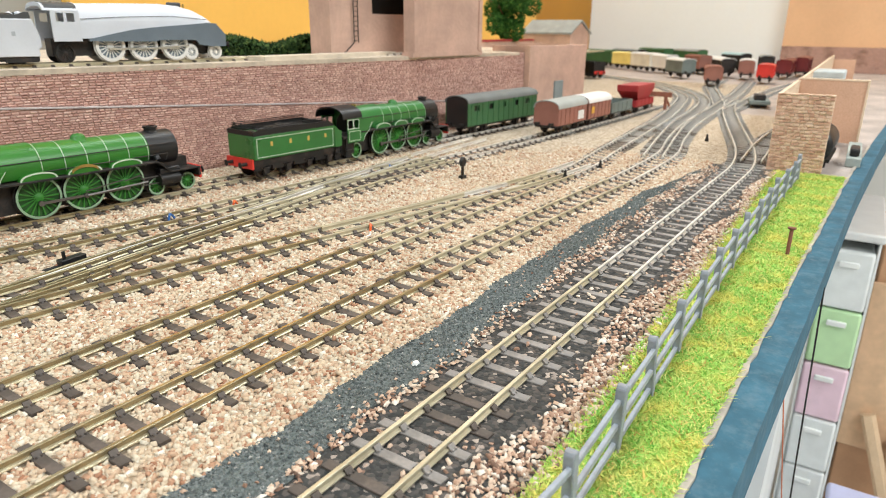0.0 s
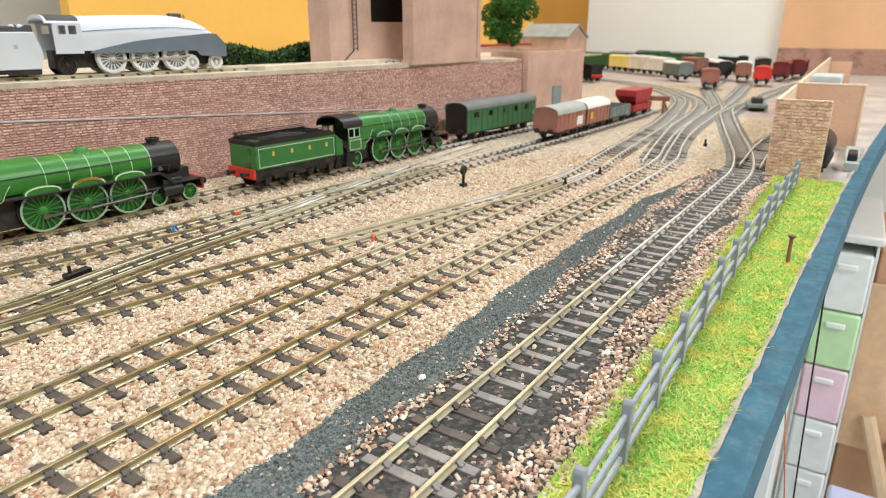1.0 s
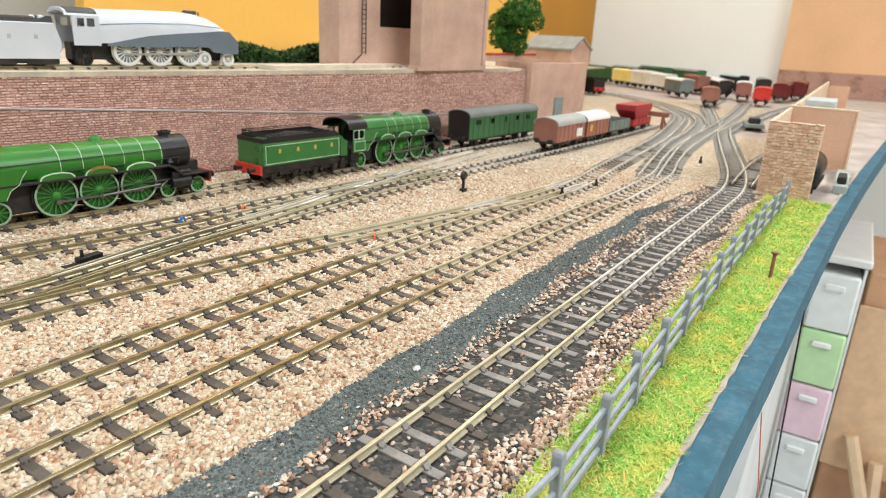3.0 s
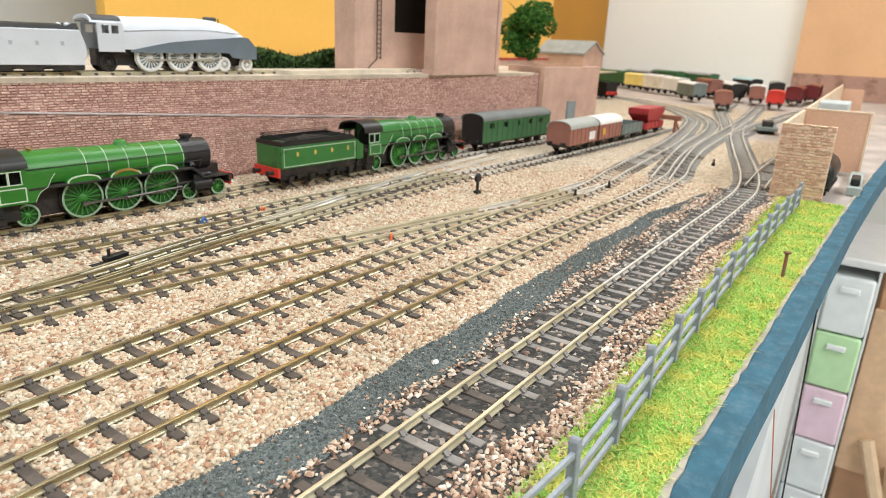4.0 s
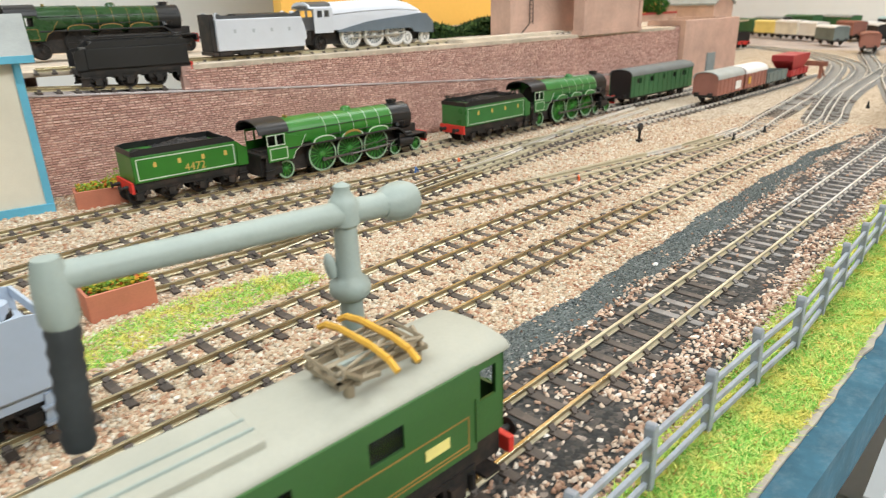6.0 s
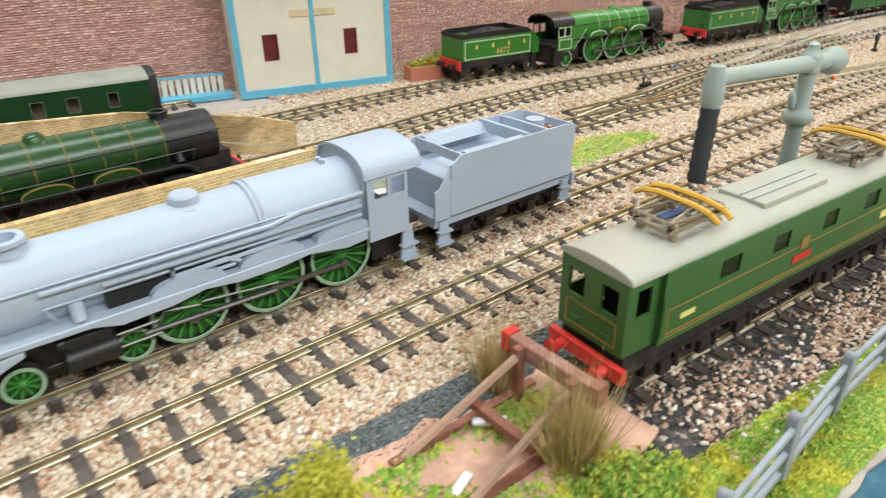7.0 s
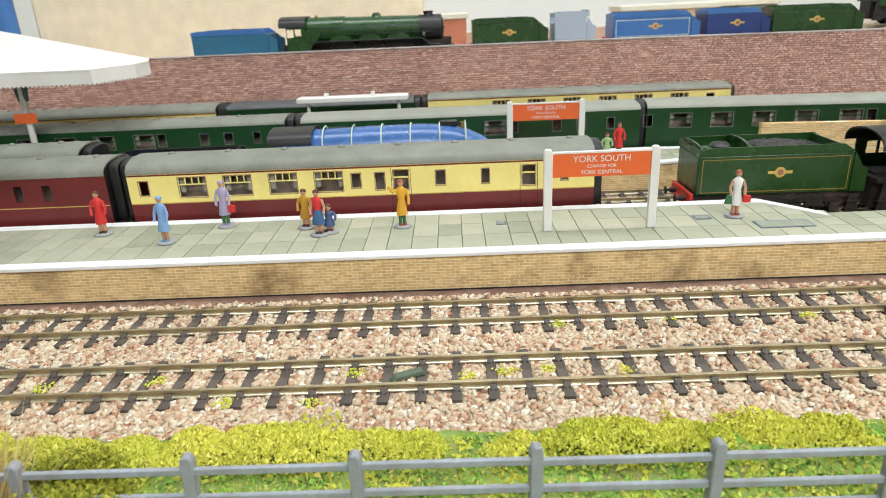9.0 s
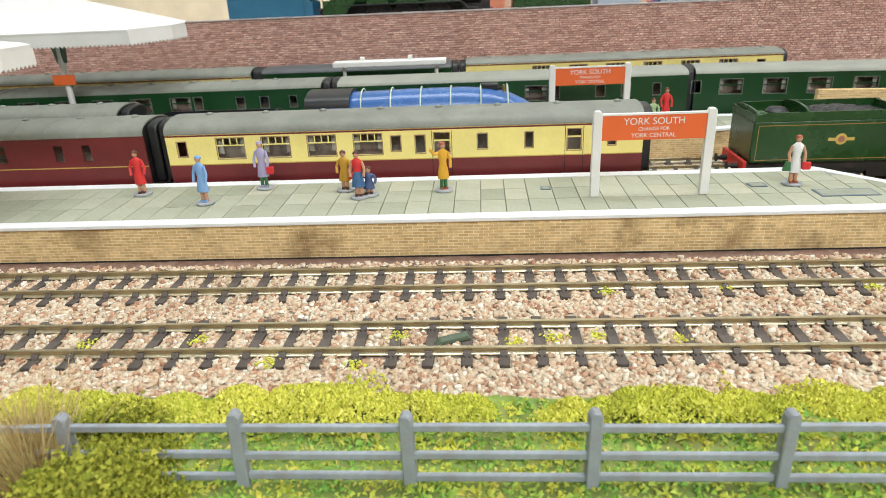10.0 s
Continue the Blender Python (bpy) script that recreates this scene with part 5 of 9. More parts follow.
        rods.tube([(mid, y0 + s * 1.2, rod_z), (cyl_x - 9, y0 + s * 1.2, 12.6)], 0.8, 6)
        rods.tube([(cyl_x - 14, y0 + s * 0.6, 15.2), (cyl_x, y0 + s * 0.6, 15.2)], 0.5, 5)
        rods.tube([(cyl_x - 14, y0 + s * 0.6, 10.5), (cyl_x, y0 + s * 0.6, 10.5)], 0.5, 5)
        rods.tube([(a - 2, y0 + s * 1.6, rod_z + 5), (a + 9, y0 + s * 1.2, 18), (a + 12, y0 + s * 1.2, 13)], 0.5, 5)
        rods.tube([(mid - 1, y0 + s * 1.8, rod_z + 3), (a - 3, y0 + s * 1.8, rod_z + 6)], 0.45, 5)
        part("connecting_rod", rods, M_ROD, th, "dull steel rods and valve gear")
        cy = Mesh().cyl((cyl_x - 1, s * 13.4, 12.6), (cyl_x + 14, s * 13.4, 12.6), 4.3, n=16)
        cy.cyl((cyl_x, s * 13.0, 18.4), (cyl_x + 15, s * 13.0, 18.4), 2.2, n=12)
        cy.box(cyl_x, cyl_x + 13, s * 12 - 3.2, s * 12 + 3.2, 9, 20)
        cy.cyl((cyl_x + 14, s * 13.4, 12.6), (cyl_x + 19, s * 13.4, 12.6), 0.8, n=8)
        part("cylinder", cy, M_BLACK, th, bev=0.3)
    part("bogie", Mesh().box(c["small"][1][0] - 3, c["small"][0][0] + 3, -5.5, 5.5, 4.5, 9.5), M_CHASSIS, th)
    if c.get("deflector_lamp", True):
        for s in (-1, 1):
            part("steam_pipe", Mesh().cyl((sb1 + 4, s * 12.0, zc - 4), (sb1 + 4, s * 14.5, rp + 1), 2.2, n=12), c.get("pipe", smoke), th)
    return th


def tender(name, label, x, y, z, rz, c, L=93.0, group="tenders"):
    """Tender; its front at local x = 0, running back along -x."""
    th = thing(name, label, "tender", x, y, z, rz, group=group)
    body, H = c["body"], c.get("tender_h", 39.0)
    z0 = 16.5
    part("body", Mesh().box(-L + 2, -8, -16.4, 16.4, z0, H - (4 if c.get("coal", True) else 9)), body, th, bev=0.8)
    for s in (-1, 1):
        a, b = sorted((s * 15.6, s * 16.5))
        prof = [(-L + 2, H - (4 if c.get("coal", True) else 10)), (-9, H - (4 if c.get("coal", True) else 10)), (-9, H - 3), (-14, H + 0.4), (-L + 8, H + 0.4), (-L + 2, H - 1)]
        part("side_sheet", Mesh().prism(prof, "y", a, b), c.get("top", body), th)
        part("front_sheet", Mesh().prism([(-8, z0), (0, z0), (0, z0 + 13), (-3, z0 + 14), (-8, H - 4)], "y", a, b), body, th)
    part("rear_sheet", Mesh().box(-L + 2, -L + 3, -15.6, 15.6, H - 4, H - 0.5), c.get("top", body), th)
    part("bunker_front", Mesh().box(-16, -15, -15.6, 15.6, H - 4, H + 0.2), c.get("top", body), th)
    part("tank_dome", Mesh().lathe((-L + 11, 0, H - 4.2), (0, 0, 1), [(0, 4.2), (1.6, 4.0), (2.2, 3.0), (2.4, 0.4)], 14), c.get("top", M_BLACK), th)
    if c.get("arched"):
        part("arched_plate", Mesh().prism(arc(15.2, H - 0.4, 3.2, 13) + [(15.2, H - 4), (-15.2, H - 4)], "x", -L + 28, -L + 29.4), c["body"], th)
        part("arched_plate", Mesh().prism(arc(15.2, H - 0.6, 2.2, 13) + [(15.2, H - 4), (-15.2, H - 4)], "x", -L + 3.2, -L + 4.2), c["body"], th)
        part("scoop_dome", Mesh().lathe((-L + 19, 0, H - 4.2), (0, 0, 1), [(0, 6.0), (2.6, 5.8), (4.2, 4.2), (4.8, 0.6)], 16), M_BLACK, th)
    if c.get("coal", True):
        r = np.random.default_rng(int(abs(x)) + 3)
        me = Mesh()
        nx, ny = 15, 7
        v = []
        for i in range(nx):
            for j in range(ny):
                u, w = i / (nx - 1), j / (ny - 1) * 2 - 1
                v.append((-L + (30 if c.get("arched") else 24) + (L - (48 if c.get("arched") else 42)) * u, 15 * w, H - 3.6 + (4.2 * math.sin(math.pi * min(1, u * 1.15)) * (1 - w * w * 0.8)) + 0.5 * float(r.normal())))
        fa = [(i * ny + j, (i + 1) * ny + j, (i + 1) * ny + j + 1, i * ny + j + 1) for i in range(nx - 1) for j in range(ny - 1)]
        me.add(v, fa)
        part("coal", me.data("coal", M_COAL, False), None, th, "heaped black coal")
    else:
        for s in (-1, 1):
            part("bunker_side", Mesh().prism([(s * 9.5, H - 4), (s * 15.6, H - 4), (s * 15.6, H + 0.2), (s * 12.5, H + 0.2)], "x", -L + 34, -18), body, th)
        part("bulkhead", Mesh().box(-L + 32, -L + 34, -15.5, 15.5, H - 4, H + 1.4), body, th)
        part("bulkhead", Mesh().box(-L + 18, -L + 19.5, -15.5, 15.5, H - 4, H), body, th)
        part("filler", Mesh().cyl((-L + 12, 0, H - 4), (-L + 12, 0, H + 0.5), 4.5, n=16), body, th)
    part("frame", Mesh().box(-L, -1, -14.5, 14.5, 12.5, z0 + 0.4), c["frame"] if not c.get("print") else body, th)
    for s in (-1, 1):
        fr = Mesh()
        a, b = sorted((s * 12.2, s * 13.6))
        fr.panel(-L + 3, -4, 7.5, 13, a, b, [(-L + 12 + 22 * k, -L + 20 + 22 * k, 7.5, 10.5) for k in range(3)])
        for wx in c.get("tender_wheels", (-14, -38, -62, -82)):
            fr.box(wx - 2.4, wx + 2.4, s * 14 - 1.3, s * 14 + 1.3, 5, 10)
            fr.torus((wx, s * 14.2, 12.6), (0, 1, 0), 5, 0.6, 10, 4, 0, 200, 340)
        part("axle_frame", fr, M_CHASSIS, th)
        for sx in (-5, -L + 6) if c.get("print") else (-5,):
            stp = Mesh()
            stp.prism([(sx - 3.5, 5), (sx + 3.5, 5), (sx + 2, 15), (sx - 2, 15)], "y", s * 15.4 - 0.6, s * 15.4 + 0.6)
            stp.box(sx - 4, sx + 4, s * 16.2 - 1.6, s * 16.2 + 1.6, 5, 6)
            stp.box(sx - 3.6, sx + 3.6, s * 16.2 - 1.4, s * 16.2 + 1.4, 10.5, 11.3)
            part("step", stp, body if c.get("print") else c["frame"], th)
        if c.get("line"):
            ln = Mesh()
            outline_box(ln, -L + 4.5, -10, z0 + 1.6, H - 6, s * 16.42, c.get("lw", 0.9))
            part("lining", ln, c["line"], th)
        if c.get("bars"):
            for k, ux in enumerate(c["bars"]):
                part("lettering", Mesh().box(-L * (1 - ux) - 1.1 if s < 0 else -L * ux - 1.1, -L * (1 - ux) + 1.1 if s < 0 else -L * ux + 1.1, *sorted((s * 16.4, s * 16.55)), H - 13, H - 9.5), c.get("bar_colour", M_GOLD), th)
        if c.get("emblem"):
            em = Mesh().lathe((-L / 2, s * 16.35, (z0 + H) / 2 - 1), (0, s, 0), [(0, 3.0), (0.25, 2.8)], 16)
            em.box(-L / 2 - 6.5, -L / 2 + 6.5, *sorted((s * 16.35, s * 16.5)), (z0 + H) / 2 - 1.8, (z0 + H) / 2 - 0.2)
            part("emblem", em, M_GOLD, th, "gold round emblem with side bars")
            part("emblem_centre", Mesh().lathe((-L / 2, s * 16.5, (z0 + H) / 2 - 1), (0, s, 0), [(0, 1.8), (0.2, 1.6)], 12), M_CREST, th, "dull red crest in the emblem")
    for wx in c.get("tender_wheels", (-14, -38, -62, -82)):
        for y in (-G, G):
            add_wheel(th, wx, y, 6.4, (c.get("twheel", M_CHASSIS), c.get("ttyre", M_CHASSIS), 10), "tender_wheel")
    part("buffer_beam", Mesh().box(-L - 0.8, -L + 1, -16, 16, 10, z0 + 1), c.get("beam", M_RED), th)
    if not c.get("no_buffers"):
        buffers(th, -L - 0.8, s=-1)
    return th


A3 = dict(body=M_APPLE, roof=M_BLACK, smoke=M_BLACK, run=M_CHASSIS, frame=M_CHASSIS, wheel=M_WHEEL_GREEN, tyre=M_RIM, line=M_LINE,
          smokebox=(-13, -34), firebox=-104, cab=(-140, -163), drivers=((-53, 13.2), (-80, 13.2), (-107, 13.2)), small=((-7, 6.2), (-31, 6.2), (-140, 7.2)),
          chim=12, cylinder=-30, dome=-74, bands=6, rp=25.0, cab_low=17.5, sweep=True, front_step=False, bead=M_LINE, top=M_BLACK, bars=(0.2, 0.4, 0.6, 0.8), lw=0.7, beam=M_RED, tender_wheels=(-14, -36, -58, -80))
h = math.degrees(math.atan2(229 - 253, 929 - 713))
fs_x, fs_y = 808.0, near_line("train", 790) + 0.5
FS_ = steam_loco("steam_locomotive", "bright apple green express locomotive with black smokebox and white lining", fs_x, fs_y, 0, h + 1.5, A3)
tx = fs_x - 164
# curved nameplate over the middle splasher
ME = Mesh().prism([(-80 + 8.6 * math.cos(t), 27.2 + 4.2 * math.sin(t)) for t in np.linspace(0.35, 2.79, 11)] + [(-80 + 8.6 * math.cos(t), 25.4 + 4.2 * math.sin(t)) for t in np.linspace(2.79, 0.35, 11)], "y", -16.9, -16.5)
part("nameplate", ME, M_BRASS, FS_, "brass curved nameplate")
T1 = tender("locomotive_tender", "apple green tender with white lining, gold lettering and coal", tx, near_line("train", tx - 40) + 6, 0, math.degrees(math.atan2(near_line("train", 640) - near_line("train", 540), 100)), A3, L=84)
letters("4472", 7.6, M_GOLD, T1, (-40, -16.6, 22.0), name="running_number", label="gold running number 4472")
A3b = dict(A3, body=M_APPLE_D, band=0.22, lw=0.5)
h2 = math.degrees(math.atan2(near_line("train", 1150) - near_line("train", 900), 250))
x2 = 846.0
T2 = tender("locomotive_tender", "green lined tender with gold lettering and black coal rails", x2 + 92, near_line("train", 985), 0, h2, A3b, L=93)
B17 = steam_loco("steam_locomotive", "green express locomotive with black smokebox and bright boiler shine", x2 + 92 + 152, near_line("train", 1140), 0, h2, A3b)
B17.scale = (0.92, 1, 1)
for tt, L in ((T2, 93),):
    for k in range(3):
        h = 39.6 + 1.3 * k
        part("coal_rail", Mesh().tube([(-14, -15.6, h), (-L + 6, -15.6, h), (-L + 6, 15.6, h), (-14, 15.6, h)], 0.35, 5), M_BLACK, tt)

# the printed grey locomotive on the platform line
PRINT = dict(body=M_PRINT, roof=M_PRINT, smoke=M_PRINT, run=M_PRINT, frame=M_BLACK, wheel=M_WHEEL_GREEN, tyre=M_RIM, beam=M_PRINT, step=M_PRINT, pipe=M_PRINT, valve=M_PRINT, handrail=M_PRINT,
             smokebox=(-16, -42), firebox=-97, cab=(-138, -162), drivers=((-70, 13.3), (-99, 13.3), (-128, 13.3)), small=((-19, 6.2), (-51, 6.2)), R=12.8, zc=34, no_buffers=True, step_x=6.0,
             cylinder=-45, dome=-78, domeprof=[(0, 6.4), (1.0, 5.0), (3.4, 4.9), (4.2, 4.2), (4.4, 0.5)], chim=10.5, chimney=[(0, 6.0), (0.8, 5.0), (3.0, 4.8), (3.2, 6.2), (4.6, 6.2), (4.7, 4.0), (1, 3.8)],
             rp=23.6, rise=-8, frame_top=17.0, cab_low=18.0, splash=(12.0, 4.4), print=True, coal=False, two_windows=True, tender_h=42.0, tender_wheels=(-18, -32, -58, -74), cab_side=44)
gx = 179.0
G_LOCO = steam_loco("steam_locomotive", "unpainted pale grey printed steam locomotive body on green wheels", gx, 55.7, 0, 180, PRINT)
part("firebox_band", Mesh().torus((-99, 0, 34.3), (1, 0, 0), 14.3, 0.6, 30, 5, 0, -110, 110), M_PRINT, G_LOCO)
inj = Mesh()
for s in (-1, 1):
    inj.tube([(-66, s * 14.6, 23), (-66, s * 14.6, 32), (-66, s * 14.6, 29), (-84, s * 14.6, 29.5), (-88, s * 14.6, 27.5)], 0.9, 7)
    inj.tube([(-69, s * 14.8, 23.5), (-76, s * 14.8, 27), (-86, s * 14.8, 27)], 0.7, 6)
    inj.tube([(-30, s * 14.0, 36.5), (-100, s * 15.0, 36.5), (-112, s * 15.2, 38.5), (-137, s * 15.2, 38.5)], 0.9, 7)
    inj.tube([(-46, s * 14.2, 33.6), (-136, s * 15.4, 33.8)], 0.8, 7)
    inj.tube([(-66, s * 14.6, 29), (-136, s * 15.0, 30)], 0.8, 7)
part("pipework", inj, M_PRINT, G_LOCO, "printed pipe runs along the boiler")
fr = Mesh().prism([(0, 10), (0, 19.5), (-4, 23), (-9, 21), (-22, 22.6), (-22, 20.5), (-10, 16)], "y", -17.2, -15.6)
fr.prism([(0, 10), (0, 19.5), (-4, 23), (-9, 21), (-22, 22.6), (-22, 20.5), (-10, 16)], "y", 15.6, 17.2)
fr.prism([(-2, 18), (-2, 19), (-13, 27), (-13, 18)], "y", -8.5, 8.5)
part("front_apron", fr, M_PRINT, G_LOCO, bev=0.5)
part("motor_block", Mesh().box(-92, -46, -13.5, 13.5, 24.9, 29.6), M_BLACK, G_LOCO)
for s in (-1, 1):
    wave = [(-16, 24.8), (-46, 24.8), (-137, 24.8), (-137, 20.5), (-128, 19.6), (-112, 22.2), (-100, 21.0), (-86, 21.0), (-74, 22.6), (-64, 20.8), (-48, 20.2), (-40, 22.6), (-16, 22.8)]
    part("footplate_edge", Mesh().prism(wave, "y", *sorted((s * 16.2, s * 17.6))), M_PRINT, G_LOCO, bev=0.4)
tender("locomotive_tender", "unpainted pale grey printed tender on black bogies, open at the top", gx + 170, 55.7, 0, 180, PRINT, L=86)

# the dark green locomotive at the platform
A3g = dict(A3, body=M_BRUNSWICK, line=M_ORANGE_LINE, wheel=M_CHASSIS, tyre=M_CHASSIS, bead=M_ORANGE_LINE, run=M_BLACK, top=M_BRUNSWICK, bars=None, emblem=True, arched=True, tender_h=42.5, lw=0.35, band=0.2, zc=33.4, cab_side=39.5, plain_windows=True)
PACD = dict(A3g, smokebox=(-11, -36), chim=23, firebox=-108, cab=(-147, -176), dome=-88, drivers=((-62, 13.2), (-91, 13.2), (-120, 13.2)), small=((-16, 6.2), (-42, 6.2), (-152, 7.2)), cylinder=-42)
px_ = 318.0
PAC = steam_loco("steam_locomotive", "dark green express locomotive with orange lining and black smokebox", px_, 169.5, 0, 1.2, PACD)
PAC.scale = (0.975, 1, 1)
tender("locomotive_tender", "dark green tender with orange lining and a gold emblem", px_ - 175, near_line("third", 140), 0, math.degrees(math.atan2(near_line("third", 160) - near_line("third", 60), 100)), A3g, L=93)
part("nameplate", Mesh().box(-165, -152, -17.1, -16.9, 24, 28), M_GOLD, PAC, "yellow cab side number bar")
# ---------------------------------------------------------------- platforms
def ramped(back, front, xs, ztop):
    """A platform block: outline between front(x) and back(x), top at ztop(x)."""
    me = Mesh()
    v, f = [], []
    for x in xs:
        a, b, z = front(x), back(x), ztop(x)
        v += [(x, a, -3), (x, a, z), (x, b, z), (x, b, -3)]
    for i in range(len(xs) - 1):
        o = 4 * i
        for k, m in ((0, 0), (1, 1), (2, 0)):
            me_f = (o + k, o + 4 + k, o + 5 + k, o + 1 + k) if k < 3 else None
            f.append((me_f, m))
    n = len(v)
    base = len(me.v)
    me.add(v, [])
    for q, m in f:
        me.f.append(q)
        me.m.append(m)
    me.f += [(0, 1, 2, 3), (n - 4, n - 1, n - 2, n - 3)]
    me.m += [0, 0]
    return me


def edge_strip(me, line, w, z0, z1):
    """A flat strip of width w along a line of (x, y, z)."""
    v, f = [], []
    for x, y, z in line:
        v += [(x, y, z + z0), (x, y, z + z1), (x, y + w, z + z1), (x, y + w, z + z0)]
    for i in range(len(line) - 1):
        o = 4 * i
        f += [(o, o + 4, o + 5, o + 1), (o + 1, o + 5, o + 6, o + 2), (o + 2, o + 6, o + 7, o + 3), (o + 3, o + 7, o + 4, o)]
    n = len(v)
    me.add(v, f + [(0, 1, 2, 3), (n - 4, n - 1, n - 2, n - 3)])
    return me


PX = [-620, -300, 0, 82, 104, 200, 300, 343, 356, 372, 388, 403]
pa_back = lambda x: float(np.interp(x, [-620, 82, 104, 403], [147, 147, 121, 127]))
pa_front = lambda x: float(np.interp(x, [-620, 343, 403], [83.6, 84.2, 90]))
pa_z = lambda x: float(np.interp(x, [-620, 335, 352, 378, 403], [16, 16, 14.8, 8, 0]))
th = thing("platform", "grey paved station platform with white edges and buff brick face", "platform", kind="structure")
part("block", ramped(pa_back, pa_front, PX, lambda x: pa_z(x) - 0.9), [M_PLAT_BRICK, M_SLAB_GAP], th)
# Thin black strip: the shadow line at the platform foot, put in as colour.
part("footing", Mesh().box(-620, 340, 82.9, 83.56, -3, -1.6), M_DARK, th, "black strip standing in for the shade along the foot")
part("edge", edge_strip(Mesh(), [(x, pa_front(x) - 1.2, pa_z(x)) for x in PX], 7.0, -1.6, 0.25), M_WHITE_EDGE, th, "white painted platform edge", bev=0.3)
part("edge", edge_strip(Mesh(), [(x, pa_back(x) - 5.5, pa_z(x)) for x in PX if x <= 104], 6.5, -1.6, 0.25), M_WHITE_EDGE, th, "white painted platform edge", bev=0.3)
par = Mesh()
line = [(145, 121, 28), (165, 121.4, 28), (250, 123, 28.5), (335, 125, 28), (352, 126, 26), (404, 128, 14)]
v, f = [], []
for x, y, z in line:
    v += [(x, y, -2.6), (x, y, z), (x, y + 4, z), (x, y + 4, -2.6)]
for i in range(len(line) - 1):
    o = 4 * i
    f += [(o, o + 4, o + 5, o + 1), (o + 1, o + 5, o + 6, o + 2), (o + 2, o + 6, o + 7, o + 3)]
par.add(v, f + [(0, 1, 2, 3), (len(v) - 4, len(v) - 1, len(v) - 2, len(v) - 3)])
part("parapet", par, M_PLAT_BRICK, th, "buff brick parapet behind the ramp")
SLAB = {}
strip("cess", lambda x: 72.6, lambda x: 82.8, -2.0, paint("cess_brown", (0.20, 0.115, 0.085), rough=0.9, var=0.35, fine=400, coarse=60, dirt=(0.4, 0.3, 0.24), dirt_amt=0.5), "dark red-brown ground at the foot of the platform", "ground", -620, 340, rough=0.4)


def paving(th, x0, x1, front, back, ztop, seed, rows=3, pitch=11.6):
    """Square slabs in columns across the platform; in some columns the two rear slabs are one long one."""
    r = np.random.default_rng(seed)
    x = x0
    while x < x1:
        w = float(r.choice([pitch - 0.8, pitch, pitch + 0.8]))
        c = x + w / 2
        a, b = front(c) + 6.2, back(c) - (5.8 if c < 100 else 0.4)
        cuts = [0.0, 0.34, 0.67, 1.0] if rows == 3 else [0.0, 0.5, 1.0]
        if r.random() < 0.45:
            del cuts[2 if rows == 3 and r.random() < 0.7 else 1]
        tilt = math.degrees(math.atan2(ztop(c + 4) - ztop(c - 4), 8))
        for k0, k1 in zip(cuts, cuts[1:]):
            ya, yb = a + (b - a) * k0, a + (b - a) * k1
            p, q = w / 2, (yb - ya) / 2
            key = (w, round(yb - ya, 1))
            if key not in SLAB:
                SLAB[key] = Mesh().add([(-p + 0.08, -q + 0.08, -0.7), (p - 0.08, -q + 0.08, -0.7), (p - 0.08, q - 0.08, -0.7), (-p + 0.08, q - 0.08, -0.7),
                                        (-p + 0.22, -q + 0.22, 0), (p - 0.22, -q + 0.22, 0), (p - 0.22, q - 0.22, 0), (-p + 0.22, q - 0.22, 0)],
                                       [(4, 5, 6, 7), (0, 1, 5, 4), (1, 2, 6, 5), (2, 3, 7, 6), (3, 0, 4, 7)]).data("paving_slab", M_SLABS, False)
            ob = new("paving_slab", SLAB[key])
            ob.parent = th
            ob.matrix_basis = pose(c * 0.001, (ya + yb) / 2 * 0.001, (ztop(c) - 0.1 + 0.06 * r.random()) * 0.001, 0, -tilt, 0)
        x += w


M_SLABS, _nt, _p, _L = nodes_of("paving_slabs")
_o = _nt.nodes.new("ShaderNodeObjectInfo")
_c = ramp_node(_nt, _o.outputs["Random"], [(0, (0.32, 0.335, 0.25)), (0.25, (0.375, 0.39, 0.295)), (0.6, (0.405, 0.415, 0.32)), (0.9, (0.44, 0.445, 0.345)), (1, (0.48, 0.455, 0.34))]).outputs[0]
_n, _n2 = noise_node(_nt, 500, 4), noise_node(_nt, 60, 5)
_c = mix_node(_nt, "MULTIPLY", 0.5, _c, ramp_node(_nt, _n.outputs["Fac"], [(0.3, (0.8, 0.8, 0.78)), (0.65, (1, 1, 1))]).outputs[0])
_c = mix_node(_nt, "MULTIPLY", 0.5, _c, ramp_node(_nt, _n2.outputs["Fac"], [(0.35, (0.82, 0.8, 0.72)), (0.6, (1, 1, 1))]).outputs[0])
_L.new(_c, _p.inputs["Base Color"])
_p.inputs["Roughness"].default_value = 0.7
paving(th, -420, 395, pa_front, pa_back, pa_z, 91)
for x, y, w, d in ((-57, 123, 5, 5), (43, 120, 8, 6), (77, 106, 26, 10), (215, 105, 9, 7)):
    me = Mesh()
    me.box(x - w / 2, x + w / 2, y - d / 2, y + d / 2, 16.0, 16.28)
    me.box(x - w / 2 + 1, x + w / 2 - 1, y - d / 2 + 1, y + d / 2 - 1, 16.28, 16.34, 1)
    part("manhole_cover", me, [M_GREYBLUE, M_SLAB], th, "dark rimmed inspection cover")

BX_, BY_ = [62, 140, 220, 290, 325, 355, 374], [239, 258, 257, 249, 236, 221, 210]
pb_front = lambda x: float(np.interp(x, [-620] + BX_, [237] + BY_))
pb_back = lambda x: float(np.interp(x, [-620, 62, 141, 312, 374], [284, 284, 278, 260, 234]))
pb_z = lambda x: float(np.interp(x, [-620, 290, 374], [16, 16, 0]))
PXB = [-620, -200, 62, 100, 140, 220, 290, 325, 355, 374]
th = thing("platform", "second grey paved platform with a buff brick face", "platform", kind="structure")
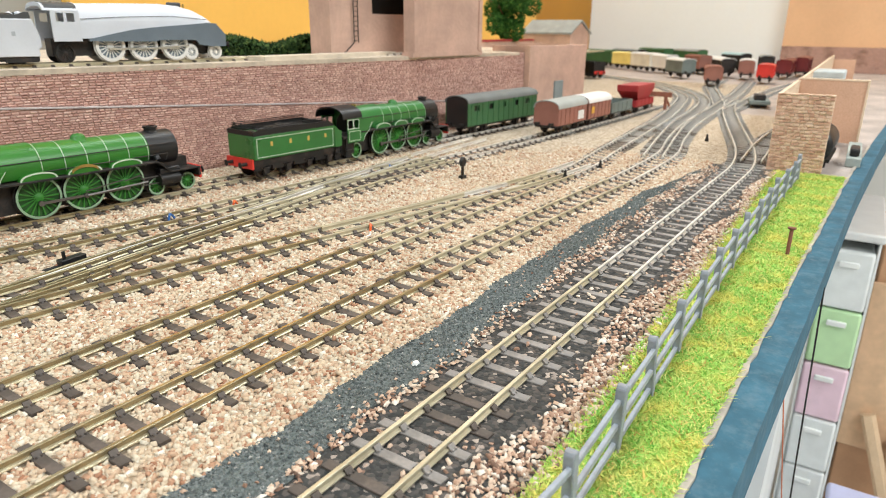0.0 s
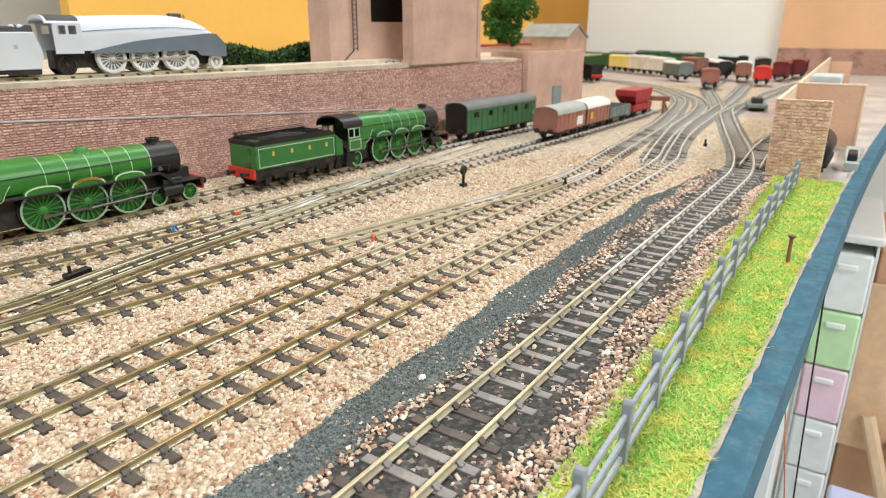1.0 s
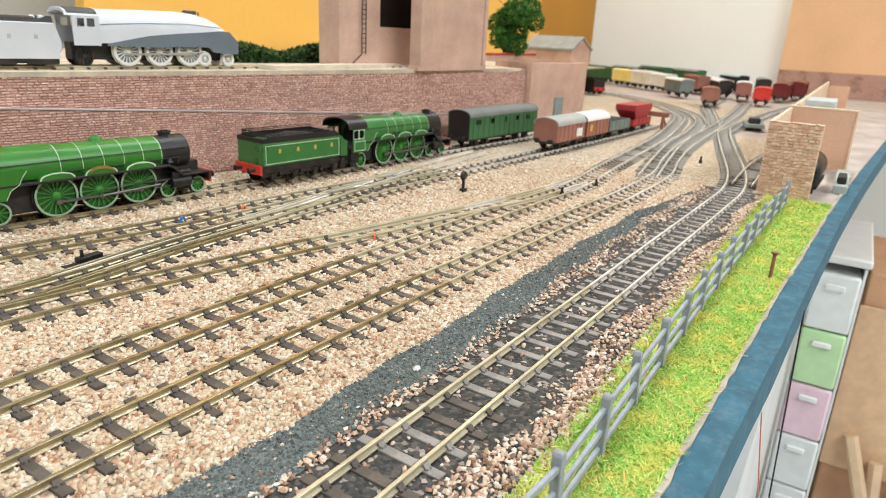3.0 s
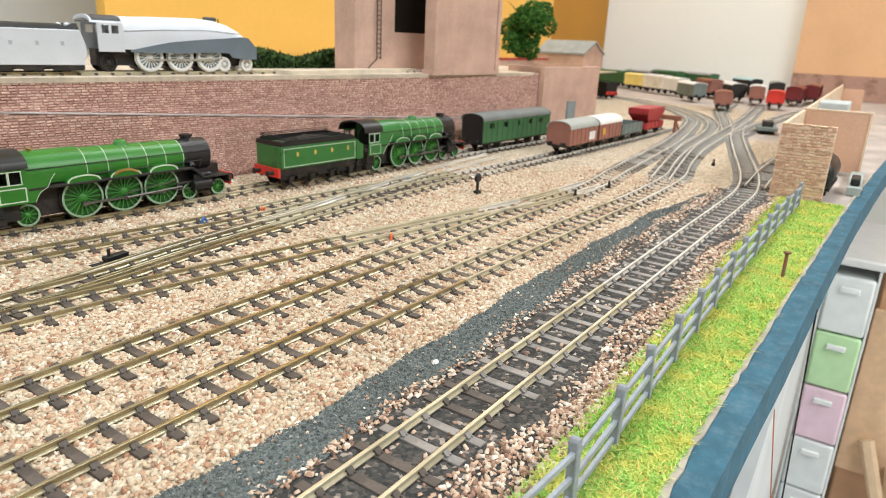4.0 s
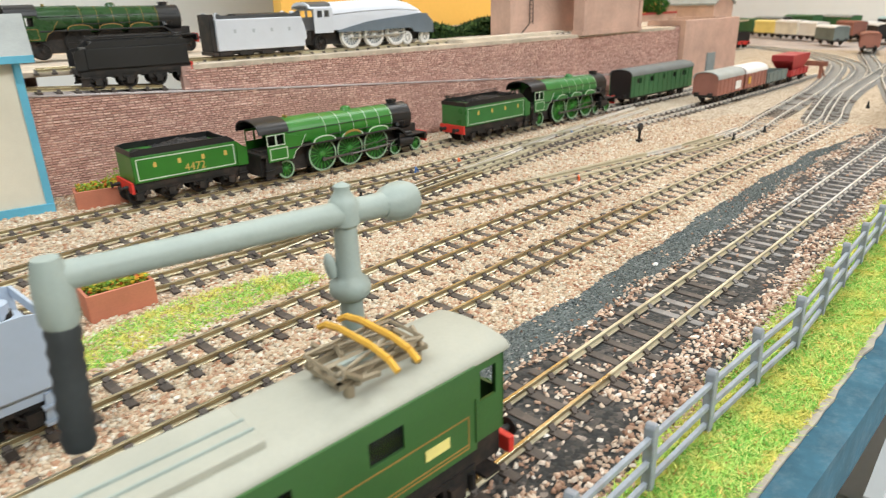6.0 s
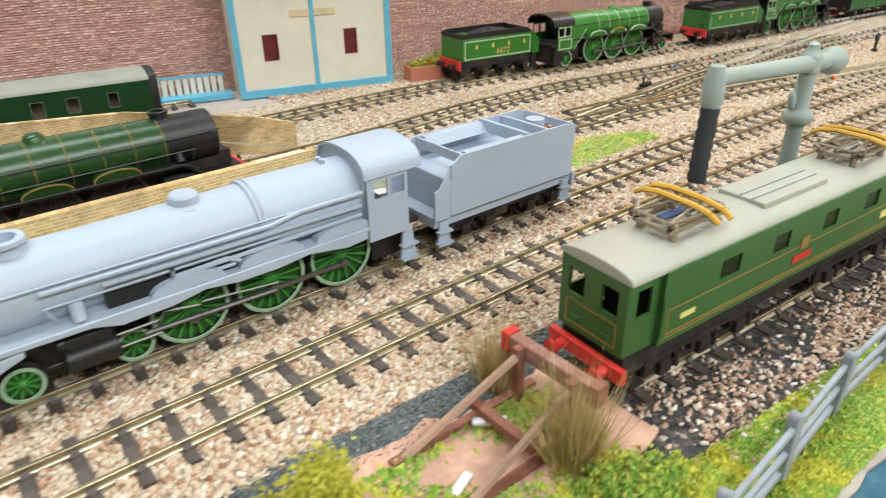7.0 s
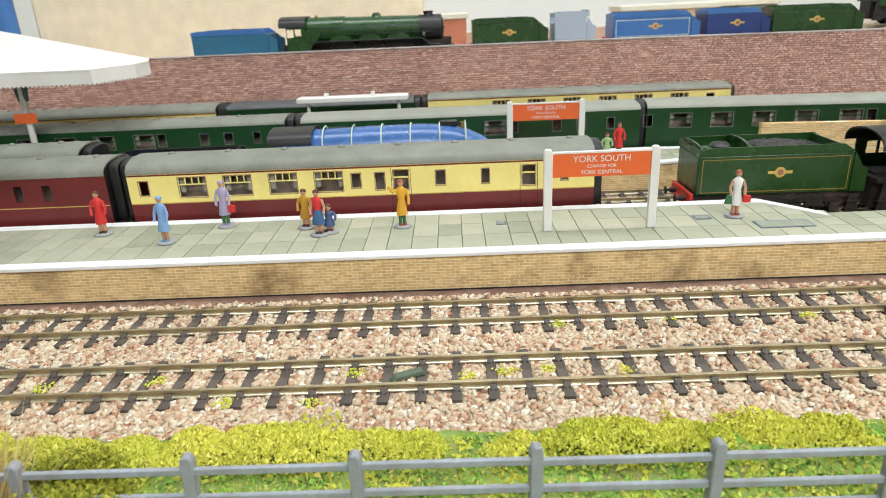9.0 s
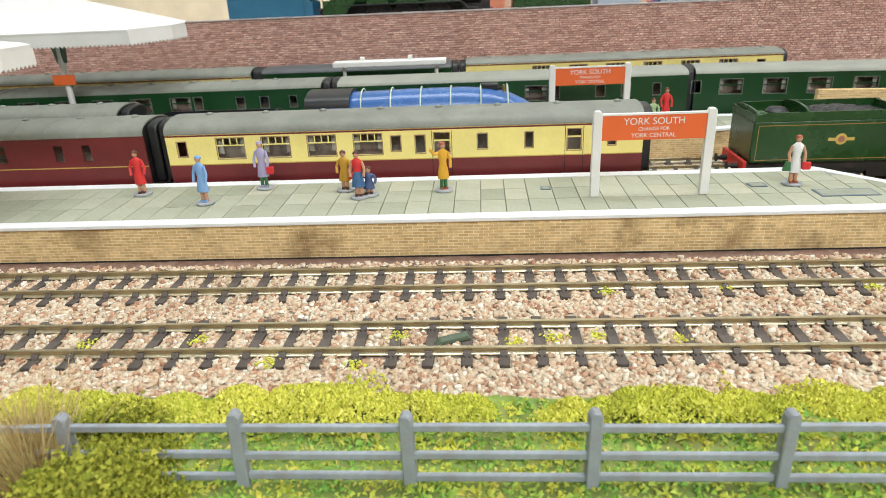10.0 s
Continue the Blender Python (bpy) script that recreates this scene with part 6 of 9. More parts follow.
part("block", ramped(pb_back, pb_front, PXB, lambda x: pb_z(x) - 0.9), [M_PLAT_BRICK, M_SLAB_GAP], th)
part("edge", edge_strip(Mesh(), [(x, pb_front(x) - 1.2, pb_z(x)) for x in PXB if x <= 140], 6.5, -1.6, 0.25), M_WHITE_EDGE, th, "white painted platform edge", bev=0.3)
part("edge", edge_strip(Mesh(), [(x, pb_back(x) - 5.5, pb_z(x)) for x in PXB], 6.5, -1.6, 0.25), M_WHITE_EDGE, th, "white painted platform edge", bev=0.3)
paving(th, -420, 280, pb_front, pb_back, pb_z, 93, rows=2, pitch=14.0)
par = Mesh()
line = [(134, 262, 34.5), (220, 261, 33), (290, 253, 29), (325, 240, 24), (355, 225, 20), (376, 213, 15)]
v, f = [], []
for x, y, z in line:
    v += [(x, y, -2.6), (x, y, z), (x, y + 4, z), (x, y + 4, -2.6)]
for i in range(len(line) - 1):
    o = 4 * i
    f += [(o, o + 4, o + 5, o + 1), (o + 1, o + 5, o + 6, o + 2), (o + 2, o + 6, o + 7, o + 3)]
par.add(v, f + [(0, 1, 2, 3), (len(v) - 4, len(v) - 1, len(v) - 2, len(v) - 3)])
part("parapet", par, M_PLAT_BRICK, th, "buff brick parapet behind the ramp")


# ---------------------------------------------------------------- station signs
def station_sign(x, y, label):
    th = thing("station_sign", label, "sign", x, y, 16, group="station name signs")
    for s in (0, 50):
        part("post", Mesh().prism([(-2.0, 0), (2.0, 0), (2.0, 38.6), (1.2, 39.8), (-1.2, 39.8), (-2.0, 38.6)], "y", -1.6 - 0.0, 1.6).moved(Matrix.Translation((s, 0, 0))), M_WHITE, th, bev=0.25)
    part("board", Mesh().box(2.0, 48.0, -0.9, 0.9, 26.4, 37.6), M_SIGN, th, "orange enamel board")
    part("top_rail", Mesh().box(2.0, 48.0, -1.2, 1.2, 37.6, 38.4), M_WHITE, th)
    letters("YORK SOUTH", 4.3, M_WHITE, th, (25, -1.0, 34.7), label="white station name lettering")
    letters("CHANGE FOR", 2.2, M_WHITE, th, (25, -1.0, 31.3), label="small white lettering")
    letters("YORK CENTRAL", 2.7, M_WHITE, th, (25, -1.0, 28.4), label="small white lettering")


station_sign(-35.7, 109.5, "orange station name sign on white posts on the platform")
station_sign(-39.8, 266, "orange station name sign on the far platform")


# ---------------------------------------------------------------- miniature figures, as plain shapes
def doll(x, y, z, h, coat, legs, label, lean=0, skin=None, bag=None, hair=None, skirt=None, wave=False, bare=False, bag_two=None):
    me = Mesh()
    arm = 2 if bare else 0
    me.lathe((0, 0, 0), (0, 0, 1), [(0, 4.6), (0.7, 4.5), (0.8, 4.0)], 18, 3)
    for s in (-1.1, 1.1):
        me.cyl((s, 0, 0.7), (s * 0.8, 0, h * 0.42), 0.85, 1.1, 7, 1)
    rings = [(0.25, 3.0, 2.2), (0.42, 2.5, 1.9), (0.57, 1.75, 1.4), (0.68, 2.2, 1.5), (0.79, 2.6, 1.4), (0.84, 1.2, 1.0), (0.86, 0.7, 0.7)]
    me.rings([[(a * math.cos(t), b * math.sin(t), h * k) for t in np.linspace(0, 2 * math.pi, 12, endpoint=False)] for k, a, b in rings], 0)
    if skirt:
        me.rings([[(a * math.cos(t), b * math.sin(t), h * k) for t in np.linspace(0, 2 * math.pi, 12, endpoint=False)] for k, a, b in ((0.24, 3.3, 2.5), (0.4, 2.75, 2.1), (0.56, 1.95, 1.6))], 6)
    for s in (-1, 1):
        if wave and s < 0:
            me.tube([(-2.3, 0, h * 0.78), (-4.6, -0.6, h * 0.76), (-6.6, -1.0, h * 0.88)], 0.75, 6, 0)
        else:
            me.tube([(s * 2.4, 0, h * 0.78), (s * 3.6, -0.2 - 0.5 * (s > 0), h * 0.62), (s * 3.2, -1.7, h * 0.47)], 0.72, 6, arm)
        me.box(s * 1.0 - 0.75, s * 1.0 + 0.75, -1.9, 0.8, 0.75, 1.7, 5)
    me.lathe((0, 0, h * 0.86), (0, 0, 1), [(0, 0.65), (0.6, 1.2), (1.5, 1.4), (2.4, 1.2), (2.9, 0.4)], 10, 2)
    me.lathe((0, 0.25, h * 0.86 + 1.5), (0, 0.12, 1), [(0, 1.5), (0.5, 1.62), (1.3, 1.3), (1.75, 0.4)], 10, 5)
    if bag:
        me.box(2.6, 6.0, -2.8, -0.8, h * 0.32, h * 0.46, 4)
    if bag_two:
        me.prism([(-6.2, h * 0.3), (-2.8, h * 0.3), (-3.4, h * 0.48), (-5.0, h * 0.48)], "y", -2.6, -0.8, 7)
    ob = part("figure", me, [coat, legs, skin or M_SKIN, M_DISC, bag or M_DISC, hair or M_HAIR, skirt or coat, bag_two or M_DISC], loc=(x, y, z))
    ob.rotation_euler = (0, 0, radians(lean))
    return tagged(ob, label, "figurine", group="platform figurines")


M_SKIN = paint("figure_head", (0.55, 0.30, 0.19), rough=0.6)
M_HAIR = paint("figure_hair", (0.10, 0.035, 0.02), rough=0.6)
M_GINGER = paint("figure_ginger", (0.38, 0.10, 0.05), rough=0.6)
M_DISC = paint("figure_base", (0.36, 0.38, 0.40), rough=0.6)
M_C_RED, M_C_BLUE, M_C_LILAC, M_C_OCHRE, M_C_YEL, M_C_WHITE, M_C_GREEN, M_C_NAVY = (paint(n, c, rough=0.55) for n, c in (
    ("cloth_red", (0.66, 0.03, 0.03)), ("cloth_blue", (0.22, 0.40, 0.70)), ("cloth_lilac", (0.40, 0.36, 0.55)), ("cloth_ochre", (0.55, 0.30, 0.03)),
    ("cloth_yellow", (0.72, 0.38, 0.03)), ("cloth_white", (0.80, 0.80, 0.80)), ("cloth_green", (0.04, 0.16, 0.06)), ("cloth_navy", (0.06, 0.10, 0.22))))
M_C_PALE = paint("cloth_pale_green", (0.36, 0.50, 0.25), rough=0.55)
M_C_SKIRT = paint("cloth_mid_blue", (0.05, 0.14, 0.30), rough=0.55)
doll(-264, 129, 16.3, 23, M_C_RED, M_SKIN, "plain miniature figure in a red coat on the platform", 10)
doll(-224, 112, 16.3, 24, M_C_BLUE, M_SKIN, "plain miniature figure in a pale blue coat and hat", -10, hair=M_C_BLUE)
doll(-201, 134.5, 16.3, 25, M_C_LILAC, M_C_GREEN, "plain miniature figure in lilac carrying a red bag", 5, bag=M_C_RED, hair=M_C_LILAC)
doll(-157, 127.5, 16.3, 20, M_C_OCHRE, M_SKIN, "plain miniature figure in ochre on the platform", 0, bag=M_C_RED)
doll(-148, 115.5, 16.3, 23, M_C_RED, M_SKIN, "plain miniature figure in a red top and blue skirt", 0, skirt=M_C_SKIRT, bare=True)
doll(-143.5, 119, 16.3, 13, M_C_NAVY, M_SKIN, "small plain miniature figure in navy beside the blue skirt", 0)
doll(-107, 123.5, 16.3, 24.5, M_C_YEL, M_C_GREEN, "plain miniature figure in a yellow jacket on the platform", 20, hair=M_GINGER, wave=True)
doll(59, 120, 16.3, 23.5, M_C_WHITE, M_SKIN, "plain miniature figure in white carrying a red and a green bag", 0, bag=M_C_RED, hair=M_GINGER, bare=True, bag_two=M_C_GREEN)
doll(36, 262, 16.3, 23, M_C_RED, M_C_GREEN, "plain miniature figure in red on the far platform", 0)
doll(27, 259, 16.3, 16, M_C_PALE, M_C_GREEN, "small plain miniature figure in pale green on the far platform", 0)


# ---------------------------------------------------------------- platform canopies
def canopy(x0, x1, y0, y1, z, post_y, posts, label, orange=True, top=19, hip_len=60):
    th = thing("platform_canopy", label, "canopy", 0, 0, 0, group="platform canopies")
    ym = (y0 + y1) / 2
    xr = x1 - hip_len
    part("roof", Mesh().prism([(y0, z + 9), (y0, z + 10.2), (ym, z + top), (y1, z + 10.2), (y1, z + 9)], "x", x0, xr), M_WHITE, th, bev=0.3)
    hip = Mesh().add([(xr, y0, z + 9), (x1 - 14, y0, z + 9), (x1, ym - 12, z + 9), (x1, ym + 12, z + 9), (x1 - 14, y1, z + 9), (xr, y1, z + 9),
                      (xr, y0, z + 10.2), (x1 - 14, y0, z + 10.2), (x1, ym - 12, z + 10.2), (x1, ym + 12, z + 10.2), (x1 - 14, y1, z + 10.2), (xr, y1, z + 10.2), (xr, ym, z + top)],
                     [(5, 4, 3, 2, 1, 0), (0, 1, 7, 6), (1, 2, 8, 7), (2, 3, 9, 8), (3, 4, 10, 9), (4, 5, 11, 10), (6, 7, 12), (7, 8, 12), (8, 9, 12), (9, 10, 12), (10, 11, 12), (0, 6, 12, 11, 5)])
    part("hip", hip, M_WHITE, th)
    val = Mesh()

    def teeth(ax, ay, bx, by):
        n = int(math.hypot(bx - ax, by - ay) / 3.0)
        for i in range(n):
            u, w = i / n, (i + 1) / n
            p, q = (ax + (bx - ax) * u, ay + (by - ay) * u), (ax + (bx - ax) * w, ay + (by - ay) * w)
            m = ((p[0] + q[0]) / 2, (p[1] + q[1]) / 2)
            ny, nx = (0.8, 0) if abs(bx - ax) > abs(by - ay) else (0, 0.8)
            v = [(p[0], p[1], z + 9.2), (q[0], q[1], z + 9.2), (q[0], q[1], z + 1.6), (m[0], m[1], z), (p[0], p[1], z + 1.6)]
            v += [(a + nx, b + ny, c) for a, b, c in v]
            val.add(v, [(0, 1, 2, 3, 4), (9, 8, 7, 6, 5), (0, 4, 9, 5), (1, 6, 7, 2), (2, 7, 8, 3), (3, 8, 9, 4)])
    teeth(x0, y0, x1 - 14, y0)
    teeth(x1 - 14, y0, x1, ym - 12)
    teeth(x1, ym - 12, x1, ym + 12)
    part("valance", val, M_WHITE, th, "white saw-tooth valance")
    for px0 in posts:
        part("post", Mesh().lathe((px0, post_y, 16), (0, 0, 1), [(0, 3.2), (3, 3.2), (4, 2.3), (z - 30, 2.1), (z - 28, 2.8), (z - 24, 2.2), (z - 8, 2.2)], 14), M_WHITE, th)
        part("bracket", Mesh().prism([(px0 - 3, z - 12), (px0 + 3, z - 12), (px0 + 6, z + 9), (px0 - 6, z + 9)], "y", post_y - 1.5, post_y + 1.5), paint("bracket_green", (0.08, 0.16, 0.13), rough=0.6), th, "dark green bracket")
        if orange:
            part("post_band", Mesh().box(px0 - 8, px0 + 8, post_y - 3.5, post_y - 2.4, z - 27, z - 20), M_SIGN, th, "orange name plate")
    return th


canopy(-620, -305, 252, 345, 80, 280, (-386, -500), "white platform canopy with a saw-tooth valance on white posts", top=38, hip_len=105)
canopy(-620, -304, 92, 146, 82, 122, (-420, -540), "white platform canopy over the near platform", orange=False)
th = thing("awning", "long low white roof panel between the coaches", "awning", -205, 347, -2)
part("panel", Mesh().box(0, 90, -7, 7, 52, 56), M_WHITE, th, bev=0.6)
for x in (8, 82):
    part("post", Mesh().cyl((x, 0, 0), (x, 0, 52), 1.4, n=8), M_WHITE, th)
for x in (22, 60):
    part("vent", Mesh().box(x, x + 3, -2, 2, 56, 59), M_WHITE, th)


# ---------------------------------------------------------------- coaches
M_CURTAIN = paint("curtain_pale", (0.42, 0.36, 0.30), rough=0.8, var=0.12)
M_WINDOW_BACK = paint("window_backing", (0.27, 0.18, 0.14), rough=0.7, var=0.3, coarse=120)
M_ALU = paint("aluminium_frame", (0.22, 0.25, 0.22), rough=0.4, metal=0.4, var=0.1)


def coach(x, y, rz, L, low, high, label, windows, roof=M_GREY_ROOF, ends=M_BLACK, ribs=True, z=0, group="passenger coaches", split=24.5, gold=True, z1=40.5, rise=8.6, frame_mat=None):
    """Coach with its right end at local x = 0. windows: (from, to, low, high, kind) along its length from that end."""
    th = thing("railway_coach", label, "coach", x, y, z, rz, group=group)
    z0, dz = 13.5, z1 - 40.5
    windows = [(w[0], w[1], w[2] + dz, w[3] + dz, w[4]) for w in windows]
    part("floor", Mesh().box(-L, 0, -15, 15, 11.5, z0), M_CHASSIS, th)
    part("seating", Mesh().box(-L + 6, -6, -11, 11, z0, 25), M_INTERIOR, th, "brown seats inside")
    # Added panel that catches light through the windows and brightens them.
    part("partition", Mesh().box(-L + 8, -8, -8.6, -8.0, z0, z1 - 2), M_WINDOW_BACK, th, "brown panel added behind the windows to catch light")
    for s in (-1, 1):
        a, b = sorted((s * 16.2, s * 17.2))
        up = [w[:4] for w in windows]
        part("lower_side", welded(Mesh().panel(-L, 0, z0, split, a, b, up), "lower_side", low), None, th)
        part("upper_side", welded(Mesh().panel(-L, 0, split, z1, a, b, up), "upper_side", high), None, th)
        for w in windows:
            bar = Mesh()
            if w[4] == "bars":
                bar.box(w[0], w[1], a + 0.2, b - 0.2, w[3] - 4.2, w[3] - 3.6)
                for k in range(1, 4):
                    c = w[0] + (w[1] - w[0]) * k / 4
                    bar.box(c - 0.25, c + 0.25, a + 0.2, b - 0.2, w[3] - 4, w[3])
            elif w[4] == "half":
                bar.box(w[0], w[1], a + 0.2, b - 0.2, w[3] - 4.4, w[3] - 3.6)
            if bar.v:
                part("window_bar", bar, high, th)
        for w in windows:
            g = part("window_pane", Mesh().box(w[0] - 0.2, w[1] + 0.2, s * 16.5 - 0.12, s * 16.5 + 0.12, w[2] - 0.2, w[3] + 0.2), M_GLASS, th)
            g.visible_shadow = False
            if frame_mat and s < 0:
                fr = Mesh()
                outline_box(fr, w[0] - 0.5, w[1] + 0.5, w[2] - 0.5, w[3] + 0.5, -17.2, 0.4)
                part("window_frame", fr, frame_mat, th)
                if w[1] - w[0] > 9:
                    cu = Mesh()
                    for e, d in ((w[0], 2.6), (w[1] - 2.6, 2.6)):
                        cu.box(e, e + d, -14.6, -14.2, w[2] + 2.2, w[3])
                    part("curtain", cu, M_CURTAIN, th, "pale curtains at the window")
        if s < 0:
            for w in windows:
                if w[1] - w[0] < 9 and w[4] == "half":
                    for e in (w[0] - 1.2, w[1] + 1.2):
                        part("door_joint", Mesh().box(e - 0.14, e + 0.14, -17.3, -17.1, z0 + 1, z1 - 2), M_DARK, th)
        if gold:
            ln = Mesh()
            p, q = sorted((s * 17.2, s * 17.35))
            ln.box(-L, 0, p, q, split - 0.25, split + 0.25)
            ln.box(-L, 0, p, q, z1 - 1.6, z1 - 0.8, 1)
            part("waist_line", ln, [M_GOLD, low], th)
    for e in (-L, -1):
        part("end", Mesh().prism([(-16.2, z0)] + arc(16.2, z1, rise - 1.6, 13) + [(16.2, z0)], "x", e, e + 1), ends, th)
    part("roof", Mesh().prism(arc(17.6, z1 - 0.4, rise, 17) + arc(16.8, z1 - 0.4, rise - 0.9, 17)[::-1], "x", -L, 0), roof, th)
    if ribs:
        for c in np.arange(-L + 8, -4, 17.5) if ribs is True else ():
            pts = [(c, a, b + 0.05) for a, b in arc(17.6, z1 - 0.4, rise, 13)]
            part("roof_rib", Mesh().tube(pts, 0.22, 4), roof, th)
        for c in np.arange(-L + 20, -10, 32):
            part("vent", Mesh().lathe((c, 0, z1 + rise - 0.7), (0, 0, 1), [(0, 2.2), (0.9, 2.0), (1.4, 1.0), (1.6, 0.3)], 10), roof, th)
    part("gangway", Mesh().prism([(-12, z0 + 1)] + arc(12, 43, 4.4, 9) + [(12, z0 + 1)], "x", 0, 5.5), M_BLACK, th, "black gangway bellows", bev=0.8)
    part("gangway", Mesh().prism([(-12, z0 + 1)] + arc(12, 43, 4.4, 9) + [(12, z0 + 1)], "x", -L - 5.5, -L), M_BLACK, th, "black gangway bellows", bev=0.8)
    for c in (-34, -L + 34):
        part("bogie", Mesh().box(c - 20, c + 20, -13, 13, 4.5, 9.5), M_CHASSIS, th, bev=0.6)
        for o in (-15, 15):
            for yy in (-G, G):
                add_wheel(th, c + o, yy, 5.6, (M_CHASSIS, M_CHASSIS, 8), "bogie_wheel")
    for c in (-L * 0.45, -L * 0.58):
        part("battery_box", Mesh().box(c - 9, c + 9, -14, 14, 6, 11.5), M_CHASSIS, th)
    buffers(th, 0, z=13, s=1)
    buffers(th, -L, z=13, s=-1)
    return th


k1 = [(-18, -14, 28, 36, ""), (-39, -32, 26, 37, "half"), (-61, -57, 28, 36, ""), (-86, -81, 28, 36, ""), (-109, -101, 26, 37, "half"), (-119, -114, 26.5, 36, ""), (-132, -127, 28, 36, ""), (-152, -137, 26.5, 37.5, "bars"), (-177, -162, 26.5, 37.5, "bars"), (-202, -187, 26.5, 37.5, "bars"), (-227, -212, 26.5, 37.5, "bars"), (-249, -244, 28, 36, "")]
coach(-4, 171, 0, 255, M_MAROON, M_CREAM, "crimson and cream express coach with a smooth grey roof", k1, z1=41.5, rise=7.4, frame_mat=M_INTERIOR, ribs="vents")
k2 = [(-36, -31, 27, 36, ""), (-52, -47, 27, 36, ""), (-92, -80, 27, 37, "half"), (-120, -108, 27, 37, "half"), (-150, -138, 27, 37, "half"), (-190, -178, 27, 37, "half")]
coach(-271, 171, 0, 255, M_MAROON, M_MAROON, "maroon corridor coach with a grey ribbed roof", k2, z1=41.5, rise=7.4)
k3 = [(-24, -19, 27, 35, ""), (-46, -40, 27, 35, ""), (-64, -58, 27, 35, ""), (-96, -90, 27, 36, ""), (-114, -99, 26, 36, "half"), (-144, -129, 26, 36, "half"), (-173, -158, 26, 36, "half"), (-202, -187, 26, 36, "half"), (-231, -216, 26, 36, "half"), (-250, -244, 27, 35, "")]
coach(312, 284, -6.2, 248, M_SR, M_SR, "dark green suburban coach with a pale grey roof", k3, z1=43.2, rise=4.4, frame_mat=M_ALU, roof=paint("pale_coach_roof", (0.29, 0.30, 0.255), rough=0.55, var=0.12), gold=False, ribs=False)
coach(58, 308, 0, 250, M_SR, M_SR, "dark green suburban coach with a pale grey roof", k3, z1=43.2, rise=4.4, frame_mat=M_ALU, roof=bpy.data.materials["pale_coach_roof"], gold=False, ribs=False)
coach(-204, 308, 0, 250, M_SR, M_SR, "dark green suburban coach with an olive grey roof", k3, z1=43.2, rise=4.4, frame_mat=M_ALU, gold=False)
k4 = [(-20, -14, 29, 36, ""), (-50, -36, 27, 37, "bars"), (-80, -66, 27, 37, "bars"), (-110, -96, 27, 37, "bars"), (-140, -126, 27, 37, "bars"), (-170, -156, 27, 37, "bars"), (-200, -186, 27, 37, "bars")]
coach(155, 386, 0, 255, M_MAROON, M_CREAM, "crimson and cream coach below the brick wall", k4, z1=45.6, rise=3.4, frame_mat=M_INTERIOR)
coach(-112, 386, 0, 160, M_SR, M_SR, "dark green parcels coach below the brick wall", k3[:6], z1=44, rise=4.0, gold=False, ribs=False, roof=paint("dark_coach_roof", (0.09, 0.095, 0.1), rough=0.5))
coach(-282, 386, 0, 240, M_MAROON, M_CREAM, "crimson and cream coach with an olive roof", k4, z1=42.5, rise=6.0, frame_mat=M_INTERIOR)


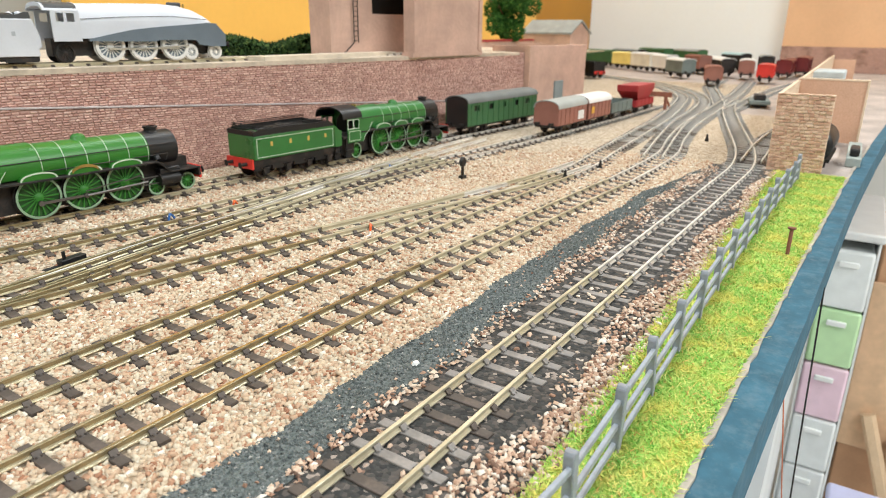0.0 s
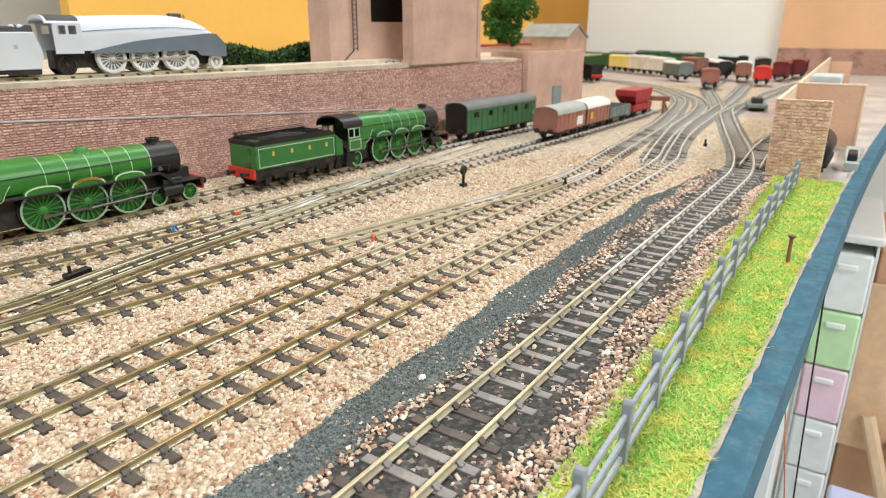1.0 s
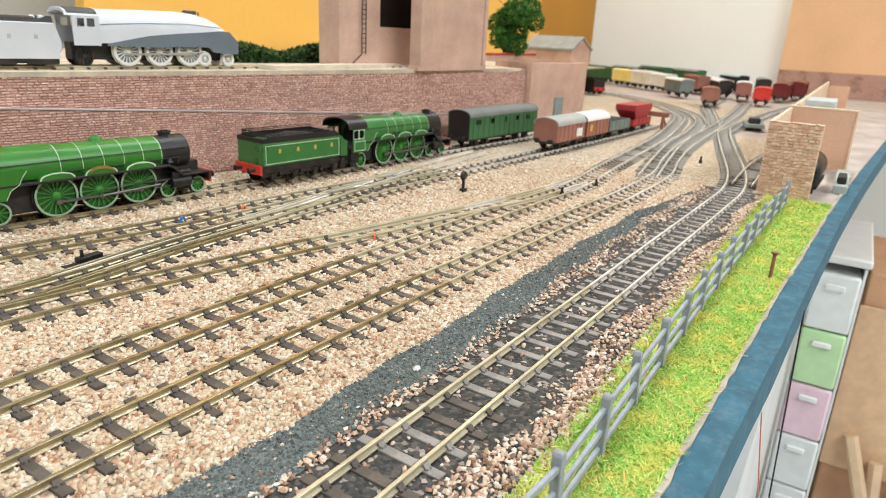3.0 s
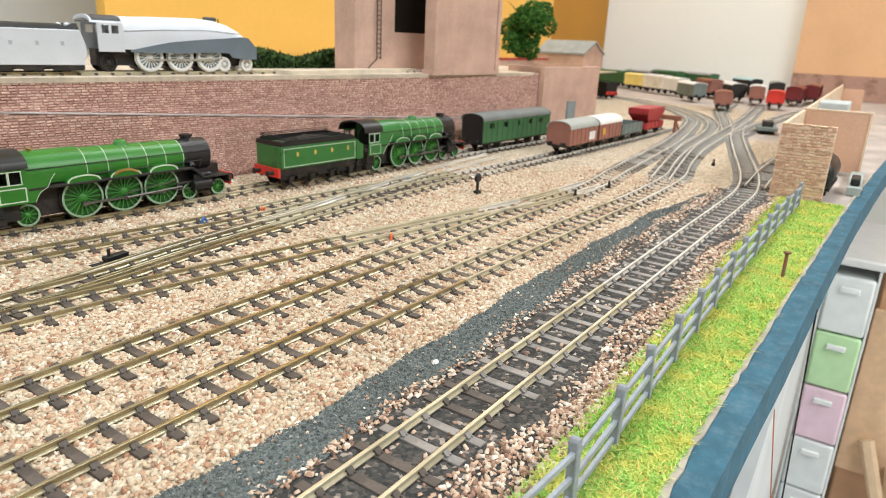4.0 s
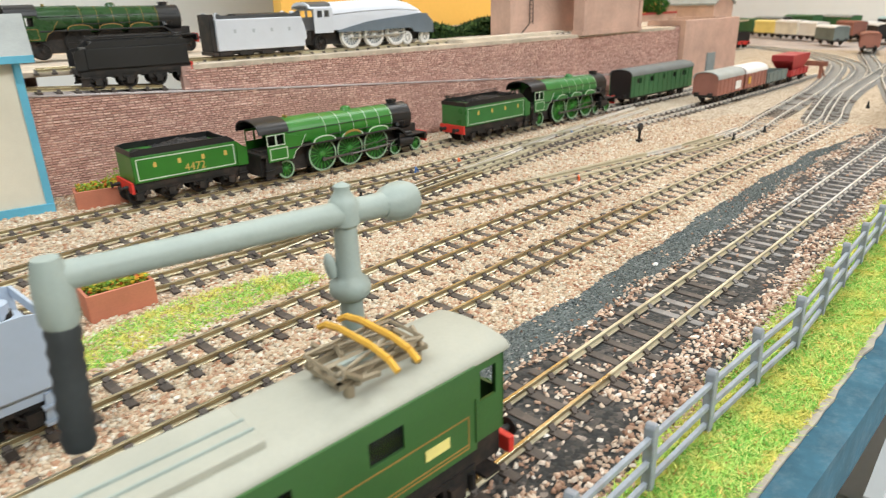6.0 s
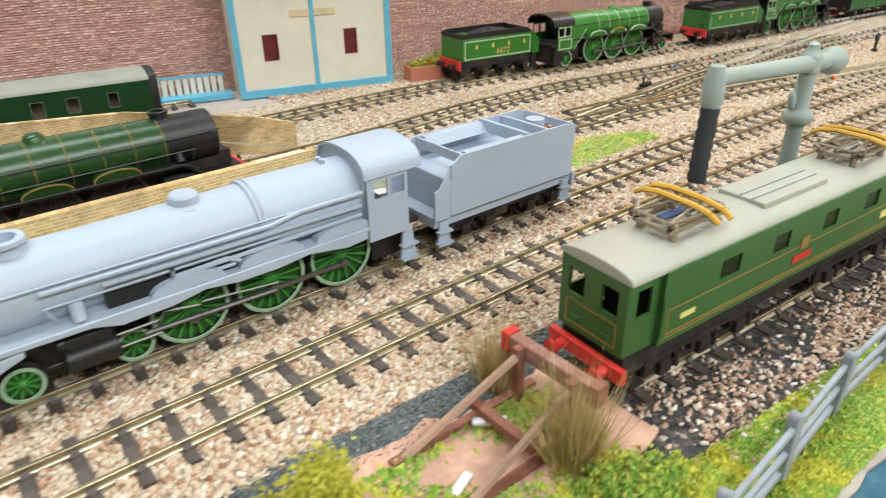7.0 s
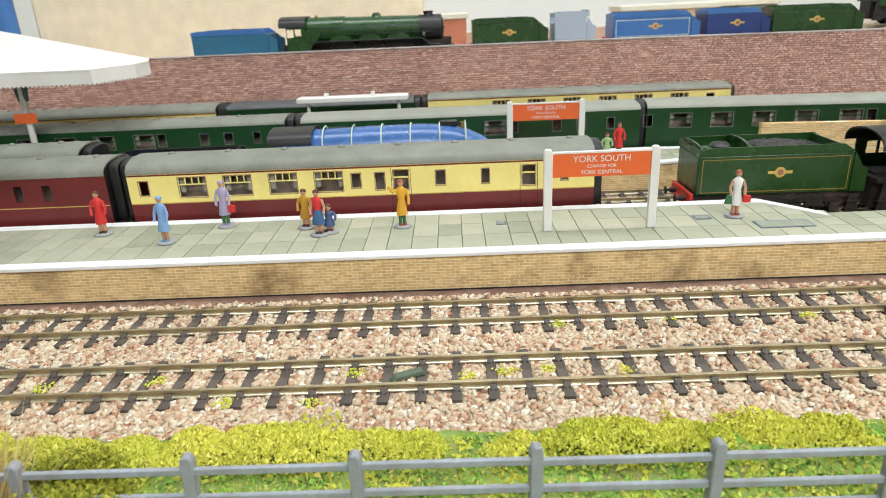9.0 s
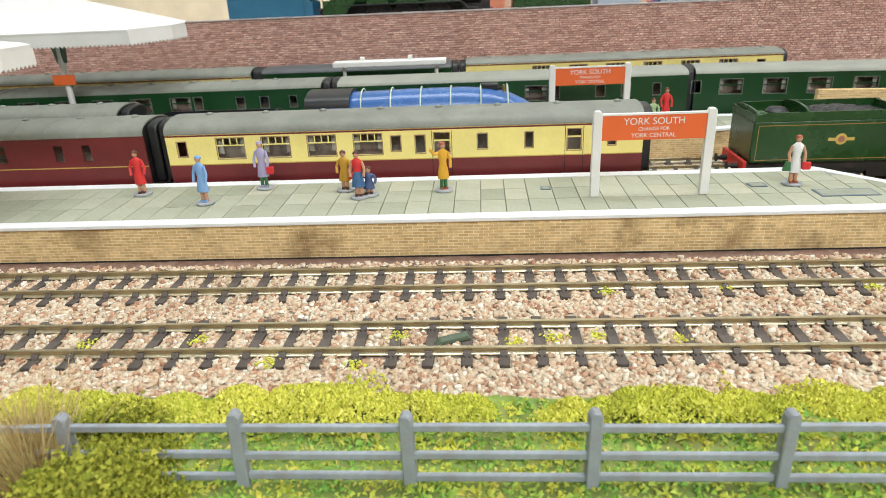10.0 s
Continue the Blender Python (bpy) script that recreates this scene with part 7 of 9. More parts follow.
# ---------------------------------------------------------------- streamlined locomotives
def streamliner(name, label, x, y, z, rz, skin, low, wheel, bands=None, roofm=None, drivers=(-49, -78, -107), dr=13.0, zr=42, group="steam locomotives"):
    """Wedge-fronted streamlined locomotive; nose tip at local x = 0, running back along -x."""
    th = thing(name, label, "locomotive", x, y, z, rz, group=group)
    rings, L = [], 148.0

    def section(u, top, half, base):
        n = 20
        pts = []
        for t in np.linspace(-math.pi / 2, math.pi / 2, n):
            pts.append((-u, half * math.copysign(abs(math.sin(t)) ** 0.8, math.sin(t)), base + (top - base) * abs(math.cos(t)) ** 0.62))
        return pts
    for u, top, half, base in ((0.5, 19, 13.5, 14), (3, 25, 14.6, 13), (8, 31.5, 15.6, 13), (16, 37.5, 15.9, 15), (26, 42, 15.9, 17), (38, 44.8, 15.9, 18.5), (54, 46, 15.9, 19), (90, 46.6 - 0.4 * (42 - zr), 16, 19), (L - 24, 46.8 - 0.85 * (42 - zr), 16.3, 19)):
        rings.append(section(u, top, half, base))
    part("casing", Mesh().rings(rings), skin, th, sharp=60)
    va = Mesh()
    outline = [(-2, 12), (-1.5, 22), (-10, 31), (-18, 31.5), (-34, 30), (-60, 28), (-84, 25.5), (-104, 21.5), (-118, 18.5), (-118, 17), (-66, 16.5), (-62, 17.5), (-30, 17.5), (-27, 13.5), (-14, 12)]
    for s in (-1, 1):
        a, b = sorted((s * 15.6, s * 16.8))
        va.prism(outline, "y", a, b)
    part("valance", va, low, th, "darker side valance over the wheels")
    for s in (-1, 1):
        a, b = sorted((s * 16.0, s * 16.9))
        part("cab_side", Mesh().panel(-L + 5, -L + 25, 17, zr, a, b, [(-L + 16, -L + 21.5, zr - 8, zr - 2), (-L + 8.5, -L + 14, zr - 8, zr - 2)]), skin, th)
    part("cab_front", Mesh().prism([(-16.3, 17)] + arc(16.3, zr, 6.2, 13) + [(16.3, 17)], "x", -L + 24, -L + 25), skin, th)
    if roofm:
        part("cab_roof", Mesh().prism(arc(16.2, zr + 1.4, 4.6, 15) + arc(15.2, zr + 0.6, 4.0, 15)[::-1], "x", -L + 2, -L + 24), roofm, th)
        part("roof_edge", Mesh().prism(arc(17.0, zr - 0.4, 4.4, 15) + arc(16.0, zr - 0.6, 3.6, 15)[::-1], "x", -L, -L + 24.4), skin, th)
        part("roof_rim", Mesh().prism(arc(17.1, zr - 0.4, 6.2, 15) + arc(15.6, zr - 0.6, 4.4, 15)[::-1], "x", -L, -L + 1.8), skin, th, "white arched rear edge of the cab roof")
        for s in (-1, 1):
            part("casing_seam", Mesh().tube([(-18, s * 15.6, 34.0), (-50, s * 15.95, 36.2), (-90, s * 16.0, 35.0), (-122, s * 16.3, 33.0)], 0.28, 5), roofm, th, "dark seam along the casing")
    else:
        part("cab_roof", Mesh().prism(arc(17.2, zr - 0.3, 7.2, 15) + arc(16.5, zr - 0.5, 6.4, 15)[::-1], "x", -L - 1, -L + 26), M_BLACK, th)
    part("frame", Mesh().box(-L + 6, -6, -6.4, 6.4, 6, 19), M_CHASSIS, th)
    part("chimney", Mesh().box(-44, -33, -2.6, 2.6, 44, 47.6), roofm or M_BLACK, th, bev=0.8)
    part("whistle", Mesh().cyl((-30, 0, 42), (-30, 0, 46.5), 0.9, n=8), M_BRASS, th)
    for wx in drivers:
        for yy in (-G, G):
            add_wheel(th, wx, yy * 1.28, dr, (wheel, wheel, 18), "driving_wheel")
    for wx, rr in ((-10, 6.2), (-33, 6.2), (-134, 7)):
        for yy in (-G, G):
            wm = wheel if wx > -100 else M_CHASSIS
            add_wheel(th, wx, yy * (1.28 if wx > -100 else 1.0), rr, (wm, wm, 10), "carrying_wheel")
    for s in (-1, 1):
        rods = Mesh().box(drivers[2] - 2, drivers[0] + 2, s * 13.6 - 0.5, s * 13.6 + 0.5, 10.2, 11.8)
        rods.tube([(drivers[1], s * 14.2, 11), (-36, s * 14.2, 13)], 0.8, 6)
        part("connecting_rod", rods, M_STEEL, th)
    if bands:
        for u in bands:
            sec = section(u, 46.3 + 0.35, 16.15, 19)
            part("casing_band", Mesh().tube(sec, 0.45, 4), M_LINE, th, "white boiler band")
    buffers(th, -1, z=13.5, s=1)
    return th


ua = math.degrees(math.atan2(-41, 233))
A4W = streamliner("streamlined_locomotive", "white primer streamlined locomotive with a grey-blue valance on the upper level", 914, 327.4, 85.5, ua, M_SILVER, M_GREYBLUE, M_WHITE, roofm=paint("cab_roof_grey", (0.07, 0.075, 0.08), rough=0.5), drivers=(-47, -74, -101), dr=11.7, zr=39)
A4W.scale = (0.97, 1, 0.98)
ca, sa = math.cos(radians(ua)), math.sin(radians(ua))
# its deep-sided tender: front at local x = 0
WT_L = 84
wt = thing("locomotive_tender", "white primer deep-sided tender with faint letters and a dark grey top", "tender", 914 - 147 * ca, 327.4 - 147 * sa, 85.5, ua, group="tenders")
part("body", Mesh().prism([(-WT_L + 1, 6.5), (-2, 6.5), (-2, 12), (0, 12.5), (0, 19), (-2.5, 28), (-4, 32), (-WT_L + 1, 32)], "y", -16.2, 16.2), M_SILVER, wt, bev=0.6)
M_WT_TOP = bpy.data.materials["cab_roof_grey"]
for q in (-1, 1):
    part("top_sheet", Mesh().prism([(-4, 32), (-WT_L + 1, 32), (-WT_L + 1, 36.6), (-WT_L + 5, 36.0), (-WT_L + 8, 34.2), (-WT_L + 20, 34.6), (-WT_L + 30, 35.0), (-20, 34.6), (-12, 34.8), (-8, 36.6), (-5, 36.6)], "y", *sorted((q * 14.2, q * 15.4))), M_WT_TOP, wt, "dark grey curved top sheet")
    for u in (0.2, 0.4, 0.6, 0.8):
        part("lettering", Mesh().box(-WT_L * u - 1.2, -WT_L * u + 1.2, *sorted((q * 16.15, q * 16.3)), 20.5, 23.5), paint("faint_letter", (0.46, 0.50, 0.54), rough=0.5), wt)
    part("axle_frame", Mesh().panel(-WT_L + 2, -3, 2.6, 6.5, *sorted((q * 13.2, q * 14.4)), [(-WT_L + 12 + 20 * k, -WT_L + 20 + 20 * k, 2.6, 4.6) for k in range(3)]), M_CHASSIS, wt)
    part("corner_bead", Mesh().tube([(-WT_L + 1.2, q * 15.8, 31), (-WT_L + 1.6, q * 15.4, 36.4), (-WT_L + 4, q * 15.2, 36.8)], 0.8, 6), M_SILVER, wt, "white corner beading")
    part("steam_dome", Mesh().lathe((-10, q * 10, 34), (0, 0, 1), [(0, 2.4), (2, 2.2), (3, 0.8)], 12), M_SILVER, wt)
part("coal", Mesh().prism(arc(13.6, 32.6, 3.4, 11), "x", -WT_L + 22, -14), M_COAL, wt, "heaped black coal")
part("rear_gangway", Mesh().box(-WT_L - 3.2, -WT_L + 0.8, -13.6, 13.6, 6, 36), M_CHASSIS, wt, "black gangway end plate", bev=0.5)
part("rear_beam", Mesh().box(-WT_L - 3.6, -WT_L + 0.6, -15, 15, 2.8, 5.8), M_CHASSIS, wt)
part("floor", Mesh().box(-WT_L + 1, -2, -12.8, 12.8, 3.4, 6.6), M_CHASSIS, wt)
for wx in (-14, -34, -54, -72):
    for yy in (-G, G):
        add_wheel(wt, wx, yy, 6.4, (M_CHASSIS, M_CHASSIS, 10), "tender_wheel")
LINES["upper"] = [(560, 408), (700, 366), (840, 341), (922, 326), (1000, 314), (1140, 300), (1300, 284)]
up = track("upper", "weathered track along the upper level")
up.location = (0, 0, 0.0854)

A4B = streamliner("streamlined_locomotive", "blue streamlined locomotive with white bands behind the coaches", -44, 217, 0, 0, M_BLUE, M_BLUE, M_WHEEL_GREEN, bands=(28, 44, 62, 80, 98, 116), zr=40)
A4B.scale = (1, 1, 1.12)
tender("locomotive_tender", "dark blue tender with coal behind the streamlined locomotive", -204, 217, 0, 0, dict(A3, body=M_BLUE, line=None, top=M_BLACK, bars=None), L=96)
coach(-310, 217, 0, 230, M_SR, M_SR, "dark green coach behind the blue locomotive", k3[:8], gold=False)

# black tender on the ramp
ra_ = math.degrees(math.atan2(wall_y(650) - wall_y(500), 150))
tk = tender("locomotive_tender", "black tender with coal rails and a red beam on the ramp", 576, wall_y(576) + 22, ledge_z(610) + 2.2, 180 + ra_, dict(A3, body=M_BLACK, line=None, bars=None, tender_h=36.0), L=84)
for k in range(3):
    part("coal_rail", Mesh().tube([(-14, -15.6, 36.6 + 1.5 * k), (-78, -15.6, 36.6 + 1.5 * k), (-78, 15.6, 36.6 + 1.5 * k), (-14, 15.6, 36.6 + 1.5 * k)], 0.4, 5), M_BLACK, tk)
LINES["ramp"] = [(345, wall_y(345) + 22), (400, wall_y(400) + 22), (520, wall_y(520) + 22), (640, wall_y(640) + 22)]
rp_ = track("ramp", "track on the ramp of the retaining wall")

sl = math.degrees(math.atan2(ledge_z(640) - ledge_z(340), 300))
rp_.matrix_basis = Matrix.Translation((0.34, 0, (ledge_z(340) + 3.2) * 0.001)) @ Matrix.Rotation(radians(-sl), 4, "Y") @ Matrix.Translation((-0.34, 0, 0))
gl = dict(A3g, body=M_BRUNSWICK)
steam_loco("steam_locomotive", "dark green locomotive parked on the upper level", 742, 498, 85.5, -10, gl)
steam_loco("steam_locomotive", "black locomotive parked on the upper level", 505, wall_y(505) + 92, 85.5, -14, dict(A3, body=M_BLACK, line=None, bands=0))
# row of engines along the wall top in the station
wt = dict(A3, bars=None, line=None, lw=0.6)
uz, uy = 66.5, 462
tender("locomotive_tender", "teal blue tender on the wall top", -241, uy, uz, 0, dict(wt, body=paint("teal_blue", (0.03, 0.16, 0.28), rough=0.4), top=M_BLUE2), L=82)
steam_loco("steam_locomotive", "weathered dark green locomotive on the wall top", -74, uy, uz, 0, dict(A3g, line=None, bands=0))
tender("locomotive_tender", "dark green tender with emblem on the wall top", 12, uy, uz, 0, dict(wt, body=M_BRUNSWICK, top=M_BRUNSWICK, emblem=True), L=72)
tender("locomotive_tender", "pale grey printed tender on the wall top", 56, uy, uz, 0, dict(PRINT), L=40)
tender("locomotive_tender", "blue tender with white lining on the wall top", 152, uy, uz, 0, dict(wt, body=M_BLUE2, top=M_BLUE2, line=M_LINE, emblem=True), L=82)
tender("locomotive_tender", "dark blue tender with emblem on the wall top", 216, uy, uz, 0, dict(wt, body=paint("deep_blue", (0.02, 0.05, 0.20), rough=0.4), top=M_BLUE2, emblem=True), L=60)
tender("locomotive_tender", "olive green tender with emblem on the wall top", 300, uy - 4, uz, -4, dict(wt, body=M_BRUNSWICK, top=M_BRUNSWICK, emblem=True), L=82)
steam_loco("steam_locomotive", "dark green locomotive beyond the wall top tenders", 472, uy - 20, 84.6, -8, dict(A3g, line=None, bands=0))
LINES["top"] = [(-560, 462), (-200, 462), (200, 462), (322, 455)]
tp = track("top", "track along the wall top")
tp.location = (0, 0, 0.0692)
LINES["top_end"] = [(342, 459), (400, 452), (480, 440)]
tp = track("top_end", "short track on the higher board")
tp.location = (0, 0, 0.0871)
# ---------------------------------------------------------------- fences
POST_MESH = Mesh().prism([(-1.6, -0.5), (1.6, -0.5), (1.6, 20.6), (0.8, 21.8), (-0.8, 21.8), (-1.6, 20.6)], "y", -1.5, 1.5)


def fence(label, pts, z0, rails=(2.5, 9.3, 17.2)):
    """Post and rail fence through posts at pts."""
    th = thing("fence", label, "fence", group="grey post and rail fences")
    me = POST_MESH.data("post", M_FENCE, False)
    for i, (x, y) in enumerate(pts):
        ob = new("post", me)
        ob.parent = th
        ob.matrix_basis = pose(x * 0.001, y * 0.001, z0 * 0.001, 1.5 * float(rng.normal()), 1.5 * float(rng.normal()), 5 * float(rng.normal()))
        b = ob.modifiers.new("bevel", "BEVEL")
        b.width, b.segments = 0.0003, 1
    for (xa, ya), (xb, yb) in zip(pts, pts[1:]):
        d = math.hypot(xb - xa, yb - ya)
        a = math.degrees(math.atan2(yb - ya, xb - xa))
        for z in rails:
            dz = 0.25 * float(rng.normal())
            rl = part("rail", Mesh().box(-0.6, d + 0.6, -0.7, 0.7, -0.95, 0.95), M_FENCE, th, bev=0.25)
            rl.matrix_basis = pose(xa * 0.001, ya * 0.001, (z0 + z + dz) * 0.001, 0, 0, a)
    return th


st_posts = [(x, -59.6 - (0.0 if x > -200 else 1.5)) for x in (-364, -321, -278, -235, -192, -149, -106.8, -62.6, -18.2, 25)] + [(68, -61), (110, -63), (152, -63.5), (200, -65.5), (248, -67.5)]
fence("grey plastic post and rail fence along the station bank", st_posts, -1.6)
fence("grey plastic fence returning to the verge", [(248, -67.5), (252, -89), (257, -111), (276, -113)], -1.6)
vg = [(277, -112.5), (317, -111), (352, -109), (388, -106.5), (424, -106.5), (460, -107.5), (497, -109.5), (533, -111.8), (569, -114.3), (605, -117.4), (640, -121.0), (676, -121.3)]
vg += [(676 + 36.4 * k, -121.4 - 0.00006 * (36.4 * k) ** 2) for k in range(1, 13)]
fence("grey plastic post and rail fence along the grass verge", [(x - (8.5 if x > 300 else 0), y - 1.6) for x, y in vg], -1.9)

# ---------------------------------------------------------------- water crane
th = thing("water_crane", "pale grey-green water crane with a ribbed black hose", "water crane", 491, -34, -1.5)
part("column", Mesh().lathe((0, 0, 0), (0, 0, 1), [(0, 6.6), (2, 6.6), (3, 4.4), (22, 3.6), (46, 3.4), (47.4, 3.8), (48.2, 5.0), (49.4, 5.9), (51.4, 6.1), (53.0, 5.6), (54.0, 4.4), (55, 3.6), (70, 3.3)], 24), M_CRANE, th)
part("finial", Mesh().lathe((0, 0, 70), (0, 0, 1), [(0, 4.2), (6, 4.4), (7.5, 3.4), (9.5, 2.2), (11, 2.4), (12, 0.6)], 16), M_CRANE, th)
part("arm", Mesh().lathe((18, 0, 71.8), (-1, 0, 0.075), [(0, 3.7), (19, 3.5), (46, 3.3), (82, 3.0), (93, 3.1)], 20), M_CRANE, th, "long swinging pipe arm")
part("counterweight", Mesh().lathe((14, 0, 71.9), (1, 0, -0.05), [(0, 3.8), (2.5, 5.2), (5, 5.8), (9, 5.9), (12, 5.0), (13, 2)], 20), M_CRANE, th, "rounded end weight")
part("spout", Mesh().lathe((-74, 0, 79), (0, 0, -1), [(-4, 2.6), (0, 3.6), (4, 3.9), (9, 3.9), (10.5, 3.2)], 18), M_CRANE, th)
hose = Mesh()
prof = []
for k in range(15):
    prof.append((k * 2.0, 3.1 + (0.45 if k % 2 else 0.0)))
hose.lathe((-74, 0, 69), (-0.10, -0.03, -1), prof, 14)
part("hose", hose, M_HOSE, th, "ribbed black leather hose")
part("valve_lug", Mesh().lathe((-4.6, 1.5, 55), (-0.1, 0.1, 1), [(0, 1.2), (2, 1.7), (5, 1.7), (6.5, 1.1), (7.2, 0.5)], 12), M_CRANE, th)

# ---------------------------------------------------------------- electric locomotive on the siding
ey = lambda x: -66.2 - 0.036 * (x - 450) + 0.00028 * max(0, 500 - x) ** 2
e0, e1 = 333.5, 503.5
eh = math.degrees(math.atan2(ey(e1) - ey(e0), e1 - e0))
th = thing("electric_locomotive", "green electric locomotive with a pale roof, orange lining and two pantographs", "locomotive", e0, ey(e0), 0, eh)
M_EG = paint("electric_green", (0.045, 0.135, 0.035), rough=0.4, var=0.12)
EL, EW = 170.0, 14.6
holes = [(16 + 1.5, 24, 27, 35), (38, 48, 28, 34.5), (66, 75, 28, 34.5), (96, 105, 28, 34.5), (124, 134, 28, 34.5), (148, 155, 27, 35)]
for s in (-1, 1):
    a, b = sorted((s * (EW - 0.8), s * EW))
    part("side", welded(Mesh().panel(13, EL - 13, 14.5, 39, a, b, holes[1:5]), "side", M_EG), None, th)
    part("cab_side", welded(Mesh().panel(0, 12.2, 14.5, 39, *sorted((s * (EW - 2.6), s * (EW - 1.8))), [(3, 9, 26.5, 35.5)]), "cab_side", M_EG), None, th)
    part("cab_side", welded(Mesh().panel(EL - 12.2, EL, 14.5, 39, *sorted((s * (EW - 2.6), s * (EW - 1.8))), [(EL - 9, EL - 3, 26.5, 35.5)]), "cab_side", M_EG), None, th)
    part("door_pillar", Mesh().box(12.2, 13, *sorted((s * (EW - 2.6), s * EW)), 14.5, 39), M_EG, th)
    part("door_pillar", Mesh().box(EL - 13, EL - 12.2, *sorted((s * (EW - 2.6), s * EW)), 14.5, 39), M_EG, th)
    ln = Mesh()
    outline_box(ln, 15, EL - 15, 16.2, 26, s * EW, 0.4)
    ln.box(15, EL - 15, *sorted((s * EW, s * (EW + 0.12))), 17.3, 17.7)
    part("lining", ln, M_ORANGE_LINE, th, "orange lining")
    part("number_bar", Mesh().box(21, 28, *sorted((s * EW, s * (EW + 0.25))), 20.8, 22.6), M_CREAM, th, "cream plate")
    part("number_bar", Mesh().box(EL - 30, EL - 22, *sorted((s * EW, s * (EW + 0.25))), 20.5, 23.5), M_CREAM, th, "cream plate")
    part("nameplate", Mesh().box(80, 91, *sorted((s * EW, s * (EW + 0.3))), 20.0, 22.8), M_RED, th, "red nameplate")
    part("side_emblem", Mesh().box(83, 88, *sorted((s * EW, s * (EW + 0.3))), 24.5, 29), M_ORANGE_LINE, th, "orange emblem")
    for h0_, h1_, c0, c1 in holes[1:5]:
        part("window_pane", Mesh().box(h0_, h1_, s * (EW - 0.6) - 0.1, s * (EW - 0.6) + 0.1, c0, c1), M_GLASS, th)
    hd = Mesh()
    for x in (12.6, EL - 12.6):
        hd.tube([(x, s * (EW + 0.2), 17), (x, s * (EW + 0.2), 30)], 0.3, 5)
    part("handrail", hd, M_EG, th)
for x, d in ((0, -1), (EL, 1)):
    me = Mesh().panel(-EW + 1.8, EW - 1.8, 14.5, 39, 0, 0.9, [(-9.5, -3.2, 26.5, 35), (3.2, 9.5, 26.5, 35)])
    me.moved(Matrix.Translation((x, 0, 0)) @ Matrix.Rotation(radians(90 if d > 0 else 90), 4, "Z"))
    part("cab_end", welded(me, "cab_end", M_EG), None, th)
    ln = Mesh()
    outline_box(ln, -10, 10, 16.5, 24.5, -0.02, 0.5)
    ln.moved(Matrix.Translation((x + (0 if d > 0 else -0.95), 0, 0)) @ Matrix.Rotation(radians(90 if d > 0 else -90), 4, "Z"))
    part("end_lining", ln, M_ORANGE_LINE, th, "orange lining")
    det = Mesh()
    for yy in (-6, 6):
        det.tube([(x + d * 1.2, yy - 2, 25), (x + d * 1.6, yy, 25.5), (x + d * 1.2, yy + 2, 25)], 0.3, 5)
        det.box(x + d * 0.5 - 0.8, x + d * 0.5 + 0.8, yy - 1.5, yy + 1.5, 17.5, 19.5)
    part("lamp_iron", det, M_EG, th)
    part("buffer_beam", Mesh().box(*sorted((x, x + d * 2.2)), -15, 15, 8.8, 13.8), M_RED, th, "bright red buffer beam", bev=0.3)
    for q in (-8.7, 8.7):
        part("buffer", Mesh().lathe((x + d * 2.2, q, 11), (d, 0, 0), [(0, 1.7), (3, 1.5), (3.1, 1), (4.6, 1), (4.7, 2.8), (5.3, 2.9), (5.6, 1.5)], 14), M_RED if d < 0 else M_CHASSIS, th)
    part("step", Mesh().box(*sorted((x - d * 3, x - d * 9)), -14.6, 14.6, 5, 6), M_CHASSIS, th)
part("roof", Mesh().prism(arc(14.0, 38.8, 3.6, 15) + [(14.0, 38.4), (-14.0, 38.4)], "x", -1.2, EL + 1.2), M_ROOF_LT, th, "pale grey curved roof", bev=0.4)
part("roof_hatch", Mesh().box(66, 104, -8.5, 8.5, 40.6, 43.6), M_ROOF_LT, th, bev=0.3)
for y in (-4.2, 0.2):
    part("roof_rib", Mesh().box(66, 104, y, y + 0.5, 43.6, 44.2), M_CRANE, th)
part("floor", Mesh().box(1, EL - 1, -EW + 2.4, EW - 2.4, 9, 14.6), M_CHASSIS, th)
# Solid black block behind the windows paints in an unlit inside.
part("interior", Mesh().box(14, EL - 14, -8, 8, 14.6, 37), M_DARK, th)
for c in (38, EL - 38):
    for s in (-1, 1):
        bg = Mesh()
        bg.panel(c - 27, c + 27, 4.5, 10.5, *sorted((s * 11.4, s * 12.8)), [(c - 15, c - 5, 6, 9), (c + 5, c + 15, 6, 9)])
        for o in (-19, 0, 19):
            bg.box(c + o - 2.6, c + o + 2.6, s * 13.4 - 1, s * 13.4 + 1, 4, 8.6)
            bg.cyl((c + o + 6, s * 13.2, 4), (c + o + 6, s * 13.2, 9), 1.1, n=6)
        part("bogie_frame", bg, M_CHASSIS, th)
    for o in (-19, 0, 19):
        for yy in (-G, G):
            add_wheel(th, c + o, yy, 6.6, (M_CHASSIS, M_STEEL, 10), "bogie_wheel")
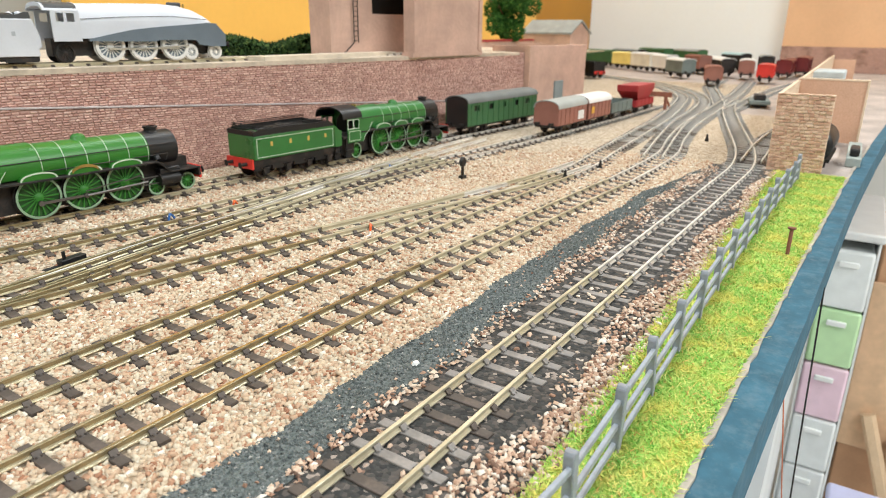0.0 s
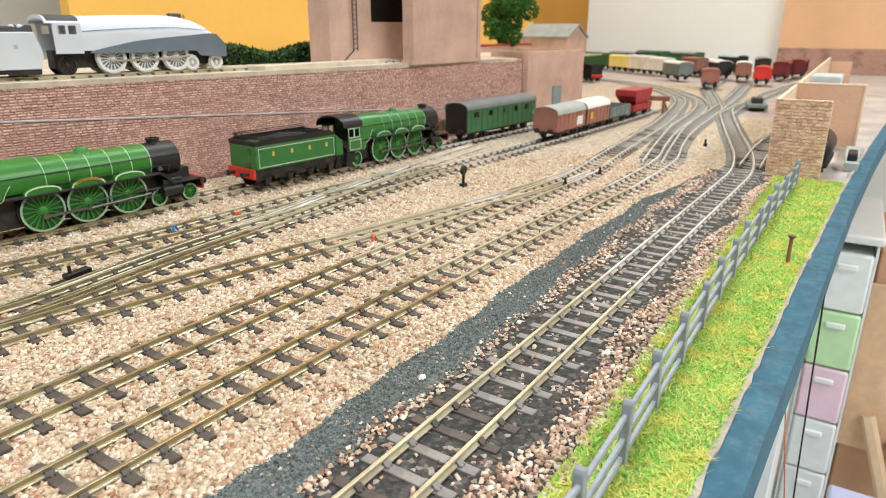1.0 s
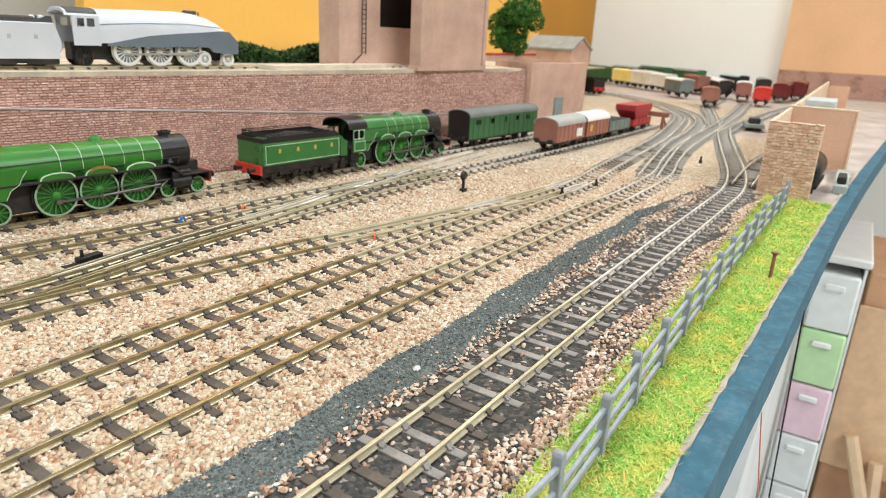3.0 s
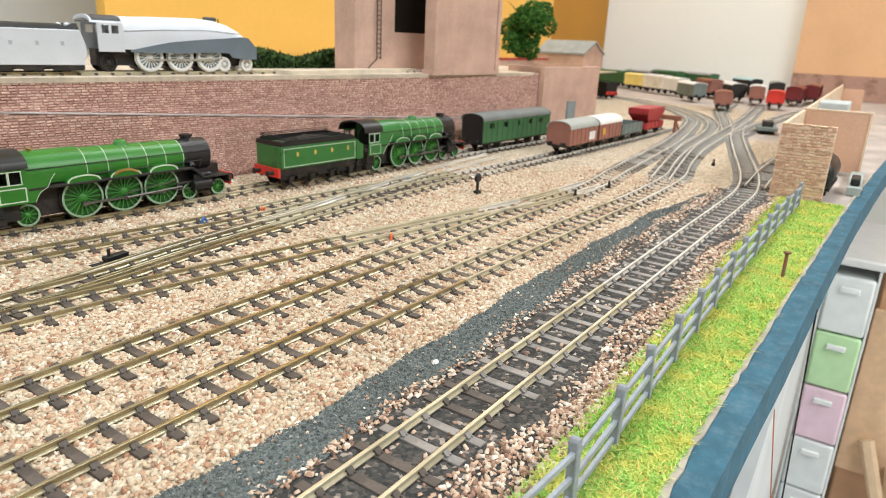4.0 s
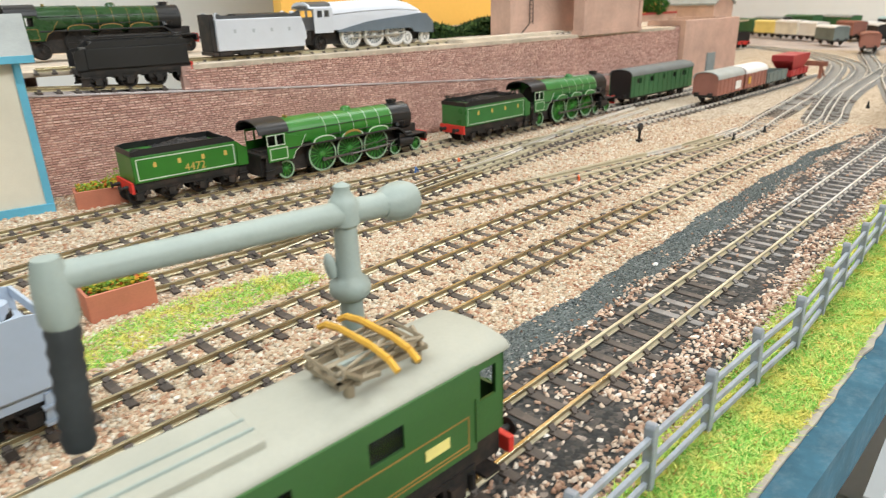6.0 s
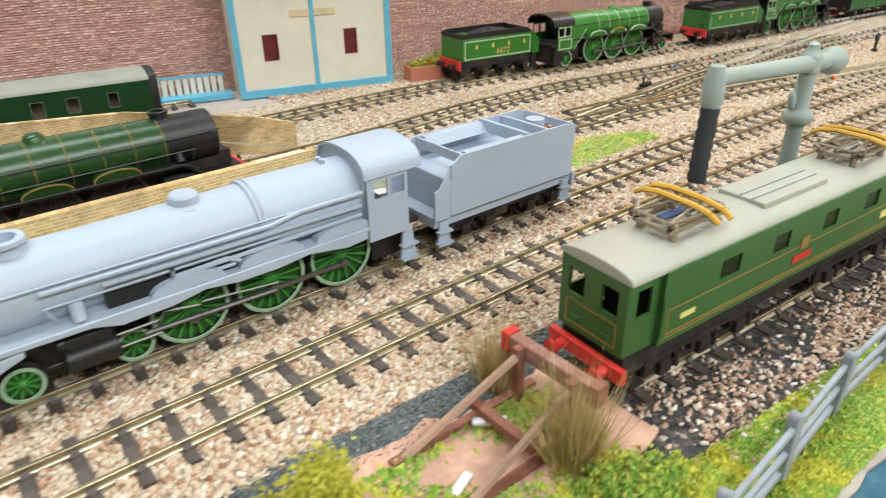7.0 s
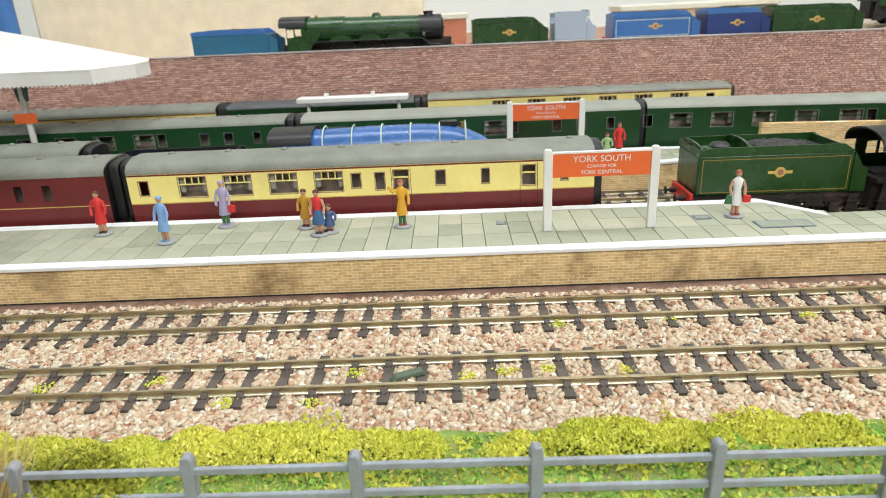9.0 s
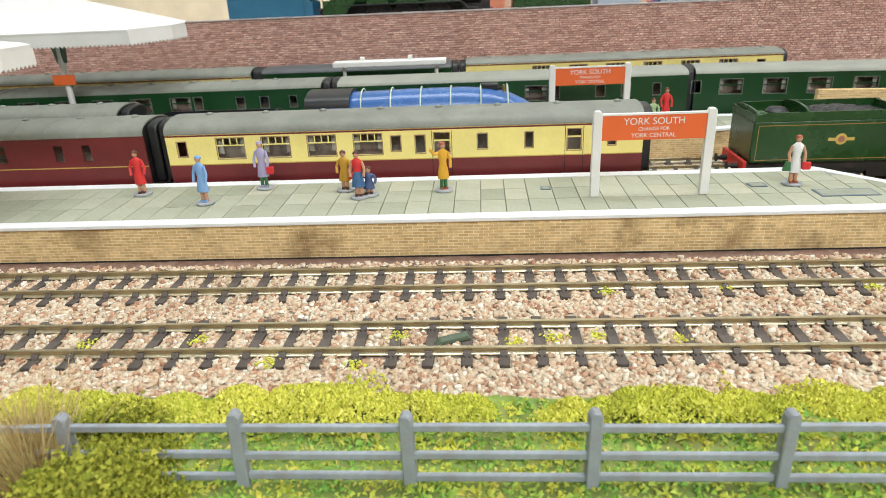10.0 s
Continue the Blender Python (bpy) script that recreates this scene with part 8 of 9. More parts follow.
for c in (34, 136):
    base = Mesh()
    for yy in (-6, 6):
        base.box(c - 13, c + 13, yy - 0.7, yy + 0.7, 46.2, 47.4)
        base.cyl((c - 10, yy, 41), (c - 10, yy, 46.4), 1.3, n=8)
        base.cyl((c + 10, yy, 41), (c + 10, yy, 46.4), 1.3, n=8)
    base.box(c - 13, c - 11.6, -7, 7, 46.2, 47.4)
    base.box(c + 11.6, c + 13, -7, 7, 46.2, 47.4)
    pg = part("pantograph", base, M_PANTO, th, "tan folded pantograph")
    for yy in (-5.5, 5.5):
        arms = Mesh()
        arms.tube([(c - 11, yy, 47.6), (c + 12, yy * 1.15, 49.5), (c - 4, yy * 0.7, 51.8)], 0.5, 5)
        arms.tube([(c + 11, yy, 47.6), (c - 13, yy * 1.15, 49.8), (c + 4, yy * 0.7, 51.8)], 0.5, 5)
        part("arm", arms, M_PANTO, pg)
    for xx, zz in ((c + 12, 49.5), (c - 13, 49.8)):
        part("cross_rod", Mesh().tube([(xx, -6.3, zz), (xx, 6.3, zz)], 0.5, 5), M_PANTO, pg)
    tr_ = np.random.default_rng(int(c))
    for q in range(16):
        p0 = (c - 12 + 24 * tr_.random(), -9 + 18 * tr_.random(), 46.2 + 3 * tr_.random())
        rod = Mesh().tube([p0, (min(c + 13, max(c - 13, p0[0] + 7 * tr_.normal())), min(9, max(-9, p0[1] + 5 * tr_.normal())), 46.5 + 5.5 * tr_.random())], 0.75, 5)
        part("linkage", rod, M_PANTO, pg)
    part("spring", Mesh().box(c - 9, c + 6, -1.6, 1.6, 47.2, 48.6), M_CRANE if c > 100 else paint("spring_blue", (0.05, 0.08, 0.2), rough=0.5), pg)
    for o in (-3, 3):
        sh = Mesh()
        pts = [(c + o, -15, 50.2), (c + o, -12, 52.0), (c + o, -6, 53.0), (c + o, 6, 53.0), (c + o, 12, 52.0), (c + o, 15, 50.2)]
        sh.tube(pts, 0.9, 6)
        part("shoe", sh, M_PANTO_Y, pg, "yellow-orange contact shoe")

for ob in th.children_recursive:
    if not ob.name.startswith("bogie"):
        top = 0.0010 if ob.parent != th or ob.name.startswith("pantograph") else 0.0024
        for v in ob.data.vertices:
            if v.co.z > 0.0144:
                v.co.z += top

# ---------------------------------------------------------------- timber buffer stop at the siding's end
th = thing("buffer_stop", "rusty red timber buffer stop at the end of the siding", "buffer stop", 316, -55.0, -2)
part("beam", Mesh().box(-2, 2, -17.5, 17.5, 15.0, 20.6), paint("faded_beam", (0.40, 0.19, 0.14), rough=0.85, var=0.35, coarse=90, dirt=(0.5, 0.36, 0.28), dirt_amt=0.6), th, "faded pink-brown beam", bev=0.5)
for s in (-1, 1):
    part("beam_end", Mesh().box(-2.4, 2.4, *sorted((s * 15, s * 18)), 14.5, 21.2), M_RED if s > 0 else M_RUST, th)
    part("upright", Mesh().box(-4.5, -1.5, s * 10 - 1.4, s * 10 + 1.4, 0, 20), M_RUST, th, bev=0.3)
    part("raker", Mesh().tube([(-3, s * 10, 17), (-47, s * 12, 0)], 1.4, 6), paint("raker_wood", (0.42, 0.26, 0.18), rough=0.8, var=0.3), th, "sloping timber strut")
    part("sill", Mesh().box(-48, 6, s * 12 - 1.4, s * 12 + 1.4, 0, 2.2), M_RUST, th)
part("cross_tie", Mesh().box(-20, -17, -12, 12, 5, 7.5), M_RUST, th)
strip("buffer_earth", lambda x: -84 + 0.04 * (x - 270), lambda x: -34 - 0.07 * (x - 246), -1.2, paint("red_earth", (0.62, 0.37, 0.27), rough=0.9, var=0.35, fine=300, coarse=60), "bare red-brown earth round the buffer stop", "ground", 246, 330, rough=1.5)
eg = field(7000, 248, 328, lambda x: -86, lambda x: -42, -1.0, 0.4, 81)
eg = eg[np.sin(eg[:, 0] / 7.0 + 1.3) + np.sin(eg[:, 1] / 5.0 + eg[:, 0] / 17.0) + 0.6 * np.random.default_rng(82).normal(size=len(eg)) > 0.55]
scatter("earth_flock", "green and yellow flock clumps on the earth by the buffer stop", eg, 0.9, M_FOAM_G, flat=1.0, seed=83, squash=0.5, category="grass", faces="tetra")
for cx, cy, cz, cl, rr in ((226, -77.5, 2, 9, 62), (298, -49, 3, 10, -35), (278, -60, 1, 8, 20)):
    ch = thing("wood_chip", "small white wooden chip lying on the bank", "wood chip", cx, cy, cz, rr, group="white wooden chips")
    part("chip", Mesh().box(-cl / 2, cl / 2, -1.3, 1.3, -2.2, -0.8), M_WHITE_EDGE, ch, bev=0.3)

# ---------------------------------------------------------------- signal box hut, fence and planters
hh = math.degrees(math.atan2(320 - 354, 524 - 401))
th = thing("station_hut", "cream two-storey hut with sky blue trim and dark red windows", "hut", 401, 355, -2.4, hh)
wins = [(22, 34, 28, 48), (88, 99, 28, 48), (22, 34, 74, 94), (88, 99, 74, 94)]
part("wall", welded(Mesh().panel(0, 128, 0, 102, 0, 3, wins), "wall", M_HUT), None, th, "cream front wall")
part("wall", Mesh().box(0, 3, 3, 62, 0, 102), M_HUT, th)
part("wall", Mesh().box(125, 128, 3, 62, 0, 102), M_HUT, th)
part("wall", Mesh().box(3, 125, 59, 62, 0, 102), M_HUT, th)
part("gable", Mesh().prism([(0, 102), (62, 102), (31, 122)], "x", 0, 3), M_HUT, th)
part("roof", Mesh().prism([(-8, 101), (31, 126), (70, 101), (70, 103.5), (31, 129), (-8, 103.5)], "x", -9, 137), M_SLATE, th, "grey pitched roof")
for x in (-0.6, 61.5, 123.8):
    part("trim", Mesh().box(x, x + (4.8 if x != 61.5 else 3.2), -1.2, 0, 0, 102), M_HUT_BLUE, th, "sky blue corner board")
part("trim", Mesh().box(-0.6, 128.6, -2.0, 0, 0, 6), M_HUT_BLUE, th, "sky blue base board")
part("barge_board", Mesh().box(-9, 137, -9.2, -7.6, 99.5, 104), M_HUT_BLUE, th, "sky blue eaves board")
for s in (-6, 6):
    part("bracket", Mesh().prism([(-8, 101), (0, 101), (0, 84)], "x", 0 if s < 0 else 125, 3 if s < 0 else 128), M_HUT_BLUE, th)
for a, b, c, d in wins:
    w = part("window", Mesh().box(a, b, 1.2, 1.9, c, d), M_DOOR_RED, th, "dark red framed window")
    fr = Mesh()
    fr.box(a, b, 0.6, 1.2, (c + d) / 2 - 0.5, (c + d) / 2 + 0.5)
    fr.box((a + b) / 2 - 0.4, (a + b) / 2 + 0.4, 0.6, 1.2, c, d)
    outline_box(fr, a, b, c, d, -0.01, 1.2, 0.5)
    part("window_frame", fr, M_DOOR_RED, w)
part("name_board", Mesh().box(46, 82, -1.0, 0, 60, 65), paint("hut_sign", (0.66, 0.55, 0.34), rough=0.6), th, "blank buff name board")
th = thing("low_railing", "cream slatted railing on a sky blue base beside the hut", "railing", 336, 388, -2.4, hh)
part("base", Mesh().box(0, 66, -8, 8, 0, 4), M_HUT_BLUE, th)
part("top_rail", Mesh().box(2, 62, 4.5, 6.5, 17, 18.6), M_HUT_BLUE, th)
for k in range(11):
    part("slat", Mesh().box(3 + 5.4 * k, 6.6 + 5.4 * k, 5, 6, 4, 17), M_HUT, th)


def planter(x, y, rz, L, label, seed, z=-2.4):
    th = thing("planter", label, "planter", x, y, z, rz, group="terracotta planters")
    me = Mesh()
    me.panel(0, L, 0, 13, 0, 1.5, [])
    me.panel(0, L, 0, 13, 16.5, 18, [])
    me.box(0, 1.5, 1.5, 16.5, 0, 13)
    me.box(L - 1.5, L, 1.5, 16.5, 0, 13)
    part("trough", me, M_TERRA, th, bev=0.3)
    part("soil", Mesh().box(1.5, L - 1.5, 1.5, 16.5, 0, 10.5), M_RUST, th)
    r = np.random.default_rng(seed)
    p = np.c_[2 + (L - 4) * r.random(500), 2 + 14 * r.random(500), 11 + 5 * r.random(500)]
    ob = scatter("flower_bed", "", p, 1.2, M_FLOWER, flat=1.0, seed=seed, squash=0.5)
    ob.parent = th
    for k in ("label", "category", "kind"):
        if k in ob:
            del ob[k]
    ob["label"] = "yellow, red and green flowers"
    return th


M_FLOWER = leafy("flowers", [(0, (0.10, 0.24, 0.04)), (0.5, (0.30, 0.36, 0.05)), (0.72, (0.65, 0.45, 0.04)), (0.86, (0.6, 0.08, 0.03)), (1, (0.66, 0.55, 0.1))])
planter(534, 306, hh, 44, "terracotta trough of yellow and red flowers by the hut", 81)
planter(468, 117, -7, 29, "terracotta trough of yellow flowers on the turf patch", 82)
clump("bush", "small round green bush behind the planter", 574, 322, -2, 12, 10, 15, 900, M_FOAM_G, 83)


# ---------------------------------------------------------------- vans and wagons
def van(x, y, rz, L, H, body, roof, label, ends=None, windows=(), name="goods_van", patches=(), arcr=6.0, group="goods wagons", bogies=False, W=15.5, z=0):
    th = thing(name, label, "wagon", x, y, z, rz, group=group)
    side = Mesh()
    for s in (-1, 1):
        a, b = sorted((s * (W - 1), s * W))
        p = part("side", welded(Mesh().panel(0, L, 11, H, a, b, [(w0, w1, H - 9.5, H - 3.5) for w0, w1 in windows]), "side", body), None, th)
        rb = Mesh()
        for k in np.arange(6, L - 2, 11.0):
            rb.box(k, k + 0.9, *sorted((s * W, s * (W + 0.5))), 11.5, H - 0.8)
        part("rib", rb, body, p)
        for x0, x1, z0, z1, m in patches:
            part("marking", Mesh().box(x0, x1, *sorted((s * (W + 0.5), s * (W + 0.65))), z0, z1), m, th)
    for e in (0, L - 1):
        part("end", Mesh().prism([(-W + 1, 11)] + arc(W - 1, H, arcr - 0.6, 11) + [(W - 1, 11)], "x", e, e + 1), ends or body, th)
    part("roof", Mesh().prism(arc(W + 0.8, H - 0.3, arcr, 13) + arc(W, H - 0.5, arcr - 0.8, 13)[::-1], "x", -1, L + 1), roof, th)
    # Filled with a black block, so the van's inner shade is only colour.
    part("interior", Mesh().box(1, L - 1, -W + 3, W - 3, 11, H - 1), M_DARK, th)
    part("underframe", Mesh().box(-1, L + 1, -12.5, 12.5, 8.5, 11), M_CHASSIS, th)
    ax = (L * 0.2, L * 0.8) if not bogies else (L * 0.12, L * 0.27, L * 0.73, L * 0.88)
    for c in ax:
        for s in (-1, 1):
            part("axlebox", Mesh().box(c - 2.5, c + 2.5, s * 11.6 - 1.2, s * 11.6 + 1.2, 4, 9), M_CHASSIS, th)
            add_wheel(th, c, s * G, 6.0, (M_CHASSIS, M_CHASSIS, 8))
    buffers(th, -1, s=-1, z=12.5)
    buffers(th, L + 1, s=1, z=12.5)
    return th


vh = math.degrees(math.atan2(193 - 216, 1300 - 1064))
van(1134, near_line("train", 1134), vh, 150, 36, M_VAN, paint("van_roof_dark", (0.15, 0.165, 0.16), rough=0.6), "green bogie luggage van with black ends and a dark grey roof", ends=M_BLACK, windows=((12, 22), (42, 50), (72, 77), (98, 106), (122, 132)), name="luggage_van", arcr=8, bogies=True)
wh = math.degrees(math.atan2(112 - 124, 1420 - 1250))
van(1194, near_line("fourth", 1194), wh, 74, 30, M_BAUXITE, M_LT_ROOF, "bauxite brown goods van with a pale grey roof and white panel", patches=((50, 66, 14, 24, M_WHITE),), arcr=9)
van(1274, near_line("fourth", 1274), wh, 68, 30, M_BAUXITE, M_WHITE, "bauxite brown goods van with a white roof and yellow mark", patches=((8, 16, 17, 25, M_PANTO_Y),), arcr=9)


def open_wagon(x, y, rz, L, H, body, label, flare=0.0, load=None, z=0, group="goods wagons", name="open_wagon"):
    th = thing(name, label, "wagon", x, y, z, rz, group=group)
    W = 15.0
    for s in (-1, 1):
        part("side", Mesh().prism([(0 + flare, 11), (L - flare, 11), (L, H), (0, H)], "y", *sorted((s * W, s * (W - 1.2)))), body, th)
        rb = Mesh()
        for k in np.linspace(5, L - 6, 5):
            rb.box(k, k + 1, *sorted((s * W, s * (W + 0.6))), 11, H)
        part("rib", rb, body, th)
    for e in (0, L - 1.2):
        part("end", Mesh().box(e, e + 1.2, -W + 1.2, W - 1.2, 11, H), body, th)
    part("floor", Mesh().box(1, L - 1, -W + 1, W - 1, 10, 12), M_CHASSIS, th)
    if load:
        part("load", Mesh().prism([(2, 12), (L - 2, 12), (L - 2, H - 3), (L * 0.5, H + 1), (2, H - 3)], "y", -W + 1.5, W - 1.5), load, th)
    part("underframe", Mesh().box(-1, L + 1, -12, 12, 8.5, 10), M_CHASSIS, th)
    for c in (L * 0.2, L * 0.8):
        for s in (-1, 1):
            part("axlebox", Mesh().box(c - 2.5, c + 2.5, s * 11.6 - 1.2, s * 11.6 + 1.2, 4, 9), M_CHASSIS, th)
            add_wheel(th, c, s * G, 6.0, (M_CHASSIS, M_CHASSIS, 8))
    buffers(th, -1, s=-1, z=12)
    buffers(th, L + 1, s=1, z=12)
    return th


open_wagon(1347, near_line("fourth", 1347), wh, 72, 24, M_WAGON_GREY, "grey open mineral wagon")
th = open_wagon(1436, near_line("fourth", 1436), wh + 1, 76, 20, M_SIGNAL_RED, "red hopper wagon with a tall flared body", name="hopper_wagon")
part("hopper_body", Mesh().rings([[(20, -10, 16), (56, -10, 16), (56, 10, 16), (20, 10, 16)], [(2, -15, 32), (74, -15, 32), (74, 15, 32), (2, 15, 32)], [(2, -15, 40), (74, -15, 40), (74, 15, 40), (2, 15, 40)]]), M_SIGNAL_RED, th, bev=0.4)
th = thing("buffer_stop", "small brown timber buffer stop behind the red hopper", "buffer stop", 1542, 96, -2.5, -5)
part("beam", Mesh().box(0, 5, -22, 22, 20, 27), M_RUST, th)
for s in (-14, 14):
    part("upright", Mesh().box(0, 4, s - 2, s + 2, 0, 22), M_RUST, th)
    part("raker", Mesh().tube([(3, s, 20), (26, s, 0)], 1.6, 6), M_RUST, th)

# ---------------------------------------------------------------- far yard
M_PALE_BLUE, M_CREAM_W = paint("pale_blue", (0.46, 0.66, 0.68), rough=0.6), paint("cream_wagon", (0.8, 0.78, 0.68), rough=0.6)
FAR = [(2019, 102, 12, M_BAUXITE, M_RUST, 74, 30), (2304, 78, 8, M_BAUXITE, M_WHITE, 80, 34), (2195, 23, 4, M_RED, M_RED, 66, 30), (2480, 172, 40, M_PALE_BLUE, M_WHITE, 80, 34), (2460, 205, 40, M_BAUXITE, M_RUST, 74, 36), (2246, 202, 38, M_WAGON_GREY, M_WHITE, 84, 34),
       (2420, 285, 46, M_WHITE, M_WHITE, 80, 36), (2470, 345, 50, M_CREAM_W, M_WHITE, 84, 38), (2550, 424, 55, M_CREAM, M_CREAM, 80, 36), (2650, 520, 60, M_VAN, M_VAN, 120, 38), (2380, 4, 0, M_MAROON, M_MAROON, 110, 34), (2510, -24, 0, M_MAROON, M_RUST, 120, 36), (2560, 62, 10, M_CHASSIS, M_SLATE, 100, 36), (2650, 130, 40, M_CHASSIS, M_PALE_BLUE, 90, 38), (2640, 250, 50, M_VAN, M_SLATE, 110, 44), (2680, 360, 52, M_VAN, M_VAN, 110, 44), (2700, 450, 56, M_CHASSIS, M_SLATE, 110, 40), (2360, 130, 25, M_CHASSIS, M_WHITE, 78, 34)]
names = ["brown", "brown white-roofed", "bright red", "pale blue", "brown", "dark grey white-roofed", "white", "cream", "yellow", "green", "maroon", "maroon brown-roofed", "black", "black blue-roofed", "green dark-roofed", "green", "black", "black white-roofed"]
for (x, y, rz, b, rf, L, H), nm in zip(FAR, names):
    van(x, y, rz, L, H, b, rf, nm + " goods wagon parked in the far yard", arcr=5, group="yard wagons").scale = (1.15, 1.15, 1.22)
tender("locomotive_tender", "black and red tender parked behind the wall end", 2150, 452, 0, 55, dict(A3, body=M_BLACK, line=None, bars=None), L=90)
th = thing("yard_crane", "small grey track machine by the yard throat", "track machine", 1660, -36, -2.5, 10)
th.scale = (0.7, 0.7, 0.7)
part("deck", Mesh().box(0, 90, -22, 22, 8, 16), M_WAGON_GREY, th, bev=1)
part("engine", Mesh().box(20, 60, -12, 12, 16, 28), M_CHASSIS, th, bev=1)
for x in (15, 75):
    part("axle", Mesh().cyl((x, -16, 6), (x, 16, 6), 5.5, n=14), M_CHASSIS, th)

th = thing("goods_shed", "small pink brick shed with a pale slate roof", "building", 2075, 428, 63, 82)
part("wall", Mesh().box(0, 130, -45, 45, 0, 42), M_WALL_FLAT, th)
part("gable", Mesh().prism([(-45, 42), (45, 42), (0, 68)], "x", 0, 130), M_WALL_FLAT, th)
for s in (-1, 1):
    part("roof_slope", Mesh().prism([(s * 50, 39), (s * 50, 43), (0, 72), (0, 68)], "x", -5, 135), M_SLATE, th)
slab("upper_road", 1575, 2060, 470, 640, 63.2, 66, paint("road_pale", (0.62, 0.6, 0.52), rough=0.9), "pale roadway on the raised ground", category="road")
th = thing("boundary_wall", "low pink wall with a red coping beside the raised road", "wall", 1600, 500, 66, -3)
part("wall", Mesh().box(0, 330, 0, 8, 0, 22), M_WALL_FLAT, th)
part("coping", Mesh().box(-2, 332, -2, 10, 22, 26), M_SIGNAL_RED, th)


def tree(x, y, z, h, seed, label):
    th = thing("tree", label, "tree", x, y, z)
    r = np.random.default_rng(seed)
    tr = Mesh().lathe((0, 0, 0), (0, 0, 1), [(0, 5), (h * 0.2, 3.6), (h * 0.55, 2.2), (h * 0.8, 1.0)], 10)
    for k in range(9):
        a, zz = r.random() * 6.283, h * (0.3 + 0.45 * r.random())
        tr.cyl((0, 0, zz), (h * 0.28 * math.cos(a), h * 0.28 * math.sin(a), zz + h * 0.2), 1.5, 0.5, 6)
    part("trunk", tr, M_RUST, th)
    lob = np.c_[r.normal(size=16) * h * 0.2, r.normal(size=16) * h * 0.2, h * (0.24 + 0.62 * r.random(16))]
    n = 9000
    u = r.normal(size=(n, 3))
    u /= np.linalg.norm(u, axis=1, keepdims=True)
    p = lob[r.integers(0, 16, n)] + u * h * 0.15 * (0.75 + 0.3 * r.random((n, 1)))
    cr = scatter("crown", "", p, 2.2, M_TREE, flat=0.7, seed=seed, squash=0.5)
    cr.parent = th
    for k in ("label", "category", "kind"):
        if k in cr:
            del cr[k]
    return th


tree(1860, 520, 66, 150, 5, "dark green leafy model tree on the raised ground")
r = np.random.default_rng(77)
n = 9000
hx2 = 930 + 330 * r.random(n)
scatter("dark_hedge", "dark green foam hedge behind the upper track", np.c_[hx2, 402 - (hx2 - 990) * 0.15 + 5 * r.normal(size=n), 85 + 20 * r.random(n) * (0.75 + 0.25 * np.sin(hx2 / 17))], 2.2, M_HEDGE_DARK, flat=1.0, seed=78, category="hedge", squash=0.5, faces="tetra")

# ---------------------------------------------------------------- small things
th = thing("point_lever", "small black point lever between the tracks", "point lever", 954, 96, -2)
part("stand", Mesh().box(-3, 3, -2, 2, 0, 3), M_BLACK, th)
part("arm", Mesh().cyl((0, 0, 3), (0, 0, 14), 1.3, n=8), M_BLACK, th)
part("disc", Mesh().lathe((0, -1.5, 14), (0, 1, 0), [(0, 3.4), (1, 4.2), (2.4, 4.2), (3, 3.2)], 14), M_BLACK, th)
for x, y in ((1056, 16), (1000, 26), (1270, -32)):
    th = thing("point_lever", "tiny black point tie-bar pin beside the rails", "point lever", x, y, -2)
    part("pin", Mesh().lathe((0, 0, 0), (0, 0, 1), [(0, 2.2), (2, 2.0), (5, 1.0), (7, 1.2), (8, 0.4)], 8), M_BLACK, th)
for x, y, c, l in ((790, 179, M_SIGN, "orange wire end by the crossover"), (797, 68, M_SIGN, "bent orange wire end between the tracks"), (745, 186, M_BLUE2, "blue and white wire joint by the rails"), (947, 164, M_BLUE2, "pale blue wire joint by the rails")):
    th = thing("wire_end", l, "wire", x, y, -2.2, 20)
    w = Mesh().tube([(0, 0, 0), (1, 0, 3), (3.5, 1, 4.2), (6, 1, 2.5), (7, 0, 0)], 0.8, 6)
    part("insulation", w, c, th)
    part("bare_wire", Mesh().tube([(0, 0, 0.4), (-6, -2, 0.8), (-9, -1, 0.5)], 0.6, 5), M_WHITE, th)
for x, y in ((672, 165),):
    th = thing("point_lever", "small black point operating block with an upright pin", "point lever", x, y, -2, 8)
    part("block", Mesh().box(-7, 7, -2.4, 2.4, 0, 2.6), M_BLACK, th, bev=0.4)
    part("pin", Mesh().cyl((-4, 0, 2.6), (-4, 0, 6.5), 0.9, n=8), M_BLACK, th)
th = thing("nail", "rusty brown nail standing in the turf", "nail", 889, -147.5, -2)
part("shank", Mesh().cyl((0, 0, -2), (0.8, 0, 15), 1.0, n=10), M_RUST, th)
part("head", Mesh().lathe((0.8, 0, 14.5), (0.05, 0, 1), [(0, 1.2), (0.8, 2.2), (1.4, 2.2), (1.5, 0.5)], 12), M_RUST, th)
th = thing("plaster_chip", "white plaster crumb on the cinder path", "crumb", 678, -46, -1.4)
th.scale = (0.6, 0.6, 0.6)
part("chip", Mesh().rings([[(3.2 * math.cos(t) * (1 + 0.3 * math.sin(3 * t)), 2.4 * math.sin(t), 0) for t in np.linspace(0, 6.28, 9)[:-1]], [(2.0 * math.cos(t), 1.6 * math.sin(t), 1.6) for t in np.linspace(0, 6.28, 9)[:-1]]]), M_WHITE, th)
th = thing("debris", "dull green offcut lying between the rails", "offcut", -99, 8, -1.2, 22)
part("offcut", Mesh().prism([(-6.5, 0), (6.5, 0), (5.5, 2.2), (-4.5, 2.0)], "y", -1.6, 1.6), paint("offcut_green", (0.10, 0.14, 0.09), rough=0.6), th, bev=0.5)
r = np.random.default_rng(99)
p = []
